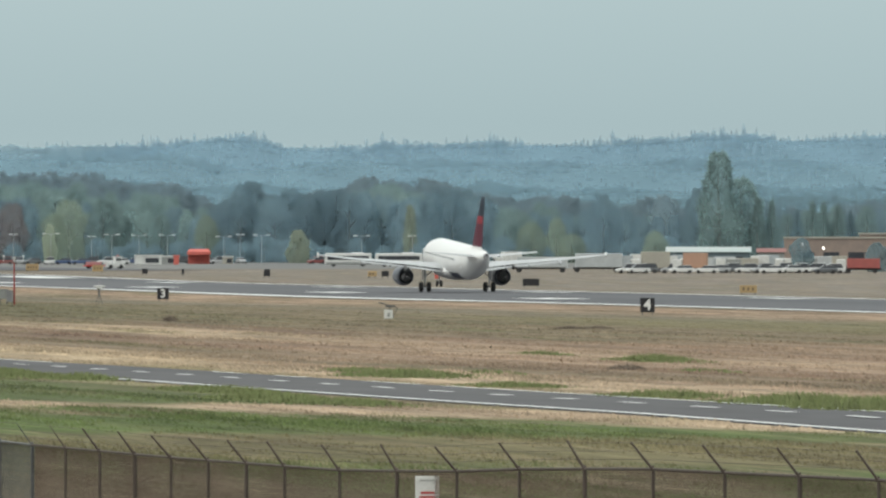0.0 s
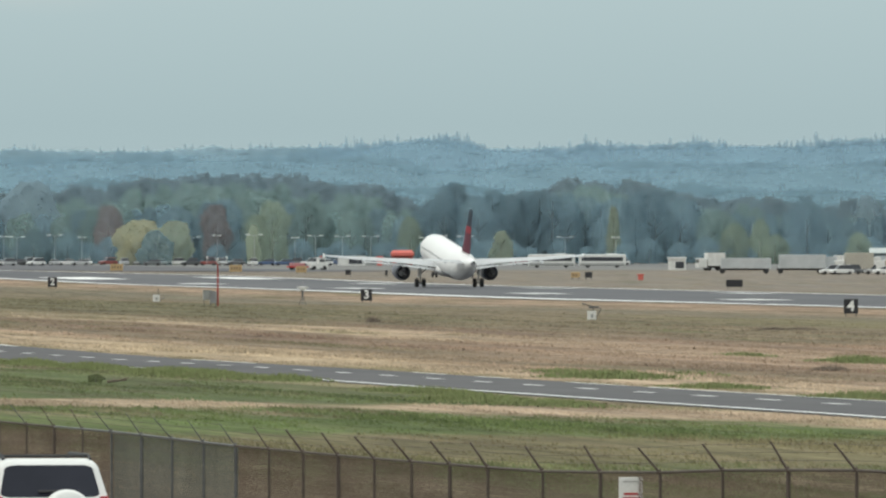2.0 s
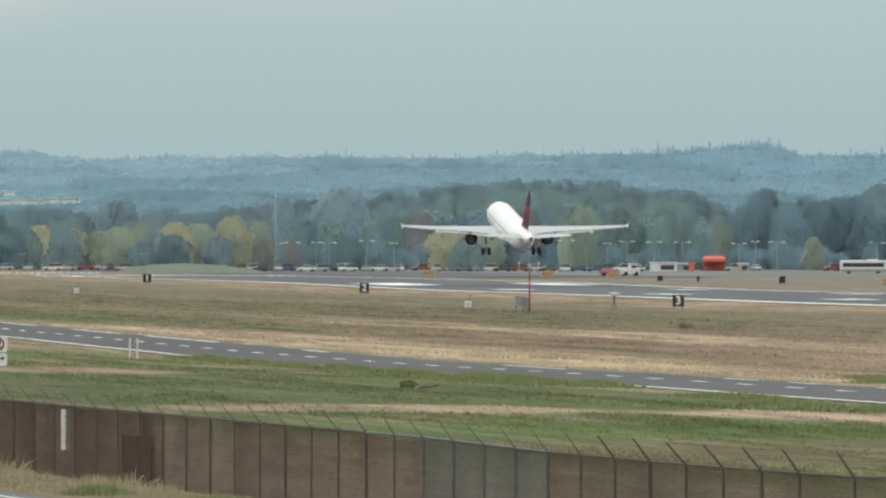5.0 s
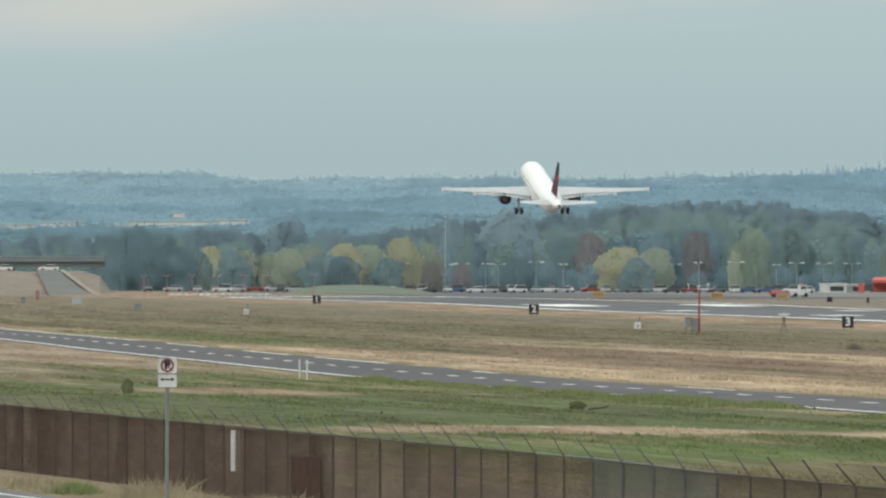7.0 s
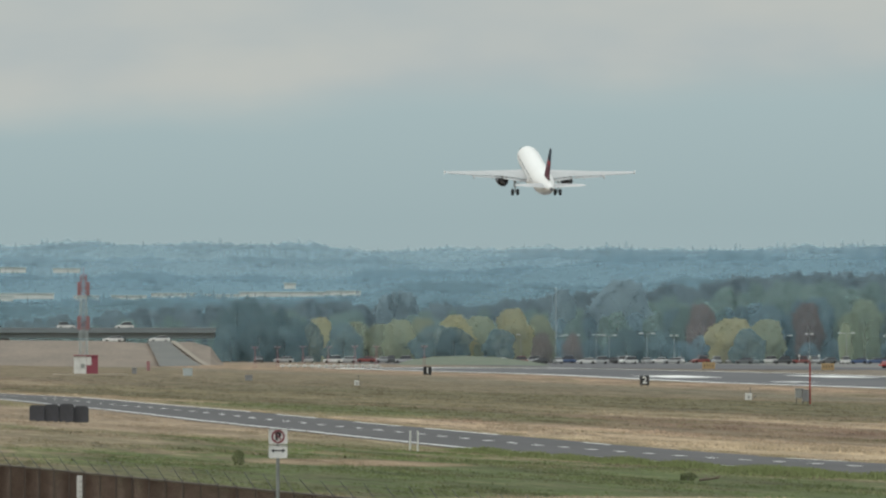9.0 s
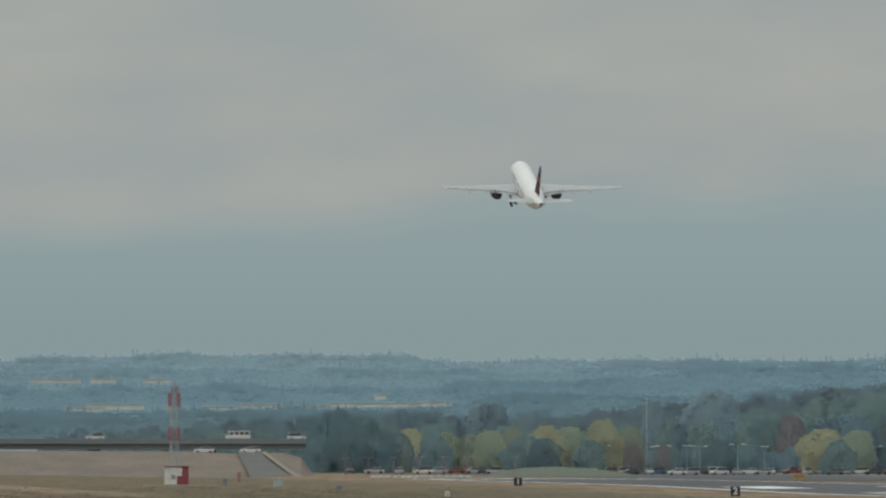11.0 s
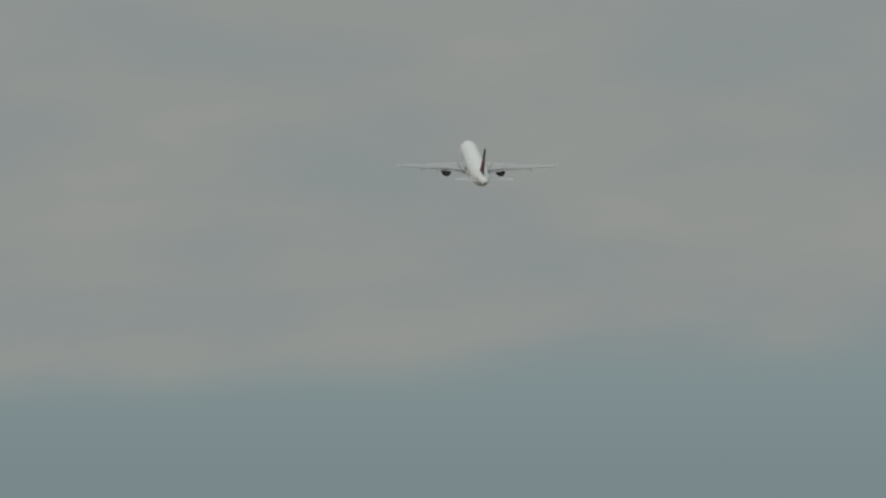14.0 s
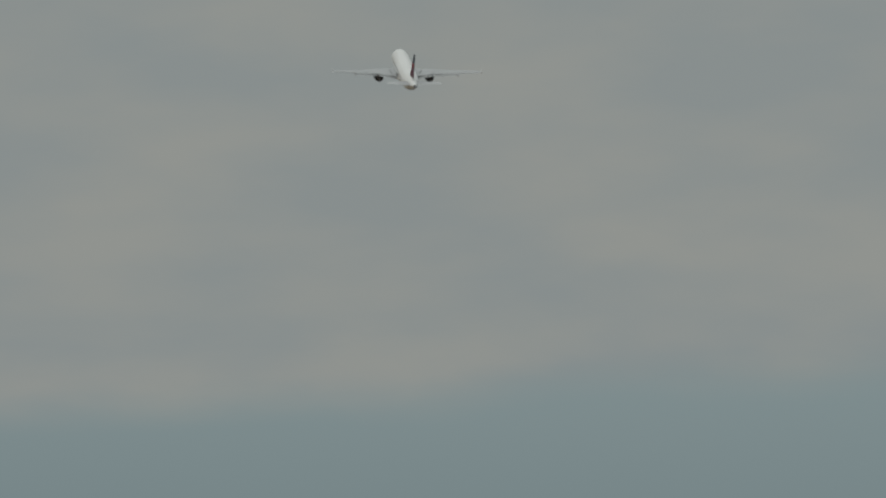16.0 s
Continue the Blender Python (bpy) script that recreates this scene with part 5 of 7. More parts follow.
def approach_poles():
    for x in (255, 295, 340, 385, 432, 470, 555):
        b = (x - 1212 + 2869) / 22.5
        ob = stand("approach_light_pole", *polar(b, 2470 + (x % 7) * 8))
        bm = bmesh.new()
        tube(bm, (-0.25, 0, -0.1), (-0.05, 0, 3.9), 0.045, 0.03, 6)
        tube(bm, (0.25, 0, -0.1), (0.05, 0, 3.9), 0.045, 0.03, 6)
        tube(bm, (-0.2, 0, 1.2), (0.16, 0, 2.4), 0.04, 0.04, 5)
        part("frame", bm, hazed_red, ob)
        part("cross_bar", bevelled(0, 0, 3.95, 1.3, 0.12, 0.12, 0.03, 1), hazed_red, ob)
        for sx in (-0.5, 0.5):
            part("lamp", bevelled(sx, -0.05, 4.12, 0.22, 0.22, 0.2, 0.05, 1), dark_metal, ob)
        tagged(ob, "hazy red approach light pole beyond the runway end", "light pole", group="approach light poles")
    x0, y0 = polar(87.0, 2430)
    arr = stand("antenna_array", x0, y0, -4)
    part("rail", bevelled(9.5, 0, 0.55, 19.5, 0.25, 0.22, 0.04, 1), pale_white, arr)
    for i in range(14):
        part("element", bevelled(0.4 + 1.4 * i, 0, 0.55, 0.5, 0.9, 0.5, 0.06, 1), pale_white, arr)
        bm = bmesh.new()
        tube(bm, (0.4 + 1.4 * i, 0, -0.1), (0.4 + 1.4 * i, 0, 0.5), 0.05, 0.05, 6)
        part("leg", bm, galv, arr)
    tagged(arr, "long low white antenna array past the runway end", "antenna")
    for (b, r, w, h, m, lab) in ((79.7, 1936, 1.4, 1.1, hazed_white, "pale grey equipment box in the grass"), (84.5, 1786, 1.0, 0.75, dark_metal, "dark low equipment box in the grass"), (75.5, 1990, 0.7, 0.9, dark_metal, "dark low equipment box in the grass"), (76.6, 2250, 0.6, 1.6, hazed_red, "hazy red marker box in the grass")):
        ob = stand("equipment_box", *polar(b, r), -5)
        part("case", bevelled(0, 0, h * 0.5, w, 0.6, h, 0.05, 2), m, ob)
        part("lid", bevelled(0, 0, h + 0.02, w + 0.1, 0.7, 0.07, 0.02, 1), m, ob)
        tagged(ob, lab, "equipment box")


approach_poles()

# ---- trees: a trunk with limbs, and a lumpy crown edged with many small leaf sprays ----
def ball_template(level):
    bm = bmesh.new()
    bmesh.ops.create_icosphere(bm, subdivisions=level, radius=1.0)
    v = np.array([p.co[:] for p in bm.verts])
    f = np.array([[q.index for q in p.verts] for p in bm.faces])
    bm.free()
    return v, f


LOW_V, LOW_F = ball_template(1)


def crown_mesh(name, reach, lobes, sprays, size, seed):
    """A crown 10 m high: an uneven body whose half width is reach(h), lobes of foliage on it, and leaf sprays standing out.
    Gives points, faces and soft normals."""
    rng = np.random.default_rng(seed)
    ph = rng.uniform(0, 6.28, 4)
    uneven = lambda a, h: 1 + 0.16 * np.sin(2 * a + ph[0] + 3 * h) + 0.12 * np.sin(3 * a + ph[1] - 7 * h) + 0.10 * np.sin(11 * h + ph[2] + a)
    hs, n = np.linspace(0.01, 0.97, 11), 14
    ang = np.arange(n) * 2 * math.pi / n
    H, A = np.meshgrid(hs, ang, indexing="ij")
    R = reach(H) * uneven(A, H) * 0.93 * rng.uniform(0.95, 1.05, H.shape)
    body = np.stack([R * np.cos(A), R * np.sin(A), 10 * H], -1).reshape(-1, 3)
    tris = []
    for i in range(len(hs) - 1):
        for j in range(n):
            q, w = i * n + j, i * n + (j + 1) % n
            tris += [(q, w, w + n), (q, w + n, q + n)]
    vs, fs, ns, k = [body], [np.array(tris)], [np.stack([np.cos(A) * 0.5, np.sin(A) * 0.5, 0.45 + 0.5 * H], -1).reshape(-1, 3)], len(body)
    for i in range(lobes):
        h = 0.05 + 0.92 * ((i + rng.uniform(0, 1)) / lobes) ** 0.9
        an = 2.4 * i + rng.uniform(-0.4, 0.4)
        rr = float(reach(np.array(h)))
        lr = min(rng.uniform(0.24, 0.46), 0.2 + 0.3 * rr) * (0.6 if lobes > 100 else 1.0)
        out = rr * float(uneven(an, h)) * rng.uniform(0.86, 0.98)
        c = np.array((out * math.cos(an), out * math.sin(an), 10 * h))
        v = LOW_V * rng.uniform(0.75, 1.15, (len(LOW_V), 1)) * np.array((lr, lr, lr * 0.9)) + c
        v[:, 2] = np.maximum(v[:, 2], 0.02)
        vs.append(v)
        fs.append(LOW_F + k)
        ns.append(LOW_V * 0.3 + np.array((math.cos(an) * 0.35, math.sin(an) * 0.35, 0.75)))
        k += len(v)
        d = rng.normal(size=(sprays, 3))
        d /= np.linalg.norm(d, axis=1)[:, None]
        p = d * rng.uniform(0.8, 1.7, (sprays, 1)) * lr + c
        u = rng.normal(size=(sprays, 3))
        u /= np.linalg.norm(u, axis=1)[:, None]
        w = np.cross(d, u)
        q = size * rng.uniform(0.5, 1.4, (sprays, 1))
        v = np.stack([p + u * q, p + w * q + d * q * 0.4, p - u * q], 1)
        v[:, :, 2] = np.maximum(v[:, :, 2], 0.02)
        vs.append(v.reshape(-1, 3))
        fs.append(np.arange(sprays * 3).reshape(-1, 3) + k)
        ns.append(np.repeat(d * 0.3 + np.array((0, 0, 0.85)), 3, 0))
        k += sprays * 3
    nn = np.concatenate(ns)
    nn /= np.linalg.norm(nn, axis=1)[:, None]
    return np.concatenate(vs), np.concatenate(fs), nn


def mesh_from(name, v, f, n):
    me = bpy.data.meshes.new(name)
    me.from_pydata(v.tolist(), [], f.tolist())
    me.normals_split_custom_set_from_vertices(n.tolist())
    return me


def airy(nt, shader, share):
    """Leaves partly see-through: fine gaps, and a softening that stands in for haze."""
    gap, holes = add_node(nt, "ShaderNodeBsdfTransparent"), add_node(nt, "ShaderNodeMixShader")
    holes.inputs[0].default_value = share
    nt.links.new(shader, holes.inputs[1])
    nt.links.new(gap.outputs[0], holes.inputs[2])
    nt.links.new(holes.outputs[0], nt.nodes["Material Output"].inputs[0])


def foliage(name, c1, c2):
    """Leaves let part of the light through."""
    m = mat(name, c1, c2, scale=0.25, rough=0.95, fine=0.1, rnd=0.14)
    nt = m.node_tree
    b = nt.nodes["Principled BSDF"]
    b.inputs["Specular IOR Level"].default_value = 0.1
    tr, mx = add_node(nt, "ShaderNodeBsdfTranslucent"), add_node(nt, "ShaderNodeMixShader")
    nt.links.new(b.inputs["Base Color"].links[0].from_socket, tr.inputs[0])
    mx.inputs[0].default_value = 0.45
    nt.links.new(b.outputs[0], mx.inputs[1])
    nt.links.new(tr.outputs[0], mx.inputs[2])
    airy(nt, mx.outputs[0], 0.5)
    return m


bark = mat("bark", (0.16, 0.16, 0.16), (0.20, 0.19, 0.18), scale=1.5, rough=0.95)
# all but scrub are paled and blued: distance haze put into the leaf colour
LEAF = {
    "green": foliage("hazed_green_leaves", (0.217, 0.314, 0.320), (0.238, 0.329, 0.319)),
    "teal": foliage("hazed_dark_green_leaves", (0.193, 0.291, 0.349), (0.213, 0.310, 0.355)),
    "dark": foliage("hazed_dark_leaves", (0.165, 0.249, 0.287), (0.185, 0.268, 0.292)),
    "grey": foliage("hazed_grey_green_leaves", (0.246, 0.339, 0.395), (0.264, 0.352, 0.397)),
    "light": foliage("hazed_light_green_leaves", (0.262, 0.330, 0.268), (0.275, 0.338, 0.275)),
    "yellow": foliage("hazed_yellow_autumn_leaves", (0.459, 0.442, 0.286), (0.400, 0.410, 0.297)),
    "olive": foliage("hazed_yellow_green_leaves", (0.330, 0.389, 0.309), (0.359, 0.400, 0.309)),
    "red": foliage("hazed_red_autumn_leaves", (0.260, 0.228, 0.230), (0.224, 0.225, 0.234)),
    "scrub": foliage("scrub_leaves", (0.11, 0.13, 0.06), (0.13, 0.145, 0.07)),
}
TREE_KINDS = {}


REACH = {
    "round": lambda h: 2.9 * np.sqrt(np.clip(1 - ((h - 0.42) / 0.57) ** 2, 0.012, 1)),
    "wide": lambda h: 3.7 * np.sqrt(np.clip(1 - ((h - 0.46) / 0.54) ** 2, 0.012, 1)),
    "oval": lambda h: 2.0 * np.sqrt(np.clip(1 - (np.abs(h - 0.36) / 0.64) ** 1.7, 0.01, 1)),
    "conifer": lambda h: 2.2 * (1.02 - h) ** 0.9,
    "poplar": lambda h: np.interp(h, (0, 0.1, 0.3, 0.45, 0.6, 0.75, 0.88, 0.97, 1), (1.5, 1.95, 2.15, 1.95, 1.6, 1.3, 1.1, 0.55, 0.15)),
    "bushy": lambda h: 4.2 * np.sqrt(np.clip(1 - ((h - 0.35) / 0.62) ** 2, 0.02, 1)),
}
CROWNS = {}


def crown_of(kind, variant):
    if (kind, variant) not in CROWNS:
        CROWNS[kind, variant] = crown_mesh("crown", REACH[kind], 200 if kind == "poplar" else 80, 20, 0.13, variant * 7 + len(kind))
    return CROWNS[kind, variant]


def tree_kind(kind, variant):
    """A tree 10 m high: the meshes of its trunk and its crown."""
    rng = np.random.default_rng(variant * 7 + len(kind))
    crown = mesh_from("crown", *crown_of(kind, variant))
    bm = bmesh.new()
    top = 8.8 if kind in ("conifer", "poplar", "oval") else 6.5
    tube(bm, (0, 0, -0.2), (0, 0, top * 0.5), 0.24, 0.16, 8)
    tube(bm, (0, 0, top * 0.5), (0.1, 0, top), 0.16, 0.04, 8)
    for i in range(7):
        a, z = rng.uniform(0, 6.28), rng.uniform(0.2, 0.75) * top
        reach = (1.0 if kind in ("conifer", "poplar", "oval") else 2.2) * rng.uniform(0.7, 1.1)
        tube(bm, (0, 0, z), (reach * math.cos(a), reach * math.sin(a), z + (0.2 if kind == "conifer" else 1.4)), 0.08, 0.025, 5)
    trunk = bpy.data.meshes.new("trunk")
    bm.to_mesh(trunk)
    bm.free()
    trunk.materials.append(bark)
    return trunk, crown


WORDS = {"green": "green", "teal": "dark green", "dark": "dark green", "grey": "grey-green", "light": "light green", "yellow": "golden yellow", "olive": "yellow-green", "red": "reddish brown", "scrub": "dark green"}
SHAPES = {"round": "broadleaf tree with a rounded crown", "wide": "broadleaf tree with a spreading crown", "oval": "slender ragged tree", "conifer": "pointed conifer", "poplar": "tall columnar tree", "bushy": "low dense tree"}


def tree(kind, colour, variant, x, y, height, width=1.0, group="treeline", z=None, label=""):
    key = (kind, variant)
    if key not in TREE_KINDS:
        TREE_KINDS[key] = tree_kind(kind, variant)
    trunk, crown = TREE_KINDS[key]
    ckey = (kind, variant, colour)
    if ckey not in TREE_KINDS:
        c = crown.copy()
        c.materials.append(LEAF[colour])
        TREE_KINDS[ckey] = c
    k = height / 10.0
    base = ground_z(x, y) if z is None else z
    root = empty("shrub" if height < 2 else "tree", pose(x, y, base, 0, 0, (x * 37 + y * 11) % 360) @ Matrix.Diagonal((k * width, k * width, k, 1)))
    tagged(root, label or f"{WORDS[colour]} {SHAPES[kind]} beyond the airfield", "shrub" if height < 2 else "tree", group=group)
    for nm, me in (("trunk", trunk), ("crown", TREE_KINDS[ckey])):
        o = new(nm, me)
        o.parent = root
    return root


# places along the horizon count in steps of 1/22.5 mrad; tops count down from a line 418 steps over eye level
EYE, STEP = 4.75, 22496.0


def place(p, r):
    return polar((p + 2869) / 22.5, r)


def rise(top, r):
    """Height over sea of something whose top shows at that line, at the distance r."""
    return EYE + (418 - top) * r / STEP


def outline(knots, p):
    return float(np.interp(p, knots[::2], knots[1::2]))


WOOD_BACK = (-1500, 392, -1250, 378, -1060, 362, -900, 354, -820, 350, -760, 362, -640, 358, -540, 354, -480, 354, -430, 338, -350, 338, -305, 320, -260, 335, -220, 325, -170, 336, -145, 317, -80, 302,
             -50, 312, 0, 304, 70, 299, 120, 302, 170, 306, 240, 327, 275, 316, 310, 324, 345, 344, 400, 358, 430, 334, 520, 342, 600, 327, 640, 315, 690, 307, 720, 324, 760, 313, 800, 332)
WOOD_BACK_EAST = (800, 332, 860, 337, 900, 350, 950, 344, 1000, 347, 1040, 362, 1110, 360, 1180, 344, 1220, 364, 1300, 362, 1400, 364, 1480, 360, 1568, 354, 1700, 352)
WOOD_FRONT = (-480, 398, -380, 378, -300, 368, -200, 372, -130, 360, -50, 356, 60, 350, 180, 352, 240, 366, 330, 372, 385, 372, 405, 340, 440, 326, 470, 342, 510, 333, 545, 342, 580, 336, 640, 340, 700, 352,
              735, 350, 780, 336, 830, 338, 870, 362, 930, 372, 1030, 374, 1070, 342, 1100, 372, 1200, 378, 1330, 366, 1440, 372, 1568, 368, 1700, 366)


def woodland(name, trees, colour, label):
    """Many far trees that cannot be told apart, joined: (kind, variant, place, distance, top, width) each."""
    V, F, N, k = [], [], [], 0
    for kind, variant, p, r, top, width, turn in trees:
        v, f, n = crown_of(kind, variant)
        x, y = place(p, r)
        z = ground_z(x, y)
        h = max(5.0, rise(top, r) - z) / 10
        c, q = math.cos(turn), math.sin(turn)
        rot = np.array(((c, q, 0), (-q, c, 0), (0, 0, 1)))
        V.append((v @ rot) * np.array((h * width, h * width, h)) + np.array((x, y, z)))
        N.append(n @ rot)
        F.append(f + k)
        k += len(v)
    me = mesh_from(name, np.concatenate(V), np.concatenate(F), np.concatenate(N))
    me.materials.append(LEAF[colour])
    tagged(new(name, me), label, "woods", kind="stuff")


def plant_wood():
    rng = random.Random(5)
    rows = {"back": [], "middle": []}
    p = -1480.0
    while p < 1700:
        line = WOOD_BACK if p < 800 else WOOD_BACK_EAST
        kind = rng.choice(["round", "oval", "oval", "round", "wide", "oval"])
        rows["back"].append((kind, rng.randrange(3), p, rng.uniform(3330, 3420), outline(line, p) + rng.uniform(-5, 12), rng.uniform(0.6, 0.95) * (1.3 if kind == "oval" else 1.0), rng.uniform(0, 6.28)))
        p += rng.uniform(13, 24)
    p = -1480.0
    while p < 1700:
        top = outline(WOOD_BACK if p < 800 else WOOD_BACK_EAST, p) + rng.uniform(12, 42)
        rows["middle"].append((rng.choice(["round", "wide", "round", "oval"]), rng.randrange(3), p, rng.uniform(3210, 3290), top, rng.uniform(0.7, 1.1), rng.uniform(0, 6.28)))
        p += rng.uniform(20, 34)
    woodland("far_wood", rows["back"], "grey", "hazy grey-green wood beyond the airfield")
    woodland("middle_wood", rows["middle"], "green", "dense hazy green wood beyond the airfield")
    # its front
    p = -480.0
    while p < 1700:
        r = rng.uniform(3110, 3180)
        top = outline(WOOD_FRONT, p) + rng.uniform(-3, 14)
        kind = rng.choice(["round", "oval", "round", "bushy"])
        h = max(5, rise(top, r) + 2.3)
        colour = "teal" if 395 < p < 860 or 1040 < p < 1100 else rng.choice(["green", "teal", "green", "teal"])
        tree(kind, colour, rng.randrange(3), *place(p, r), h, rng.uniform(0.7, 1.0) * (1.4 if kind == "oval" else 1.0), "wood beyond the airfield")
        p += rng.uniform(20, 34)
    # undergrowth along the car park
    p = -860.0
    while p < 1700:
        tree("bushy", "teal", rng.randrange(3), *place(p, rng.uniform(3070, 3100)), rng.uniform(4.0, 7.0), rng.uniform(1.0, 1.5), "undergrowth before the wood")
        p += rng.uniform(28, 55)


plant_wood()
# single trees that stand out: kind, colour, place, distance, top, width
for kind, colour, p, r, top, w in (
        ("poplar", "green", 1272, 3000, 264, 1.0), ("oval", "green", 1312, 3010, 312, 1.2), ("round", "teal", 1240, 3010, 330, 0.7),
        ("wide", "yellow", -112, 2960, 386, 1.5), ("wide", "olive", -52, 2990, 388, 1.1), ("bushy", "dark", -85, 2930, 404, 1.1),
        ("wide", "olive", -700, 3010, 388, 1.2), ("round", "yellow", -605, 3010, 380, 1.4), ("wide", "olive", -560, 3020, 382, 1.2), ("wide", "yellow", -500, 3010, 368, 1.0), ("round", "olive", -452, 3020, 380, 1.1), ("wide", "olive", -660, 3020, 386, 1.2), ("round", "yellow", -842, 3020, 385, 1.1), ("round", "olive", -780, 3025, 392, 1.3), ("round", "olive", -735, 3025, 396, 1.3),
        ("bushy", "dark", -635, 2960, 398, 1.5), ("bushy", "dark", -605, 2955, 402, 1.2), ("bushy", "dark", -525, 2960, 405, 1.2), ("bushy", "dark", -800, 2960, 394, 1.2), ("bushy", "dark", -300, 3040, 405, 1.2), ("bushy", "dark", -240, 3040, 408, 1.2),
        ("round", "red", -168, 3110, 360, 0.95), ("round", "red", 22, 3100, 358, 0.9), ("bushy", "red", -448, 2990, 412, 0.9), ("bushy", "red", -395, 2990, 413, 0.8),
        ("wide", "grey", -305, 3180, 316, 0.95), ("round", "grey", -412, 3180, 333, 0.6), ("oval", "grey", -352, 3190, 338, 1.3), ("round", "grey", -707, 3300, 337, 0.5), ("oval", "grey", -690, 3300, 338, 1.1), ("oval", "grey", -723, 3300, 343, 1.0),
        ("round", "dark", -1012, 2900, 370, 0.6), ("oval", "dark", -988, 2905, 353, 1.0), ("round", "dark", -966, 2900, 347, 0.6), ("round", "dark", -937, 2905, 360, 0.6), ("round", "dark", -911, 2910, 367, 0.65), ("round", "dark", -886, 2915, 382, 0.7), ("bushy", "dark", -862, 2920, 391, 0.8), ("bushy", "dark", -950, 2890, 392, 1.1), ("bushy", "dark", -1000, 2890, 396, 1.0), ("bushy", "dark", -905, 2895, 400, 1.0),
        ("round", "light", 122, 3080, 352, 0.9), ("round", "light", 96, 3060, 376, 0.8), ("round", "olive", 88, 3050, 395, 0.6), ("round", "light", 366, 3100, 380, 0.8), ("oval", "olive", 528, 3040, 406, 1.6), ("poplar", "olive", 726, 3080, 361, 0.55), ("round", "light", 985, 3090, 385, 0.7), ("bushy", "light", 940, 3070, 392, 0.8), ("bushy", "light", 1012, 3060, 412, 1.0), ("bushy", "light", 1160, 3060, 408, 1.0),
        ("round", "teal", 428, 3150, 322, 0.6), ("oval", "teal", 447, 3140, 318, 1.1), ("oval", "teal", 512, 3150, 332, 1.3), ("round", "teal", 575, 3150, 334, 0.7), ("round", "teal", 605, 3160, 336, 0.7), ("round", "teal", 765, 3120, 338, 0.7), ("round", "teal", 800, 3130, 334, 0.7), ("round", "teal", 1068, 3050, 341, 0.7), ("round", "grey", 1175, 3180, 342, 0.8),
        ("conifer", "green", 1340, 3000, 348, 0.9), ("conifer", "green", 1366, 3010, 350, 0.8), ("conifer", "dark", 1411, 2980, 367, 0.9), ("conifer", "green", 1438, 3000, 353, 0.9), ("conifer", "green", 1458, 2990, 354, 0.9), ("conifer", "green", 1482, 2990, 360, 0.9), ("conifer", "green", 1222, 3020, 366, 0.9), ("conifer", "dark", 1505, 3000, 372, 0.9),
        ("bushy", "dark", 1418, 2300, 420, 0.8), ("bushy", "dark", 1552, 2300, 428, 0.9)):
    x, y = place(p, r)
    tree(kind, colour, int(abs(p)) % 3, x, y, rise(top, r) - ground_z(x, y), w, "trees standing out from the wood")


# ---- far hills: ridges one behind the other, with the woods on them ----
def cone_template():
    v, f = [], []
    for z0, z1, w in ((0.0, 0.5, 1.0), (0.28, 0.76, 0.72), (0.55, 1.0, 0.45)):
        k = len(v)
        v += [(w * math.cos(a * 1.257), w * math.sin(a * 1.257), z0) for a in range(5)] + [(0, 0, z1)]
        f += [(k + a, k + (a + 1) % 5, k + 5) for a in range(5)]
    return np.array(v), np.array(f)


CONE_V, CONE_F = cone_template()


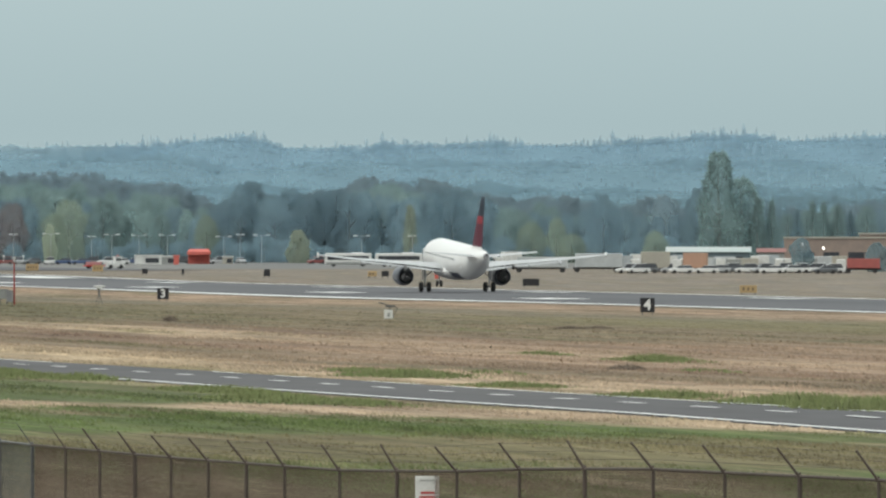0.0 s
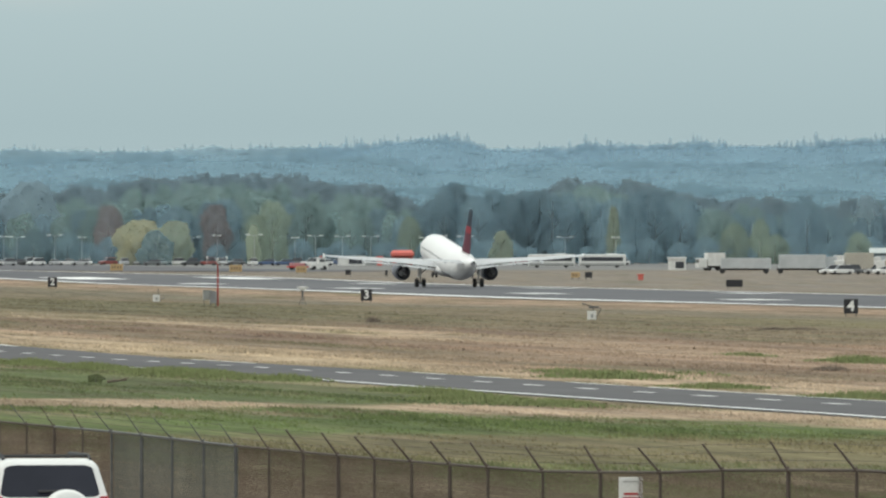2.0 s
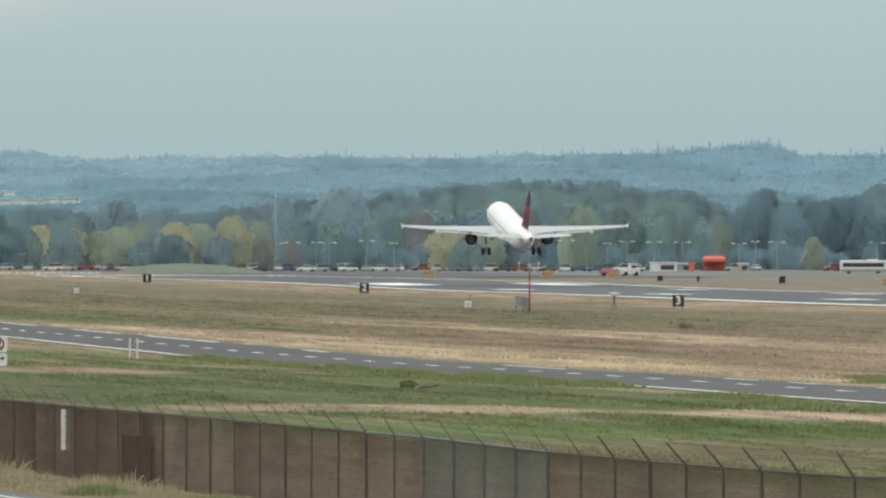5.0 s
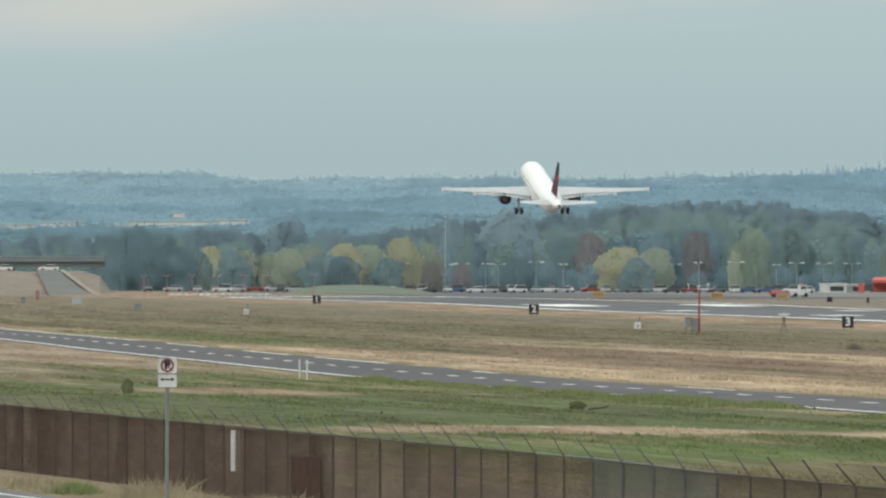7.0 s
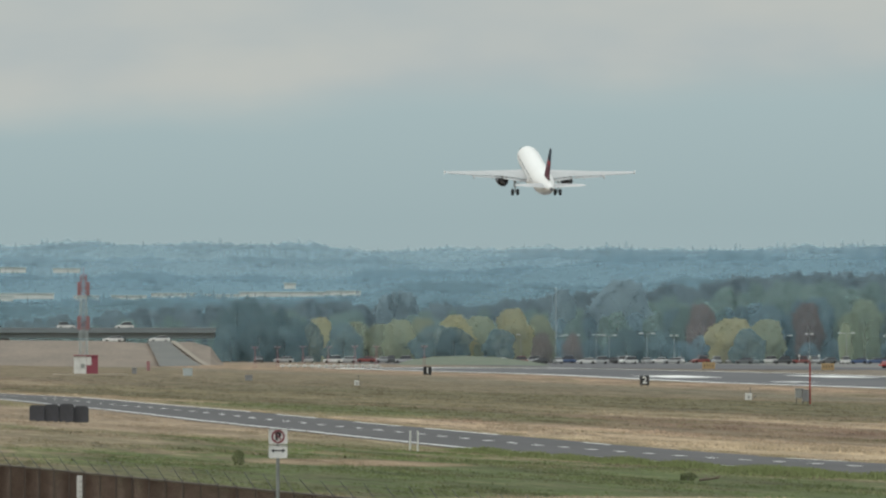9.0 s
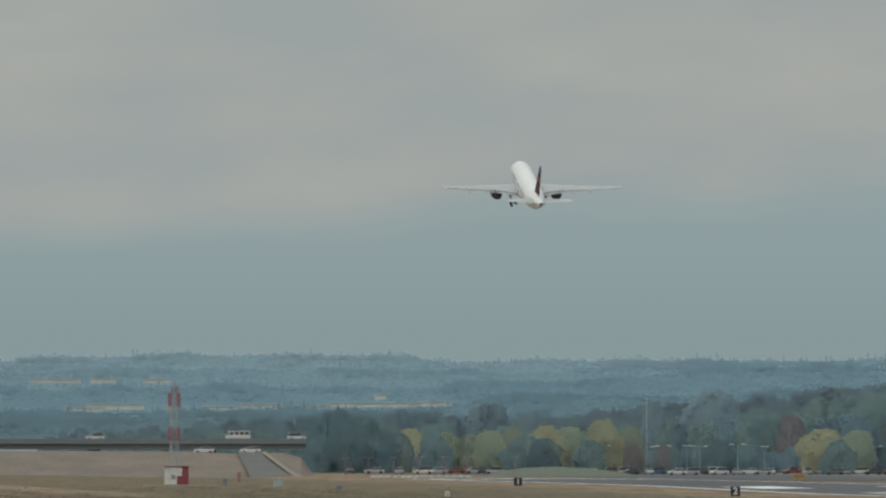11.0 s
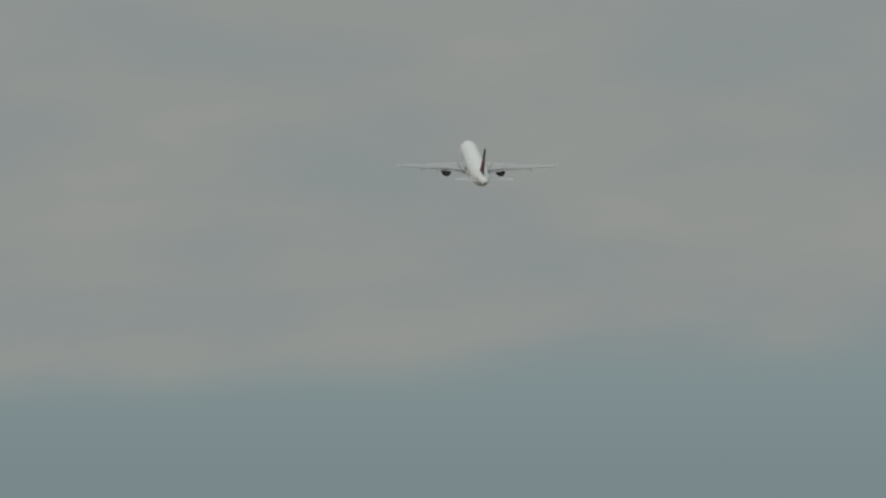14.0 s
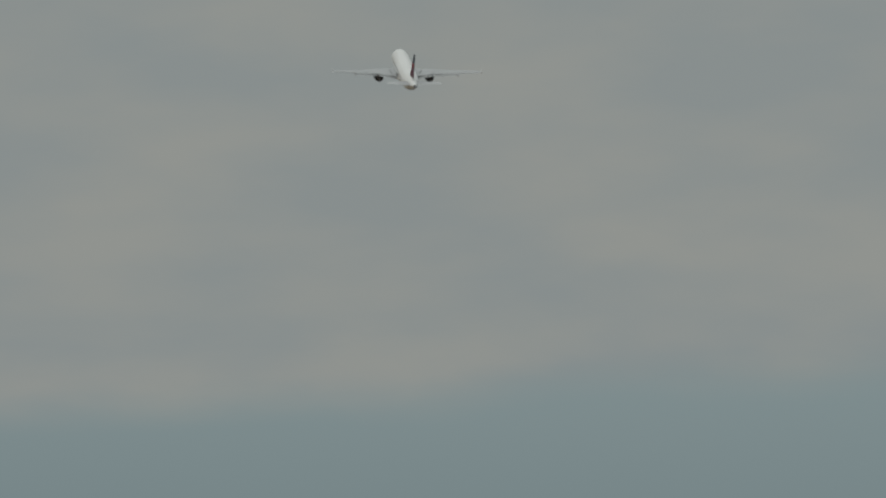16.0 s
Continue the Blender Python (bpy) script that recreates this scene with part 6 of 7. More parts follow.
def far_ridge(r, depth, foot, crest, tone, spires, seed, p0=-2600.0, p1=3200.0):
    """A wooded ridge: its slope, and conifers and broadleaf crowns along its crest and down its face."""
    rng = np.random.default_rng(seed)
    # haze is put into tone: the farther the ridge, the paler and bluer
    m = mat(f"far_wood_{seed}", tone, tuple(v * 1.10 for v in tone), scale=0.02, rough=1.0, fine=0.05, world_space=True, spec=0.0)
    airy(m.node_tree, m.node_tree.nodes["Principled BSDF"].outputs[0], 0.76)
    # the slope's colour is darkened to match the shade among the trees
    slope = mat(f"hazed_far_slope_{seed}", tuple(v * 0.60 for v in tone), tuple(v * 0.68 for v in tone), scale=0.06, stretch=(1, 0.2, 0.5), rough=1.0, fine=0.1, world_space=True, spec=0.0)
    ps = np.arange(p0, p1 + 1, 25.0)
    top = lambda p: rise(outline(crest, p), r) - 1.2
    low = rise(foot, r - depth)
    steps = [(0.0, 0.0), (0.35, 0.45), (0.7, 0.8), (1.0, 1.0)]
    vs = [[(*place(p, r - depth * (1 - u)), low + (top(p) - low) * k) for p in ps] for u, k in steps]
    vs.append([(*place(p, r + 15), low) for p in ps])
    n = len(ps)
    faces = [(i * n + j, i * n + j + 1, (i + 1) * n + j + 1, (i + 1) * n + j) for i in range(len(vs) - 1) for j in range(n - 1)]
    me = bpy.data.meshes.new("far_hills")
    me.from_pydata([v for row in vs for v in row], [], faces)
    me.normals_split_custom_set_from_vertices([(0.0, -0.15, 0.989)] * (n * len(vs)))
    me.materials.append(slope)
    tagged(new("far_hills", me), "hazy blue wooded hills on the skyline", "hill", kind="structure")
    V, F, N, k = [], [], [], 0
    for u, gap, tall in ((1.0, 9, 1.0), (0.98, 10, 0.95), (0.96, 11, 0.85), (0.94, 12, 0.7), (0.91, 13, 0.6), (0.84, 15, 0.9), (0.76, 17, 0.9), (0.66, 19, 0.9), (0.54, 21, 0.9), (0.42, 23, 0.9)):
        p = max(p0, -1700.0)
        while p < min(p1, 1900.0):
            uu = min(1.0, max(0.0, u + rng.uniform(-0.012, 0.012) * (1 if u > 0.9 else 6)))
            kk = float(np.interp(uu, [q[0] for q in steps], [q[1] for q in steps]))
            z = low + (top(p) - low) * kk - 0.9
            x, y = place(p, r - depth * (1 - uu))
            swell = 0.85 + 0.35 * math.sin(p * 0.021 + seed) * math.sin(p * 0.0083 + seed * 2)
            if rng.uniform() < spires:
                h = rng.uniform(3.0, 6.2) * tall * swell
                bv, bf, w = CONE_V * rng.uniform(0.8, 1.2, (len(CONE_V), 1)), CONE_F, h * rng.uniform(0.24, 0.4)
                v = bv * np.array((w, w, h)) + np.array((x, y, z))
            else:
                h = rng.uniform(1.8, 3.4) * tall * swell
                bv, bf, w = LOW_V * rng.uniform(0.8, 1.15, (len(LOW_V), 1)), LOW_F, h * rng.uniform(0.6, 1.3)
                v = bv * np.array((w, w, h * 0.7)) + np.array((x, y, z + h * 0.5))
            V.append(v)
            F.append(bf + k)
            N.append(bv * np.array((0.25, 0.25, 0.1)) + np.array((0, -0.1, 0.9)))
            k += len(v)
            p += gap * rng.uniform(0.5, 1.5)
    nn = np.concatenate(N)
    nn /= np.linalg.norm(nn, axis=1)[:, None]
    me = bpy.data.meshes.new("far_woods")
    me.from_pydata(np.concatenate(V).tolist(), [], np.concatenate(F).tolist())
    me.normals_split_custom_set_from_vertices(nn.tolist())
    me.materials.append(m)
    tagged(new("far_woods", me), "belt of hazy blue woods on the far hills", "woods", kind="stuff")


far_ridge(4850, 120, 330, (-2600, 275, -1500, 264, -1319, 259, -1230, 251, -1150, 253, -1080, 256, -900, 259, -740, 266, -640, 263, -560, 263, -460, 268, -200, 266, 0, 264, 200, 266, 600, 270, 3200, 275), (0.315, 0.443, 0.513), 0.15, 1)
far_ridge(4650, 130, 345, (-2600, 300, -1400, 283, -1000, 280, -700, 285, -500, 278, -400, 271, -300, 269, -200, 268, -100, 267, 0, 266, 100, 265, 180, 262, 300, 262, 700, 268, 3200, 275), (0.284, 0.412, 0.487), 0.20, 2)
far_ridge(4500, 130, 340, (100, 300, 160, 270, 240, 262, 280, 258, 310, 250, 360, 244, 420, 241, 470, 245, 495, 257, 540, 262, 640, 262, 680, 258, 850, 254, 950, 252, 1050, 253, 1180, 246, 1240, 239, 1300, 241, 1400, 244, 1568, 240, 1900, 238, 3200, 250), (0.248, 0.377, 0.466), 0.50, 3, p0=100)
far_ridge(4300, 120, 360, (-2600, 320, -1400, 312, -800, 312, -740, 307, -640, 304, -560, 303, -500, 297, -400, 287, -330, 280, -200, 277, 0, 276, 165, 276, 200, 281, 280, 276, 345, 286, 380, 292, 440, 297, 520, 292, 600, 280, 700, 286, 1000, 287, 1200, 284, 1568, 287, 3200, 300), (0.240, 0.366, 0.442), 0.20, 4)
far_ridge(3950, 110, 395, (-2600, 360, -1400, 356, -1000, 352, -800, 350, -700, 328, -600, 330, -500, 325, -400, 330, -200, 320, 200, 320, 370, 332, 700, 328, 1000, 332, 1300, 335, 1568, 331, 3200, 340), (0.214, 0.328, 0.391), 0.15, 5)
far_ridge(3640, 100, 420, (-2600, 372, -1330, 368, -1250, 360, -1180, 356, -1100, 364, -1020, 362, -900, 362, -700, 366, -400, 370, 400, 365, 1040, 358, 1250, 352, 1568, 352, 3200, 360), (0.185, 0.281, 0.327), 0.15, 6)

# ---- beyond the runway: apron, parked vehicles, lamps and buildings ----
def bank_and_bridge():
    """A grassy bank with a ramp, and a road bridge behind it."""
    bank_mat = mat("dry_bank_grass", (0.222, 0.182, 0.150), (0.180, 0.150, 0.126), scale=0.12, rough=0.95, fine=0.25, world_space=True)
    bm = bmesh.new()
    secs = []
    for b, h in ((20, 5.8), (45, 5.8), (62, 5.7), (73, 5.5), (76.5, 5.0), (80, 5.3), (81.5, 4.2), (82.6, 0.1)):
        pts = []
        for r, k in ((2660, 0.0), (2676, 0.55), (2690, 1.0), (2720, 1.0), (2745, 0.0)):
            x, y = polar(b, r)
            pts.append((x, y, -1.9 + h * k))
        secs.append(pts)
    loft(bm, secs, close=False, caps=False)
    tagged(link("grass_bank", bm, bank_mat), "bank of dry brown grass under the road bridge", "bank", kind="structure")
    bm = bmesh.new()
    secs = []
    for b0, b1, r, z in ((77.5, 80.9, 2652, -1.7), (77.3, 80.1, 2662, -0.5), (77.0, 79.3, 2673, 1.0), (76.5, 78.2, 2689, 3.6)):
        secs.append([(*polar(b0 + (b1 - b0) * k / 6, r), z) for k in range(7)])
    loft(bm, secs, close=False, caps=False)
    tagged(link("ramp", bm, mat("worn_grey_ramp", (0.128, 0.132, 0.128), (0.15, 0.148, 0.14), scale=0.15, rough=0.95, fine=0.2, world_space=True)), "grey ramp running down the bank", "ramp", kind="structure")
    bm = bmesh.new()
    loft(bm, [[(*polar(b + 0.42 * k, r), z) for k in (0.0, 0.5, 1.0)] for b, r, z in ((81.2, 2651, -1.68), (80.4, 2661.5, -0.46), (79.6, 2672.5, 1.04), (78.3, 2688.5, 3.64))], close=False, caps=False)
    tagged(link("path", bm, mat("pale_gravel_path", (0.27, 0.24, 0.20), (0.24, 0.21, 0.175), scale=0.2, rough=0.95, fine=0.2, world_space=True)), "pale gravel path beside the ramp", "path", kind="structure")
    bm = bmesh.new()
    secs = []
    for b, h in ((95.6, 0.1), (97, 1.5), (99, 2.3), (101.5, 2.5), (104, 2.2), (106.5, 1.4), (109, 0.1)):
        secs.append([(*polar(b, r), -2.1 + h * k) for r, k in ((2690, 0.0), (2700, 0.6), (2712, 1.0), (2725, 1.0), (2745, 0.0))])
    loft(bm, secs, close=False, caps=False)
    tagged(link("grass_mound", bm, mat("green_mound_grass", (0.155, 0.185, 0.150), (0.185, 0.200, 0.165), scale=0.3, rough=0.95, fine=0.2, world_space=True, spec=0.0), smooth=True), "low grey-green grassy mound before the car park", "mound", kind="structure")
    # bridge: deck, parapets and piers
    x0, y0 = polar(20, 3050)
    x1, y1 = polar(83.5, 3010)
    d = Vector((x1 - x0, y1 - y0, 0))
    ob = empty("road_bridge", pose(x0, y0, -1.8, 0, 0, math.degrees(math.atan2(d.y, d.x))))
    L = d.length
    # deck and girder are lightened towards blue, haze put into both colours
    deck = mat("hazed_bridge_concrete", (0.195, 0.228, 0.245), (0.175, 0.205, 0.222), scale=0.3, rough=0.9)
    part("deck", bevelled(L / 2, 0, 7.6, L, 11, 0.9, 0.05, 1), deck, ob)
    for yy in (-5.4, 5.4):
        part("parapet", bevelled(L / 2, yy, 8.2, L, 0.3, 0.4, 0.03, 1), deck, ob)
    part("girder", bevelled(L / 2, 0, 6.5, L, 8, 1.4, 0.05, 1), mat("hazed_girder", (0.27, 0.325, 0.35), (0.24, 0.29, 0.315), scale=0.4, rough=0.8), ob)
    n = int(L / 26)
    for i in range(n + 1):
        part("pier", bevelled(i * L / n, 0, 2.9, 1.8, 7, 6.0, 0.1, 1), deck, ob)
    tagged(ob, "long low concrete road bridge beyond the bank", "bridge")
    return ob


bank_and_bridge()
CAR_COLOURS = {"white": (0.70, 0.70, 0.69), "silver": (0.42, 0.43, 0.44), "dark grey": (0.13, 0.14, 0.15), "red": (0.25, 0.06, 0.055), "blue": (0.06, 0.10, 0.2), "black": (0.07, 0.075, 0.08)}


def parked_car_model(colour, tall):
    c = CAR_COLOURS[colour]
    paint = mat("parked_" + colour.replace(" ", "_"), c, tuple(v * 0.9 for v in c), scale=0.8, rough=0.3)
    ob = empty("parked_car", pose(0, 0, 0))
    h = 1.75 if tall else 1.45
    bm = bmesh.new()
    loft(bm, [rounded(0.88 * k, z0, z1, 0.12, y, 3) for y, k, z0, z1 in ((-2.2, 0.9, 0.35, 0.85), (-1.9, 1, 0.25, 0.95), (1.2, 1, 0.25, 0.95), (2.0, 0.95, 0.28, 0.8), (2.2, 0.85, 0.4, 0.68))])
    part("body", bm, paint, ob)
    bm = bmesh.new()
    loft(bm, [[(-0.8, -1.9, 0.93), (0.8, -1.9, 0.93), (0.8, 1.0, 0.93), (-0.8, 1.0, 0.93)], [(-0.68, -1.6, h - 0.06), (0.68, -1.6, h - 0.06), (0.68, 0.3, h - 0.06), (-0.68, 0.3, h - 0.06)]])
    part("glasshouse", bm, glass_dark, ob)
    part("roof", bevelled(0, -0.65, h - 0.03, 1.4, 1.95, 0.08, 0.03, 1), paint, ob)
    for sx in (-0.78, 0.78):
        for yy in (-1.35, 1.35):
            bm = bmesh.new()
            tube(bm, (-0.1, 0, 0), (0.1, 0, 0), 0.32, 0.32, 14)
            part("wheel", bm, tyre, ob, m=pose(sx, yy, 0.32))
    return ob


def parked_cars():
    rng = random.Random(12)
    models = {}
    spots = []
    p = -760
    while p < 230:
        spots.append(((p + 2869) / 22.5, rng.uniform(2900, 2985)))
        p += rng.uniform(13, 36)
    for p0, p1, r0, r1 in ((-950, -760, 2800, 2880), (210, 430, 2960, 3020), (560, 760, 2960, 3020)):
        p = p0
        while p < p1:
            spots.append(((p + 2869) / 22.5, rng.uniform(r0, r1)))
            p += rng.uniform(20, 45)
    for b, r in spots:
        colour, tall = rng.choice(["white", "white", "white", "silver", "silver", "silver", "dark grey", "dark grey", "red", "blue", "black"]), rng.random() < 0.5
        x, y = polar(b, r)
        m = pose(x, y, ground_z(x, y) + 0.03, 0, 0, rng.choice([0, 90, 90, 75, 110, 180]) + rng.uniform(-6, 6))
        key = (colour, tall)
        if key not in models:
            models[key] = parked_car_model(colour, tall)
            models[key].matrix_basis = m
            tagged(models[key], f"{colour} {'utility car' if tall else 'saloon car'} in the car park beyond the runway", "car", group="cars in the far car park")
        else:
            copy_thing(models[key], m)



parked_cars()


def small_bus():
    """A small white bus: body, dark window band with pillars, roof, wheels."""
    white = mat("bus_white", (0.68, 0.68, 0.67), (0.62, 0.62, 0.61), scale=0.8, rough=0.35)
    ob = tagged(empty("small_bus", pose(0, 0, 0)), "small white bus driving over the bridge", "bus")
    bm = bmesh.new()
    loft(bm, [rounded(1.0 * k, z0, z1, 0.12, y, 3) for y, k, z0, z1 in ((-2.95, 0.93, 0.4, 1.2), (-2.85, 1, 0.32, 1.25), (2.5, 1, 0.32, 1.25), (2.95, 0.92, 0.4, 1.1))])
    part("body", bm, white, ob)
    bm = bmesh.new()
    loft(bm, [[(-0.93, -2.85, 1.2), (0.93, -2.85, 1.2), (0.93, 2.6, 1.2), (-0.93, 2.6, 1.2)], [(-0.88, -2.8, 1.95), (0.88, -2.8, 1.95), (0.88, 2.3, 1.95), (-0.88, 2.3, 1.95)]])
    part("glasshouse", bm, glass_dark, ob)
    part("roof", bevelled(0, -0.25, 2.05, 1.84, 5.2, 0.26, 0.08, 2), white, ob)
    for yy in (-2.75, -1.5, -0.3, 0.9, 2.1):
        for sx in (-0.925, 0.925):
            part("pillar", bevelled(sx, yy, 1.58, 0.05, 0.22, 0.8, 0.01, 1), white, ob)
    for sx in (-0.85, 0.85):
        for yy in (-1.9, 1.9):
            bm = bmesh.new()
            tube(bm, (-0.12, 0, 0), (0.12, 0, 0), 0.38, 0.38, 14)
            part("wheel", bm, tyre, ob, m=pose(sx, yy, 0.38))
    return ob


bridge_bus = small_bus()


def bank_cars():
    """Two white cars standing on the bank, and two driving over the bridge."""
    for b in (73.82, 77.47):
        ob = parked_car_model("white", False)
        ob.matrix_basis = pose(*polar(b, 2706), 3.25, 0, 0, 90)
        tagged(ob, "white car parked on top of the bank", "car", group="cars on the bank")
    movers = []
    for turn in (90, -90):
        ob = parked_car_model("white", True)
        ob.name = "passing_car"
        tagged(ob, "white car driving over the bridge", "car", group="cars on the bridge")
        movers.append(ob)
    return movers


bridge_cars = bank_cars()
apron = tagged(link("apron", strip("apron", 305, 760, 2480, 3080, 0.03, apron_mat, step=60, cols=[305, 340, 400, 500, 600, 760]), apron_mat), "grey concrete apron and car park", "apron", kind="structure")


def car_park_lamp():
    ob = empty("car_park_lamp", pose(0, 0, 0))
    bm = bmesh.new()
    tube(bm, (0, 0, -0.1), (0, 0, 6.9), 0.075, 0.05, 8)
    part("pole", bm, mat("grey_lamp_pole", (0.34, 0.36, 0.37), (0.30, 0.32, 0.33), scale=2, rough=0.6), ob)
    for s in (-1, 1):
        bm = bmesh.new()
        tube(bm, (0, 0, 6.8), (s * 1.2, 0, 7.05), 0.05, 0.04, 6)
        arm = part("arm", bm, mat("grey_lamp_pole", (0.34, 0.36, 0.37)), ob)
        part("lamp_head", bevelled(s * 1.6, 0, 7.05, 0.95, 0.5, 0.20, 0.05, 1), sign_white, arm)
    return tagged(ob, "pale double-armed car park lamp on a tall pole", "street lamp", group="car park lamps")


def place_lamps():
    model = None
    rng = random.Random(8)
    for p in (-486, -425, -395, -353, -263, -215, -123, 24, 90, 162, 198, 246, 296, 396, 425, 463, 520, -550, -60, -20, -640, -330, 640, 730):
        x, y = polar((p + 2869) / 22.5, rng.uniform(2990, 3060))
        m = pose(x, y, ground_z(x, y), 0, 0, rng.choice([0, 20, -25, 60])) @ Matrix.Diagonal((1, 1, rng.uniform(0.94, 1.06), 1))
        if model is None:
            model = car_park_lamp()
            model.matrix_basis = m
        else:
            copy_thing(model, m)
    x, y = polar((-424 + 2869) / 22.5, 3100)
    ob = stand("flag_mast", x, y)
    bm = bmesh.new()
    tube(bm, (0, 0, -0.1), (0, 0, 18.0), 0.12, 0.07, 8)
    part("pole", bm, hazed_white, ob)
    part("cap", bevelled(0, 0, 18.1, 0.3, 0.3, 0.3, 0.1, 1), pale_white, ob)
    tagged(ob, "tall thin pale mast among the trees", "mast")


place_lamps()


def box_building(name, b, r, w, d, h, wall, roof, label, openings=(), z=None, turn=0, pitch=0.0):
    """A low building: walls, roof slab or low gable, and its openings on the side towards the airfield."""
    x, y = polar(b, r)
    ob = empty(name, pose(x, y, ground_z(x, y) if z is None else z, 0, 0, -b * 0.0573 + turn))
    part("wall", bevelled(0, 0, h / 2 - 0.2, w, d, h + 0.4, 0.03, 1), wall, ob)
    if pitch:
        bm = bmesh.new()
        loft(bm, [[(sx * (w / 2 + 0.4), -d / 2 - 0.5, h + 0.02), (sx * (w / 2 + 0.4), d / 2 + 0.5, h + 0.02), (sx * (w / 2 + 0.4), 0, h + pitch)] for sx in (-1, 1)])
        part("roof", bm, roof, ob)
    else:
        part("roof", bevelled(0, 0, h + 0.2, w + 0.5, d + 0.5, 0.36, 0.05, 1), roof, ob)
    for ox, oz, ow, oh, om, nm in openings:
        part(nm, bevelled(ox, -d / 2 - 0.02, oz, ow, 0.12, oh, 0.02, 1), om, ob)
    return tagged(ob, label, "building")


cream = mat("cream_cladding", (0.40, 0.375, 0.32), (0.35, 0.33, 0.285), scale=0.3, rough=0.7)
blue_grey = mat("blue_grey_cladding", (0.14, 0.19, 0.215), (0.12, 0.165, 0.19), scale=0.3, rough=0.7)
tan_brick = mat("tan_brick_wall", (0.30, 0.23, 0.195), (0.25, 0.20, 0.175), scale=0.6, rough=0.9)
pale_roof = mat("pale_metal_roof", (0.42, 0.44, 0.43), (0.36, 0.43, 0.42), scale=0.1, rough=0.5)
lamp_glow = mat("lit_lamp", (0.9, 0.9, 0.85), rough=0.3, emit=(1.0, 0.97, 0.9, 3.0))
bd = lambda p: (p + 2869) / 22.5

box_building("hangar", bd(1254), 2420, 15.5, 14, 3.5, blue_grey, pale_roof, "low hangar with pale metal roof and dark blue wall", [(-5, 1.3, 3.0, 2.6, glass_dark, "door"), (0, 1.3, 3.0, 2.6, box_grey, "door"), (5, 1.3, 3.0, 2.6, glass_dark, "door")], pitch=1.0)
box_building("terminal_block", bd(1480), 2560, 21, 12, 6.0, tan_brick, cream, "tan brick building with pale flat roof and lamps", [(-6, 2.6, 3.2, 1.4, glass_dark, "window"), (-1, 2.6, 3.2, 1.4, glass_dark, "window"), (4, 2.6, 3.2, 1.4, glass_dark, "window"), (-2.6, 4.1, 0.4, 0.4, lamp_glow, "wall_lamp"), (-6.7, 4.9, 0.35, 0.35, lamp_glow, "wall_lamp")])
box_building("terminal_tower", bd(1560), 2580, 9, 9, 6.8, tan_brick, cream, "square tan brick block with a pale roof edge", [(0, 5, 5, 1.2, glass_dark, "window")])
box_building("shed", bd(1365), 2450, 5, 6, 3.4, box_grey, mat("dull_red_roof", (0.28, 0.13, 0.12), (0.24, 0.12, 0.11), scale=0.6, rough=0.8), "red-roofed shed behind parked vehicles", [(0, 1.2, 2.4, 2.2, box_grey, "door")], pitch=0.8)


def truck_box(p, r, length, h, colour, label, cab=True, turn=90, name="box_truck"):
    x, y = polar(bd(p), r)
    ob = empty(name, pose(x, y, ground_z(x, y), 0, 0, turn - bd(p) * 0.0573))
    part("cargo_box", bevelled(0, 0, 0.9 + h / 2, 2.4, length, h, 0.06, 1), colour, ob)
    part("chassis", bevelled(0, 0.4, 0.75, 1.2, length + (1.6 if cab else 0), 0.3, 0.03, 1), trim_black, ob)
    if cab:
        part("cab", bevelled(0, length / 2 + 1.0, 1.5, 2.2, 1.7, 1.9, 0.15, 2), pale_white, ob)
        part("windscreen", bevelled(0, length / 2 + 1.78, 1.9, 1.9, 0.16, 0.7, 0.05, 1), glass_dark, ob)
    for sx in (-1, 1):
        for yy in (-length / 2 + 0.9, length / 2 - 0.3):
            bm = bmesh.new()
            tube(bm, (-0.14, 0, 0), (0.14, 0, 0), 0.46, 0.46, 14)
            part("wheel", bm, tyre, ob, m=pose(sx * 1.0, yy, 0.46))
    return tagged(ob, label, "truck", group="trucks on the far apron")


peach = mat("faded_orange_panel", (0.46, 0.27, 0.19), (0.40, 0.25, 0.18), scale=0.5, rough=0.7)
silver_box = mat("silver_trailer", (0.50, 0.52, 0.53), (0.42, 0.44, 0.45), scale=0.5, rough=0.4, metal=0.3)
truck_box(1231, 2230, 4.2, 2.7, peach, "box truck with a faded orange cargo box", turn=84)
truck_box(1160, 2250, 5.0, 2.9, cream, "box truck with a cream cargo box", turn=96)
truck_box(960, 2280, 9.0, 1.9, silver_box, "long low silver trailer parked on the apron", False, 92, "trailer")
truck_box(1060, 2290, 8.5, 2.5, silver_box, "long silver trailer parked on the apron", False, 88, "trailer")
truck_box(1528, 2230, 5.8, 1.7, mat("faded_red_panel", (0.38, 0.10, 0.09), (0.32, 0.09, 0.08), scale=0.8, rough=0.6), "red truck with a white cab", True, 90)
truck_box(905, 2480, 3.6, 2.6, pale_white, "white box truck parked on the apron", True, 110)


def apron_jumble():
    """Vans and box trucks standing close together before the hangar."""
    rng = random.Random(33)
    boxes = {"white": pale_white, "silver": silver_box, "cream": cream, "pale grey": mat("pale_grey_panel", (0.40, 0.43, 0.45), (0.34, 0.37, 0.39), scale=0.6, rough=0.6), "dark grey": box_grey}
    p = 1104.0
    while p < 1500:
        colour = rng.choice(["white", "white", "silver", "cream", "pale grey", "white", "dark grey"])
        truck_box(p, rng.uniform(2270, 2390), rng.uniform(2.6, 4.6), rng.uniform(1.2, 2.3), boxes[colour], f"{colour} box van standing among others on the apron", rng.random() < 0.7, rng.choice([60, 90, 100, 125, 80, 20]), "box_van")
        p += rng.uniform(14, 30)


apron_jumble()


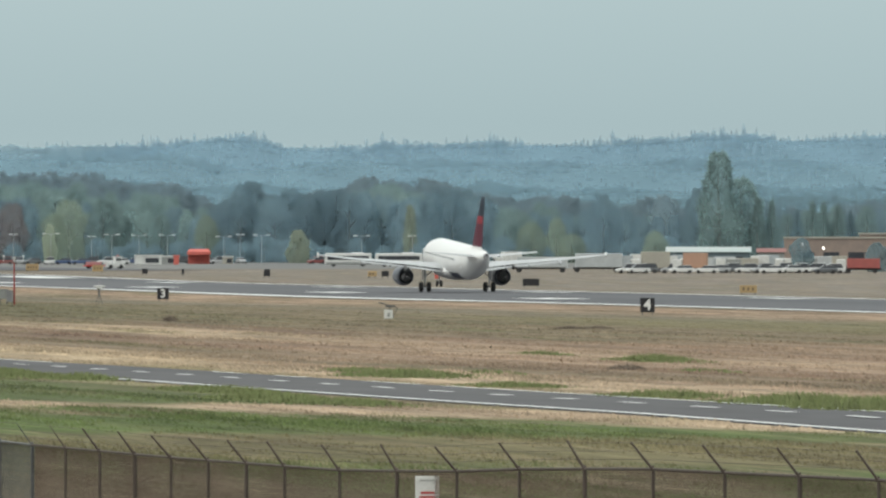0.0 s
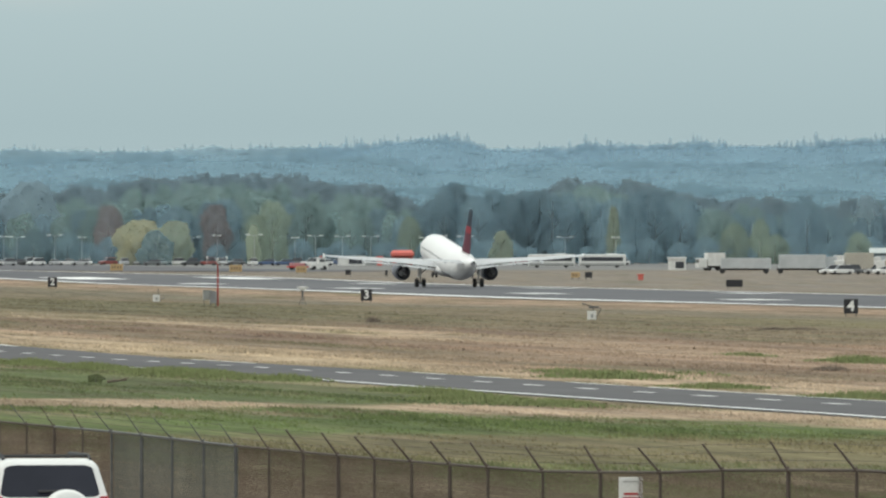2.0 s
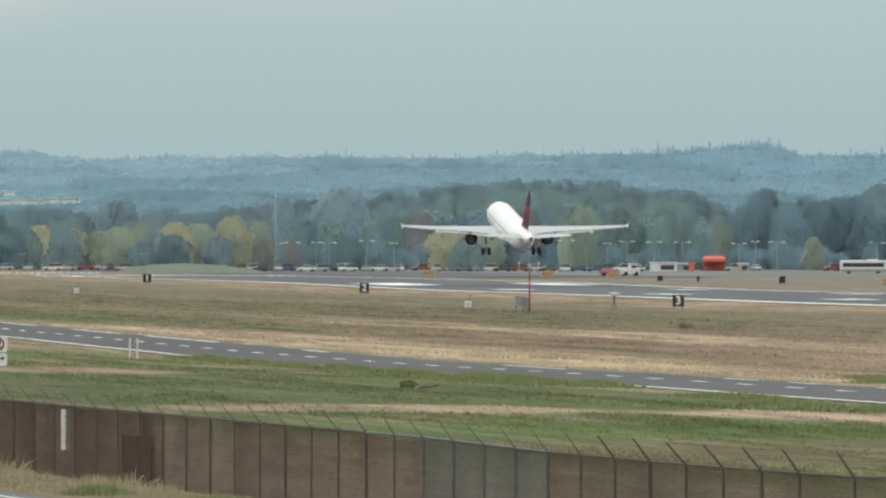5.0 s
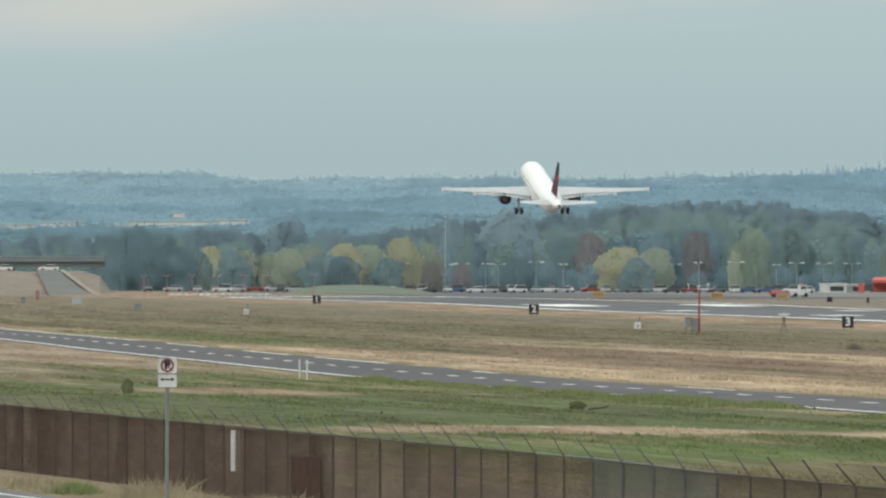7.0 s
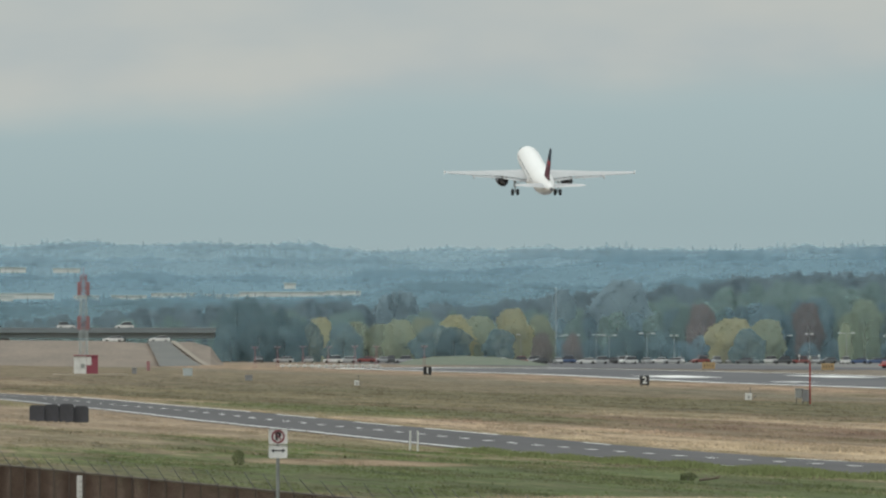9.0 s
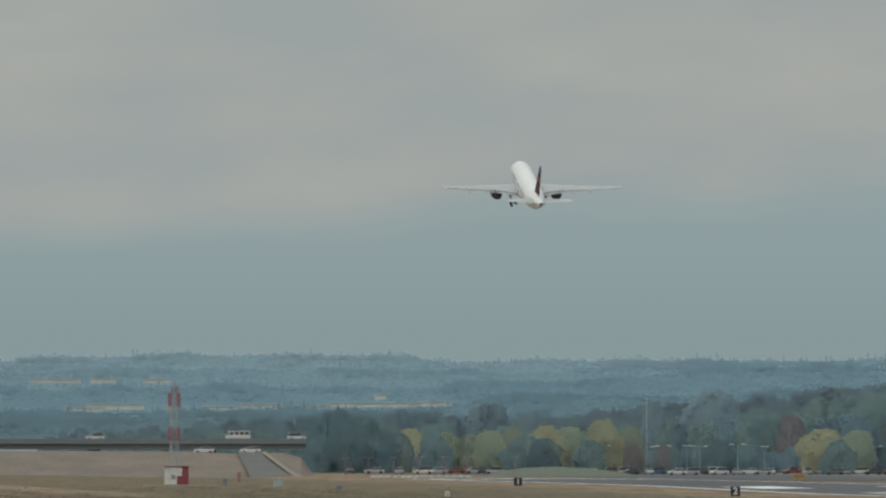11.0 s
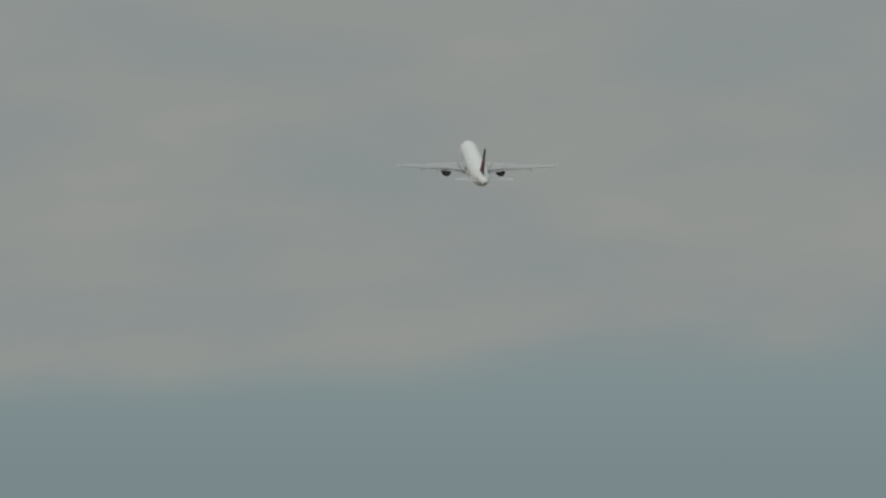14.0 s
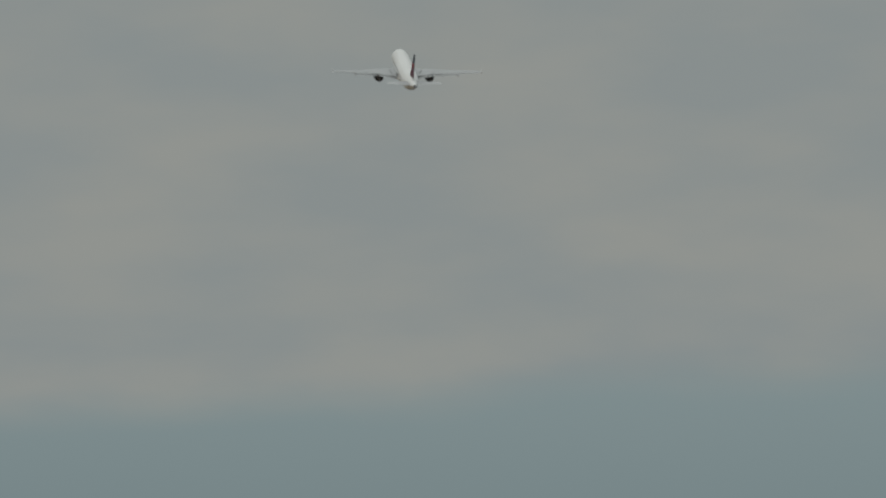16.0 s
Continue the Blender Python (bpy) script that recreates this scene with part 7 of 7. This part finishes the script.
def apron_cars():
    rng = random.Random(21)
    for i, p in enumerate((1128, 1270, 1292, 1306, 1322, 1338, 1350, 1366, 1385, 1399, 1412, 1427, 1444, 1460, 1472, 1484, 1190, 1206, 1145, 1250, 1112)):
        colour = ("white", "silver", "white", "dark grey", "white")[i % 5]
        x, y = polar(bd(p), 2235 + rng.uniform(-25, 40))
        ob = parked_car_model(colour, i % 2 == 0)
        ob.matrix_basis = pose(x, y, ground_z(x, y), 0, 0, rng.choice([90, 80, 60, 100]))
        tagged(ob, f"{colour} car parked before the hangar", "car", group="cars before the hangar")


apron_cars()


def shuttle_bus(p, r):
    x, y = polar(bd(p), r)
    ob = empty("shuttle_bus", pose(x, y, ground_z(x, y) + 0.03, 0, 0, 90 - bd(p) * 0.0573))
    bm = bmesh.new()
    loft(bm, [rounded(1.22 * k, 0.45, z, 0.2, yy) for yy, k, z in ((-5.0, 0.95, 2.7), (-4.8, 1, 2.85), (4.6, 1, 2.85), (5.0, 0.92, 2.65))])
    part("body", bm, pale_white, ob)
    for sx in (-1, 1):
        part("window_band", bevelled(sx * 1.21, 0, 1.85, 0.06, 8.8, 0.85, 0.02, 1), glass_dark, ob)
        part("skirt", bevelled(sx * 1.21, 0, 0.75, 0.05, 9.4, 0.5, 0.02, 1), box_grey, ob)
        for yy in (-3.1, 3.1):
            bm = bmesh.new()
            tube(bm, (-0.14, 0, 0), (0.14, 0, 0), 0.46, 0.46, 14)
            part("wheel", bm, tyre, ob, m=pose(sx * 1.05, yy, 0.46))
    part("windscreen", bevelled(0, 4.97, 1.8, 2.0, 0.1, 1.1, 0.05, 1), glass_dark, ob)
    part("roof_pod", bevelled(0, -2, 2.93, 1.5, 2.4, 0.2, 0.06, 1), pale_white, ob)
    tagged(ob, "white shuttle bus with a dark window band", "bus", group="shuttle buses")


shuttle_bus(616, 2705)
shuttle_bus(706, 2700)


def apron_small_things():
    # open-sided orange tent
    x, y = polar(bd(352), 2960)
    ob = stand("orange_tent", x, y, -8, ground_z(x, y) + 0.03)
    bm = bmesh.new()
    loft(bm, [[(-2.7, -2, 2.2), (2.7, -2, 2.2), (2.7, 2, 2.2), (-2.7, 2, 2.2)], [(-2.7, -2, 2.9), (2.7, -2, 2.9), (2.7, 2, 2.9), (-2.7, 2, 2.9)], [(-2.2, -0.4, 3.5), (2.2, -0.4, 3.5), (2.2, 0.4, 3.5), (-2.2, 0.4, 3.5)]])
    part("canopy", bm, hazed_orange, ob)
    for sx in (-2.6, 2.6):
        for sy in (-1.9, 1.9):
            bm = bmesh.new()
            tube(bm, (sx, sy, 0), (sx, sy, 2.3), 0.06, 0.06, 6)
            part("leg", bm, galv, ob)
    part("side_wall", bevelled(0, 1.85, 1.1, 5.0, 0.06, 2.2, 0.01, 1), hazed_orange, ob)
    tagged(ob, "orange-red tent on the far apron", "tent")
    # airport tug with a beacon
    x, y = polar(bd(203), 2541)
    ob = stand("airport_tug", x, y, 100)
    part("body", bevelled(0, 0, 0.75, 1.7, 3.6, 0.9, 0.08, 2), pale_white, ob)
    part("cab", bevelled(0, -0.6, 1.75, 1.5, 1.5, 1.1, 0.1, 2), pale_white, ob)
    part("window", bevelled(0, -0.6, 1.85, 1.56, 1.1, 0.55, 0.05, 1), glass_dark, ob)
    part("roof", bevelled(0, -0.6, 2.42, 1.7, 1.7, 0.14, 0.04, 1), pale_white, ob)
    bm = bmesh.new()
    tube(bm, (0, -0.6, 2.48), (0, -0.6, 2.8), 0.2, 0.15, 10)
    part("beacon", bm, hazed_orange, ob)
    for sx in (-0.75, 0.75):
        for yy in (-1.1, 1.1):
            bm = bmesh.new()
            tube(bm, (-0.15, 0, 0), (0.15, 0, 0), 0.42, 0.42, 14)
            part("wheel", bm, tyre, ob, m=pose(sx, yy, 0.42))
    tagged(ob, "white airport tug with an orange beacon", "vehicle")
    part_of = stand("flat_trailer", x - 3.9, y + 1, 96)
    part("bed", bevelled(0, 0, 0.6, 1.9, 4.4, 0.25, 0.04, 1), sign_red, part_of)
    part("load", bevelled(0, 0.2, 1.05, 1.5, 3.0, 0.7, 0.15, 2), mat("pink_tarpaulin", (0.45, 0.20, 0.20), (0.4, 0.2, 0.2), scale=1, rough=0.8), part_of)
    for sx in (-0.8, 0.8):
        bm = bmesh.new()
        tube(bm, (sx - 0.1, -1.2, 0.3), (sx + 0.1, -1.2, 0.3), 0.3, 0.3, 12)
        tube(bm, (sx - 0.1, 1.2, 0.3), (sx + 0.1, 1.2, 0.3), 0.3, 0.3, 12)
        part("wheels", bm, tyre, part_of)
    tagged(part_of, "red flat trailer with a pink covered load", "trailer")
    # covered vehicle, red barrier, red marker
    for p, r, w, h, m, lab in ((262, 2930, 6.2, 2.2, pale_white, "white covered shelter for parked vehicles"), (300, 2940, 4.0, 2.0, box_grey, "grey storage container on the apron"), (312, 2900, 1.2, 2.2, hazed_orange, "orange-red ticket booth on the apron"), (838, 2500, 3.4, 2.6, pale_white, "white kiosk standing on the apron"), (774, 1975, 0.8, 0.95, hazed_orange, "orange-red cone marker beyond the runway"), (403, 2960, 2.4, 1.9, cream, "cream shelter standing on the apron")):
        x, y = polar(bd(p), r)
        ob = stand("shelter" if w > 2 else "booth", x, y, -7)
        part("body", bevelled(0, 0, h * 0.42, w, min(w, 2.4), h * 0.84, 0.08, 2), m, ob)
        part("roof", bevelled(0, 0, h * 0.92, w + 0.3, min(w, 2.4) + 0.3, h * 0.16, 0.06, 2), m if w < 2 else pale_white, ob)
        if w > 2:
            part("opening", bevelled(w * 0.15, -1.2, h * 0.42, w * 0.5, 0.1, h * 0.5, 0.03, 1), glass_dark, ob)
        tagged(ob, lab, "shelter")


apron_small_things()


def far_warehouses():
    """Pale roofs of big sheds among the woods on the far slope."""
    rng = random.Random(6)
    # roof and wall colours include the haze in front of the slope
    hazy = mat("hazed_far_roof", (0.46, 0.54, 0.55), (0.40, 0.49, 0.50), scale=0.2, rough=0.8)
    hazy_wall = mat("hazed_far_wall", (0.66, 0.72, 0.72), (0.56, 0.63, 0.63), scale=0.2, rough=0.8)
    spots = []
    for p, y0, w in ((-1470, 302, 90), (-1385, 302, 46), (-1290, 302, 48), (-1365, 348, 105), (-1180, 350, 62), (-1100, 346, 80), (-1020, 348, 70), (-940, 344, 88), (-860, 344, 70), (-800, 342, 60), (-895, 330, 20), (-1420, 352, 70), (-1255, 352, 44), (-780, 352, 70)):
        r = 4080 if y0 > 320 else 4440
        spots.append((bd(p), r, w * r / 22500, 4.75 + (418 - y0) * r / 22500, 0.8 + 0.6 * ((p * 7) % 10) / 10))
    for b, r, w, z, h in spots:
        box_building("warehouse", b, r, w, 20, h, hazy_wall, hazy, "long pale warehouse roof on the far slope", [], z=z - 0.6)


far_warehouses()


# ---- grass and weeds ----
def grass_tufts():
    """Uneven dry grass over the near field, taking its colour from the ground's bands."""
    rng = np.random.default_rng(17)
    n = 150000
    x = np.exp(rng.uniform(math.log(31), math.log(214), n))
    b = rng.uniform(0.040, 0.215, n)
    y = x / np.tan(b)
    # more growth in some clumps than in others
    clump = np.sin(x * 0.9 + 3 * np.sin(y * 0.021)) + np.sin(y * 0.055 + x * 0.31) + rng.normal(size=n) * 0.8
    keep = (clump > -0.9) & ~((x > 64.0) & (x < 72.8)) & (y < 1900) & (y > 140)
    x, y, clump = x[keep], y[keep], clump[keep]
    n = len(x)
    z = np.array([ground_z(a, c) for a, c in zip(x, y)])
    r = np.hypot(x, y)
    h = (0.014 + 0.045 * np.clip(clump + 0.9, 0, 3)) * rng.uniform(0.5, 1.4, n) * np.where((x > 62) & (x < 75), 0.7, 1.0) * np.where(x > 150, 0.6, 1.0) * np.where(x < 62, 0.7, 1.0)
    w = 0.02 + r / 9000
    verts, k = [], 3
    a = rng.uniform(-1.0, 1.0, (n, k))
    dx, dy = rng.normal(size=(n, k)) * 0.16, rng.normal(size=(n, k)) * 0.5
    hh = h[:, None] * rng.uniform(0.6, 1.2, (n, k))
    lean = rng.normal(size=(n, k)) * 0.25 * hh
    X, Y, Z, W = x[:, None] + dx, y[:, None] + dy, np.repeat(z[:, None] - 0.02, k, 1), np.repeat(w[:, None], k, 1)
    p0 = np.stack([X - W * np.cos(a), Y - W * np.sin(a), Z], -1)
    p1 = np.stack([X + W * np.cos(a), Y + W * np.sin(a), Z], -1)
    p2 = np.stack([X + lean, Y + lean * 0.5 + 1.8 * hh, Z + hh], -1)
    v = np.stack([p0, p1, p2], 2).reshape(-1, 3)
    me = bpy.data.meshes.new("grass_tufts")
    tri = np.arange(len(v)).reshape(-1, 3)
    face = np.cross(v[tri[:, 1]] - v[tri[:, 0]], v[tri[:, 2]] - v[tri[:, 0]])
    tri[face[:, 1] > 0] = tri[face[:, 1] > 0][:, ::-1]
    me.from_pydata(v.tolist(), [], tri.tolist())
    nn = rng.normal(size=(len(v) // 3, 3)) * 0.35 + np.array((0, -0.25, 1.0))
    nn /= np.linalg.norm(nn, axis=1)[:, None]
    me.normals_split_custom_set_from_vertices(np.repeat(nn, 3, 0).tolist())
    me.materials.append(ground_mat)
    tagged(new("grass_tufts", me), "tufts of dry and green airfield grass", "grass", kind="stuff")


grass_tufts()


def weed_mesh(name, patches, seed, material, label, wide=(0.02, 0.06)):
    """Standing weeds: leaning blades gathered in long patches (x, y, half width, half length, height, number)."""
    rng = np.random.default_rng(seed)
    vs, ns = [], []
    for px, py, hx, hy, ht, num in patches:
        m = num
        u, q = rng.normal(size=m) * 0.5, rng.normal(size=m) * 0.5
        x, y = px + u * hx, py + q * hy
        h = 0.52 * ht * np.exp(-(u ** 2 + q ** 2) * 0.9) * rng.uniform(0.5, 1.15, m)
        z = np.array([ground_z(a, c) for a, c in zip(x, y)]) - 0.02
        a, w = rng.uniform(-1.0, 1.0, m), rng.uniform(*wide, m)
        l = rng.normal(size=m) * 0.3 * h
        vs.append(np.stack([np.stack([x - w * np.cos(a), y - w * np.sin(a), z + h * 0.1], -1), np.stack([x + w * np.cos(a), y + w * np.sin(a), z + h * 0.1], -1), np.stack([x + l, y + l, z + h], -1)], 1))
        vs.append(np.stack([np.stack([x, y, z], -1), np.stack([x + l + w, y, z + h * 0.55], -1), np.stack([x + l * 1.4 + w * 1.5, y + w, z + h * 0.7], -1)], 1))
    v = np.concatenate(vs).reshape(-1, 3)
    tri = np.arange(len(v)).reshape(-1, 3)
    face = np.cross(v[tri[:, 1]] - v[tri[:, 0]], v[tri[:, 2]] - v[tri[:, 0]])
    tri[face[:, 1] > 0] = tri[face[:, 1] > 0][:, ::-1]
    me = bpy.data.meshes.new(name)
    me.from_pydata(v.tolist(), [], tri.tolist())
    nn = rng.normal(size=(len(v) // 3, 3)) * 0.4 + np.array((0, -0.3, 1.0))
    nn /= np.linalg.norm(nn, axis=1)[:, None]
    me.normals_split_custom_set_from_vertices(np.repeat(nn, 3, 0).tolist())
    me.materials.append(material)
    tagged(new(name, me), label, "weeds", kind="stuff")


weed_green = mat("green_weeds", (0.145, 0.178, 0.062), (0.170, 0.190, 0.078), scale=0.6, rough=0.9, fine=0.3, world_space=True)
weed_mesh("green_weeds", [(106.4, 619, 1.2, 7, 0.45, 500), (105.8, 584, 1.8, 8, 0.8, 1300), (77.0, 479, 2.4, 8, 0.7, 1500), (82.2, 490, 1.3, 6, 0.45, 500), (74.7, 441, 1.8, 7, 0.45, 800), (96.5, 521, 1.5, 6, 0.4, 400), (73.9, 406, 2.0, 8, 0.6, 1100), (74.3, 385, 2.4, 8, 0.8, 1900), (73.6, 369, 2.2, 7, 0.9, 1900), (62.1, 424, 1.6, 14, 0.55, 1500), (58.8, 390, 1.8, 12, 0.65, 1700), (60.2, 385, 1.4, 10, 0.5, 1100), (61.3, 486, 1.8, 12, 0.8, 1900), (62.4, 486, 1.6, 12, 0.7, 1500), (61.5, 482, 1.6, 12, 0.6, 1200), (78.7, 501, 1.4, 8, 0.4, 500)], 3, weed_green, "patches of tall green weeds beside the service road")
weed_brown = mat("dead_brown_weeds", (0.12, 0.095, 0.075), (0.16, 0.125, 0.095), scale=0.8, rough=0.95, fine=0.3, world_space=True)
weed_mesh("dead_weeds", [(129.3, 912, 0.4, 2.5, 0.8, 150), (126.5, 892, 0.4, 2.5, 0.8, 150), (149.2, 857, 1.4, 2.5, 0.5, 300), (152.4, 864, 1.2, 2.5, 0.5, 260), (94.4, 528, 0.8, 2.5, 0.6, 260)], 5, weed_brown, "dark dead weeds standing in the dry grass")
straw = mat("dry_straw_grass", (0.36, 0.30, 0.19), (0.28, 0.225, 0.14), scale=0.8, rough=0.95, fine=0.3, world_space=True)
verge = random.Random(41)
VERGE = []
for yy in range(222, 330, 3):
    # low and thin far off, uneven clumps where the verge is widest
    tall = 0.14 if yy > 272 else verge.choice((0.2, 0.3, 0.45, 0.62)) if yy > 240 else verge.choice((0.12, 0.2, 0.38))
    VERGE.append((fence_x(yy) - 1.5 + verge.uniform(-1.1, 0.9), yy + verge.uniform(-1, 1), verge.uniform(0.7, 2.2), verge.uniform(1.5, 3.5), tall, 900 if tall > 0.25 else 500))
VERGE += [(21.3, 252, 0.45, 1.0, 1.35, 170), (21.62, 252.5, 0.3, 1.0, 1.2, 90), (21.9, 252, 0.5, 1.2, 1.3, 190), (22.25, 250, 0.2, 0.8, 1.6, 26), (22.6, 240, 0.5, 1.2, 0.85, 300), (22.95, 241, 0.7, 1.4, 0.75, 600), (23.4, 240, 0.4, 1.0, 1.0, 130), (23.9, 239, 0.6, 1.5, 0.6, 260)]
weed_mesh("verge_straw", VERGE, 7, straw, "dry straw grass on the verge by the fence", (0.005, 0.014))
weed_mesh("verge_weeds", [(22.7, 239, 0.7, 1.5, 0.5, 700), (23.2, 242, 0.6, 1.5, 0.4, 500), (20.9, 262, 0.6, 1.5, 0.7, 500), (24.3, 233, 0.8, 2, 0.35, 400)], 9, weed_green, "green weeds among the straw of the verge", (0.006, 0.018))
weed_mesh("road_edge_grass", [(62.9 + 0.5 * math.sin(yy * 0.31), yy, 1.5, 7, 0.5 + 0.16 * math.sin(yy * 0.23), 620) for yy in range(470, 622, 7)], 13, weed_green, "green grass growing over the near road edge")
weed_mesh("road_edge_straw", [(73.3 + 0.5 * math.sin(yy * 0.37), yy, 1.0, 9.0, 0.16 + 0.08 * math.sin(yy * 0.21), 240) for yy in range(340, 900, 9)], 11, straw, "pale straw along the far road edge")
tree("bushy", "scrub", 0, 53.0, 443, 0.30, 2.4, "shrubs in the near field", label="low dark shrub in the near grass")
tree("bushy", "scrub", 1, 41.1, 490, 0.6, 0.9, "shrubs in the near field", label="small round green shrub in the grass")


def fallen_branch():
    ob = stand("dead_branch", 53.7, 442.3)
    bm = bmesh.new()
    tube(bm, (-0.4, 0, 0.05), (0.3, 0.1, 0.12), 0.05, 0.03, 6)
    tube(bm, (0.0, 0.05, 0.08), (0.35, -0.1, 0.2), 0.03, 0.012, 5)
    tube(bm, (-0.2, 0.0, 0.06), (-0.1, 0.2, 0.22), 0.025, 0.01, 5)
    part("wood", bm, weed_brown, ob)
    tagged(ob, "dark dead branch lying by the shrub", "branch")


fallen_branch()


# ---- what moves ----
PLANE_ROWS = [
    (0, pose(241.01, 1461.2, -1.75, 2.4, 0, 0.3)),
    (0.5, pose(241.01, 1503.3, -1.75, 3.0, 0, 0.3)),
    (1, pose(241.01, 1544.4, -1.75, 3.8, 0, 0.3)),
    (1.5, pose(241.01, 1587.0, -1.75, 4.8, 0, 0.3)),
    (2, pose(241.02, 1629.5, -1.74, 5.5, 0, 0.4)),
    (2.5, pose(241.02, 1672.9, -1.49, 6.3, 0, 0.5)),
    (3, pose(241.02, 1715.2, -0.94, 6.7, 0, 0.6)),
    (3.5, pose(241.03, 1758.3, -0.21, 7.2, 0, 0.7)),
    (4, pose(241.03, 1800.7, 0.60, 7.6, 0, 0.8)),
    (4.5, pose(241.03, 1842.0, 1.85, 8.1, 0, 0.9)),
    (7, pose(241.05, 2063.8, 13.38, 12.2, 0, 1.3)),
    (7.5, pose(241.05, 2107.0, 17.03, 12.4, 0, 1.3)),
    (8, pose(241.05, 2151.6, 20.89, 12.6, 0, 1.3)),
    (8.5, pose(241.05, 2197.1, 25.39, 12.8, 0, 1.3)),
    (9, pose(241.04, 2241.5, 30.04, 13.1, 0, 1.3)),
    (11.5, pose(241.04, 2462.9, 56.79, 15.3, 0, 1.3)),
    (12, pose(241.04, 2507.3, 63.23, 16.0, 0, 1.3)),
    (12.5, pose(241.04, 2553.2, 70.08, 16.4, 0, 1.3)),
    (13, pose(241.04, 2598.3, 77.52, 16.6, 0, 1.3)),
    (13.5, pose(241.04, 2643.1, 84.94, 16.7, 0, 1.3)),
    (14, pose(241.04, 2680.7, 92.87, 16.7, 0, 1.3)),
    (14.5, pose(241.04, 2721.4, 100.99, 16.6, 0, 1.3)),
    (15, pose(241.04, 2768.4, 109.04, 16.5, 0, 1.3)),
    (15.5, pose(241.04, 2817.7, 117.73, 16.4, 0, 1.3)),
    (16, pose(241.04, 2865.8, 126.34, 16.3, 0, 1.3)),
]


def motions():
    walk(airliner, PLANE_ROWS)
    for gear, m, sign in ((gear_left, gear_left_at, 1), (gear_right, gear_right_at, -1)):
        fold = ((10.3, 8, 0.35), (11.3, 34, 0.2), (12.0, 52, 0.1), (12.5, 62, 0.05), (13.0, 72, 0), (13.5, 79, 0), (14.2, 84, 0)) if sign > 0 else ((10.3, 12, 0.3), (11.3, 48, 0.1), (12.2, 84, 0))
        walk(gear, [(t, m @ pose(0, 0, -d, 0, -sign * a, 0)) for t, a, d in ((0, 0, 0), (2.6, 0, 0), (3.6, 0, 0.45), (9.4, 0, 0.45)) + fold + ((16, 84, 0),)])
    walk(nose_gear, [(t, nose_gear_at @ pose(0, 0, 0, a, 0, 0)) for t, a in ((0, 0), (9.2, 0), (10.2, 25), (11.2, 84), (16, 84))])

    drive(suv_grey, 30.7, 174.4, 26.3, 3.0, 0.03, 1.6)
    drive(suv_white, 30.7, 180.5, 27.5, 2.0, 0.03)
    drive(truck, 24.2, 129.0, -23.5, 1.5, 0.03)
    drive(car_dark, 27.0, 163.0, -26.0, 2.85, 0.03)

    for car, b0, rate, turn, lane in ((bridge_cars[0], 77.07, -4.72, 90, 2.5), (bridge_cars[1], 67.38, 5.5, -90, -2.5), (bridge_bus, 89.5, -5.2, 90, 1.2)):
        # up the ramp at the bridge's end, then over it at a steady speed
        rows = []
        for k in range(33):
            b = min(b0 + rate * (0.5 * k - 8.5), 84.6)
            rows.append((0.5 * k, pose(*polar(b, 3030 + lane), 6.25 - 8.1 * min(1.0, max(0.0, (b - 82.8) / 1.8)), 0, 0, turn)))
        walk(car, rows)


def drive(thing, offset, y, speed, t, z, gain=0.0):
    """Drives a thing along the street from its place y and speed at the time t, gaining speed steadily."""
    turn = 3.2 if speed > 0 else 183.2
    rows = []
    for k in [0.25 * i for i in range(25)] + [8, 10, 12, 14, 16]:
        yy = y + speed * (k - t) + gain / 2 * (k - t) ** 2
        rows.append((k, pose(offset + LEAN * yy, yy, z + ground_z(offset + LEAN * yy, yy), 0, 0, turn)))
    walk(thing, rows)


motions()
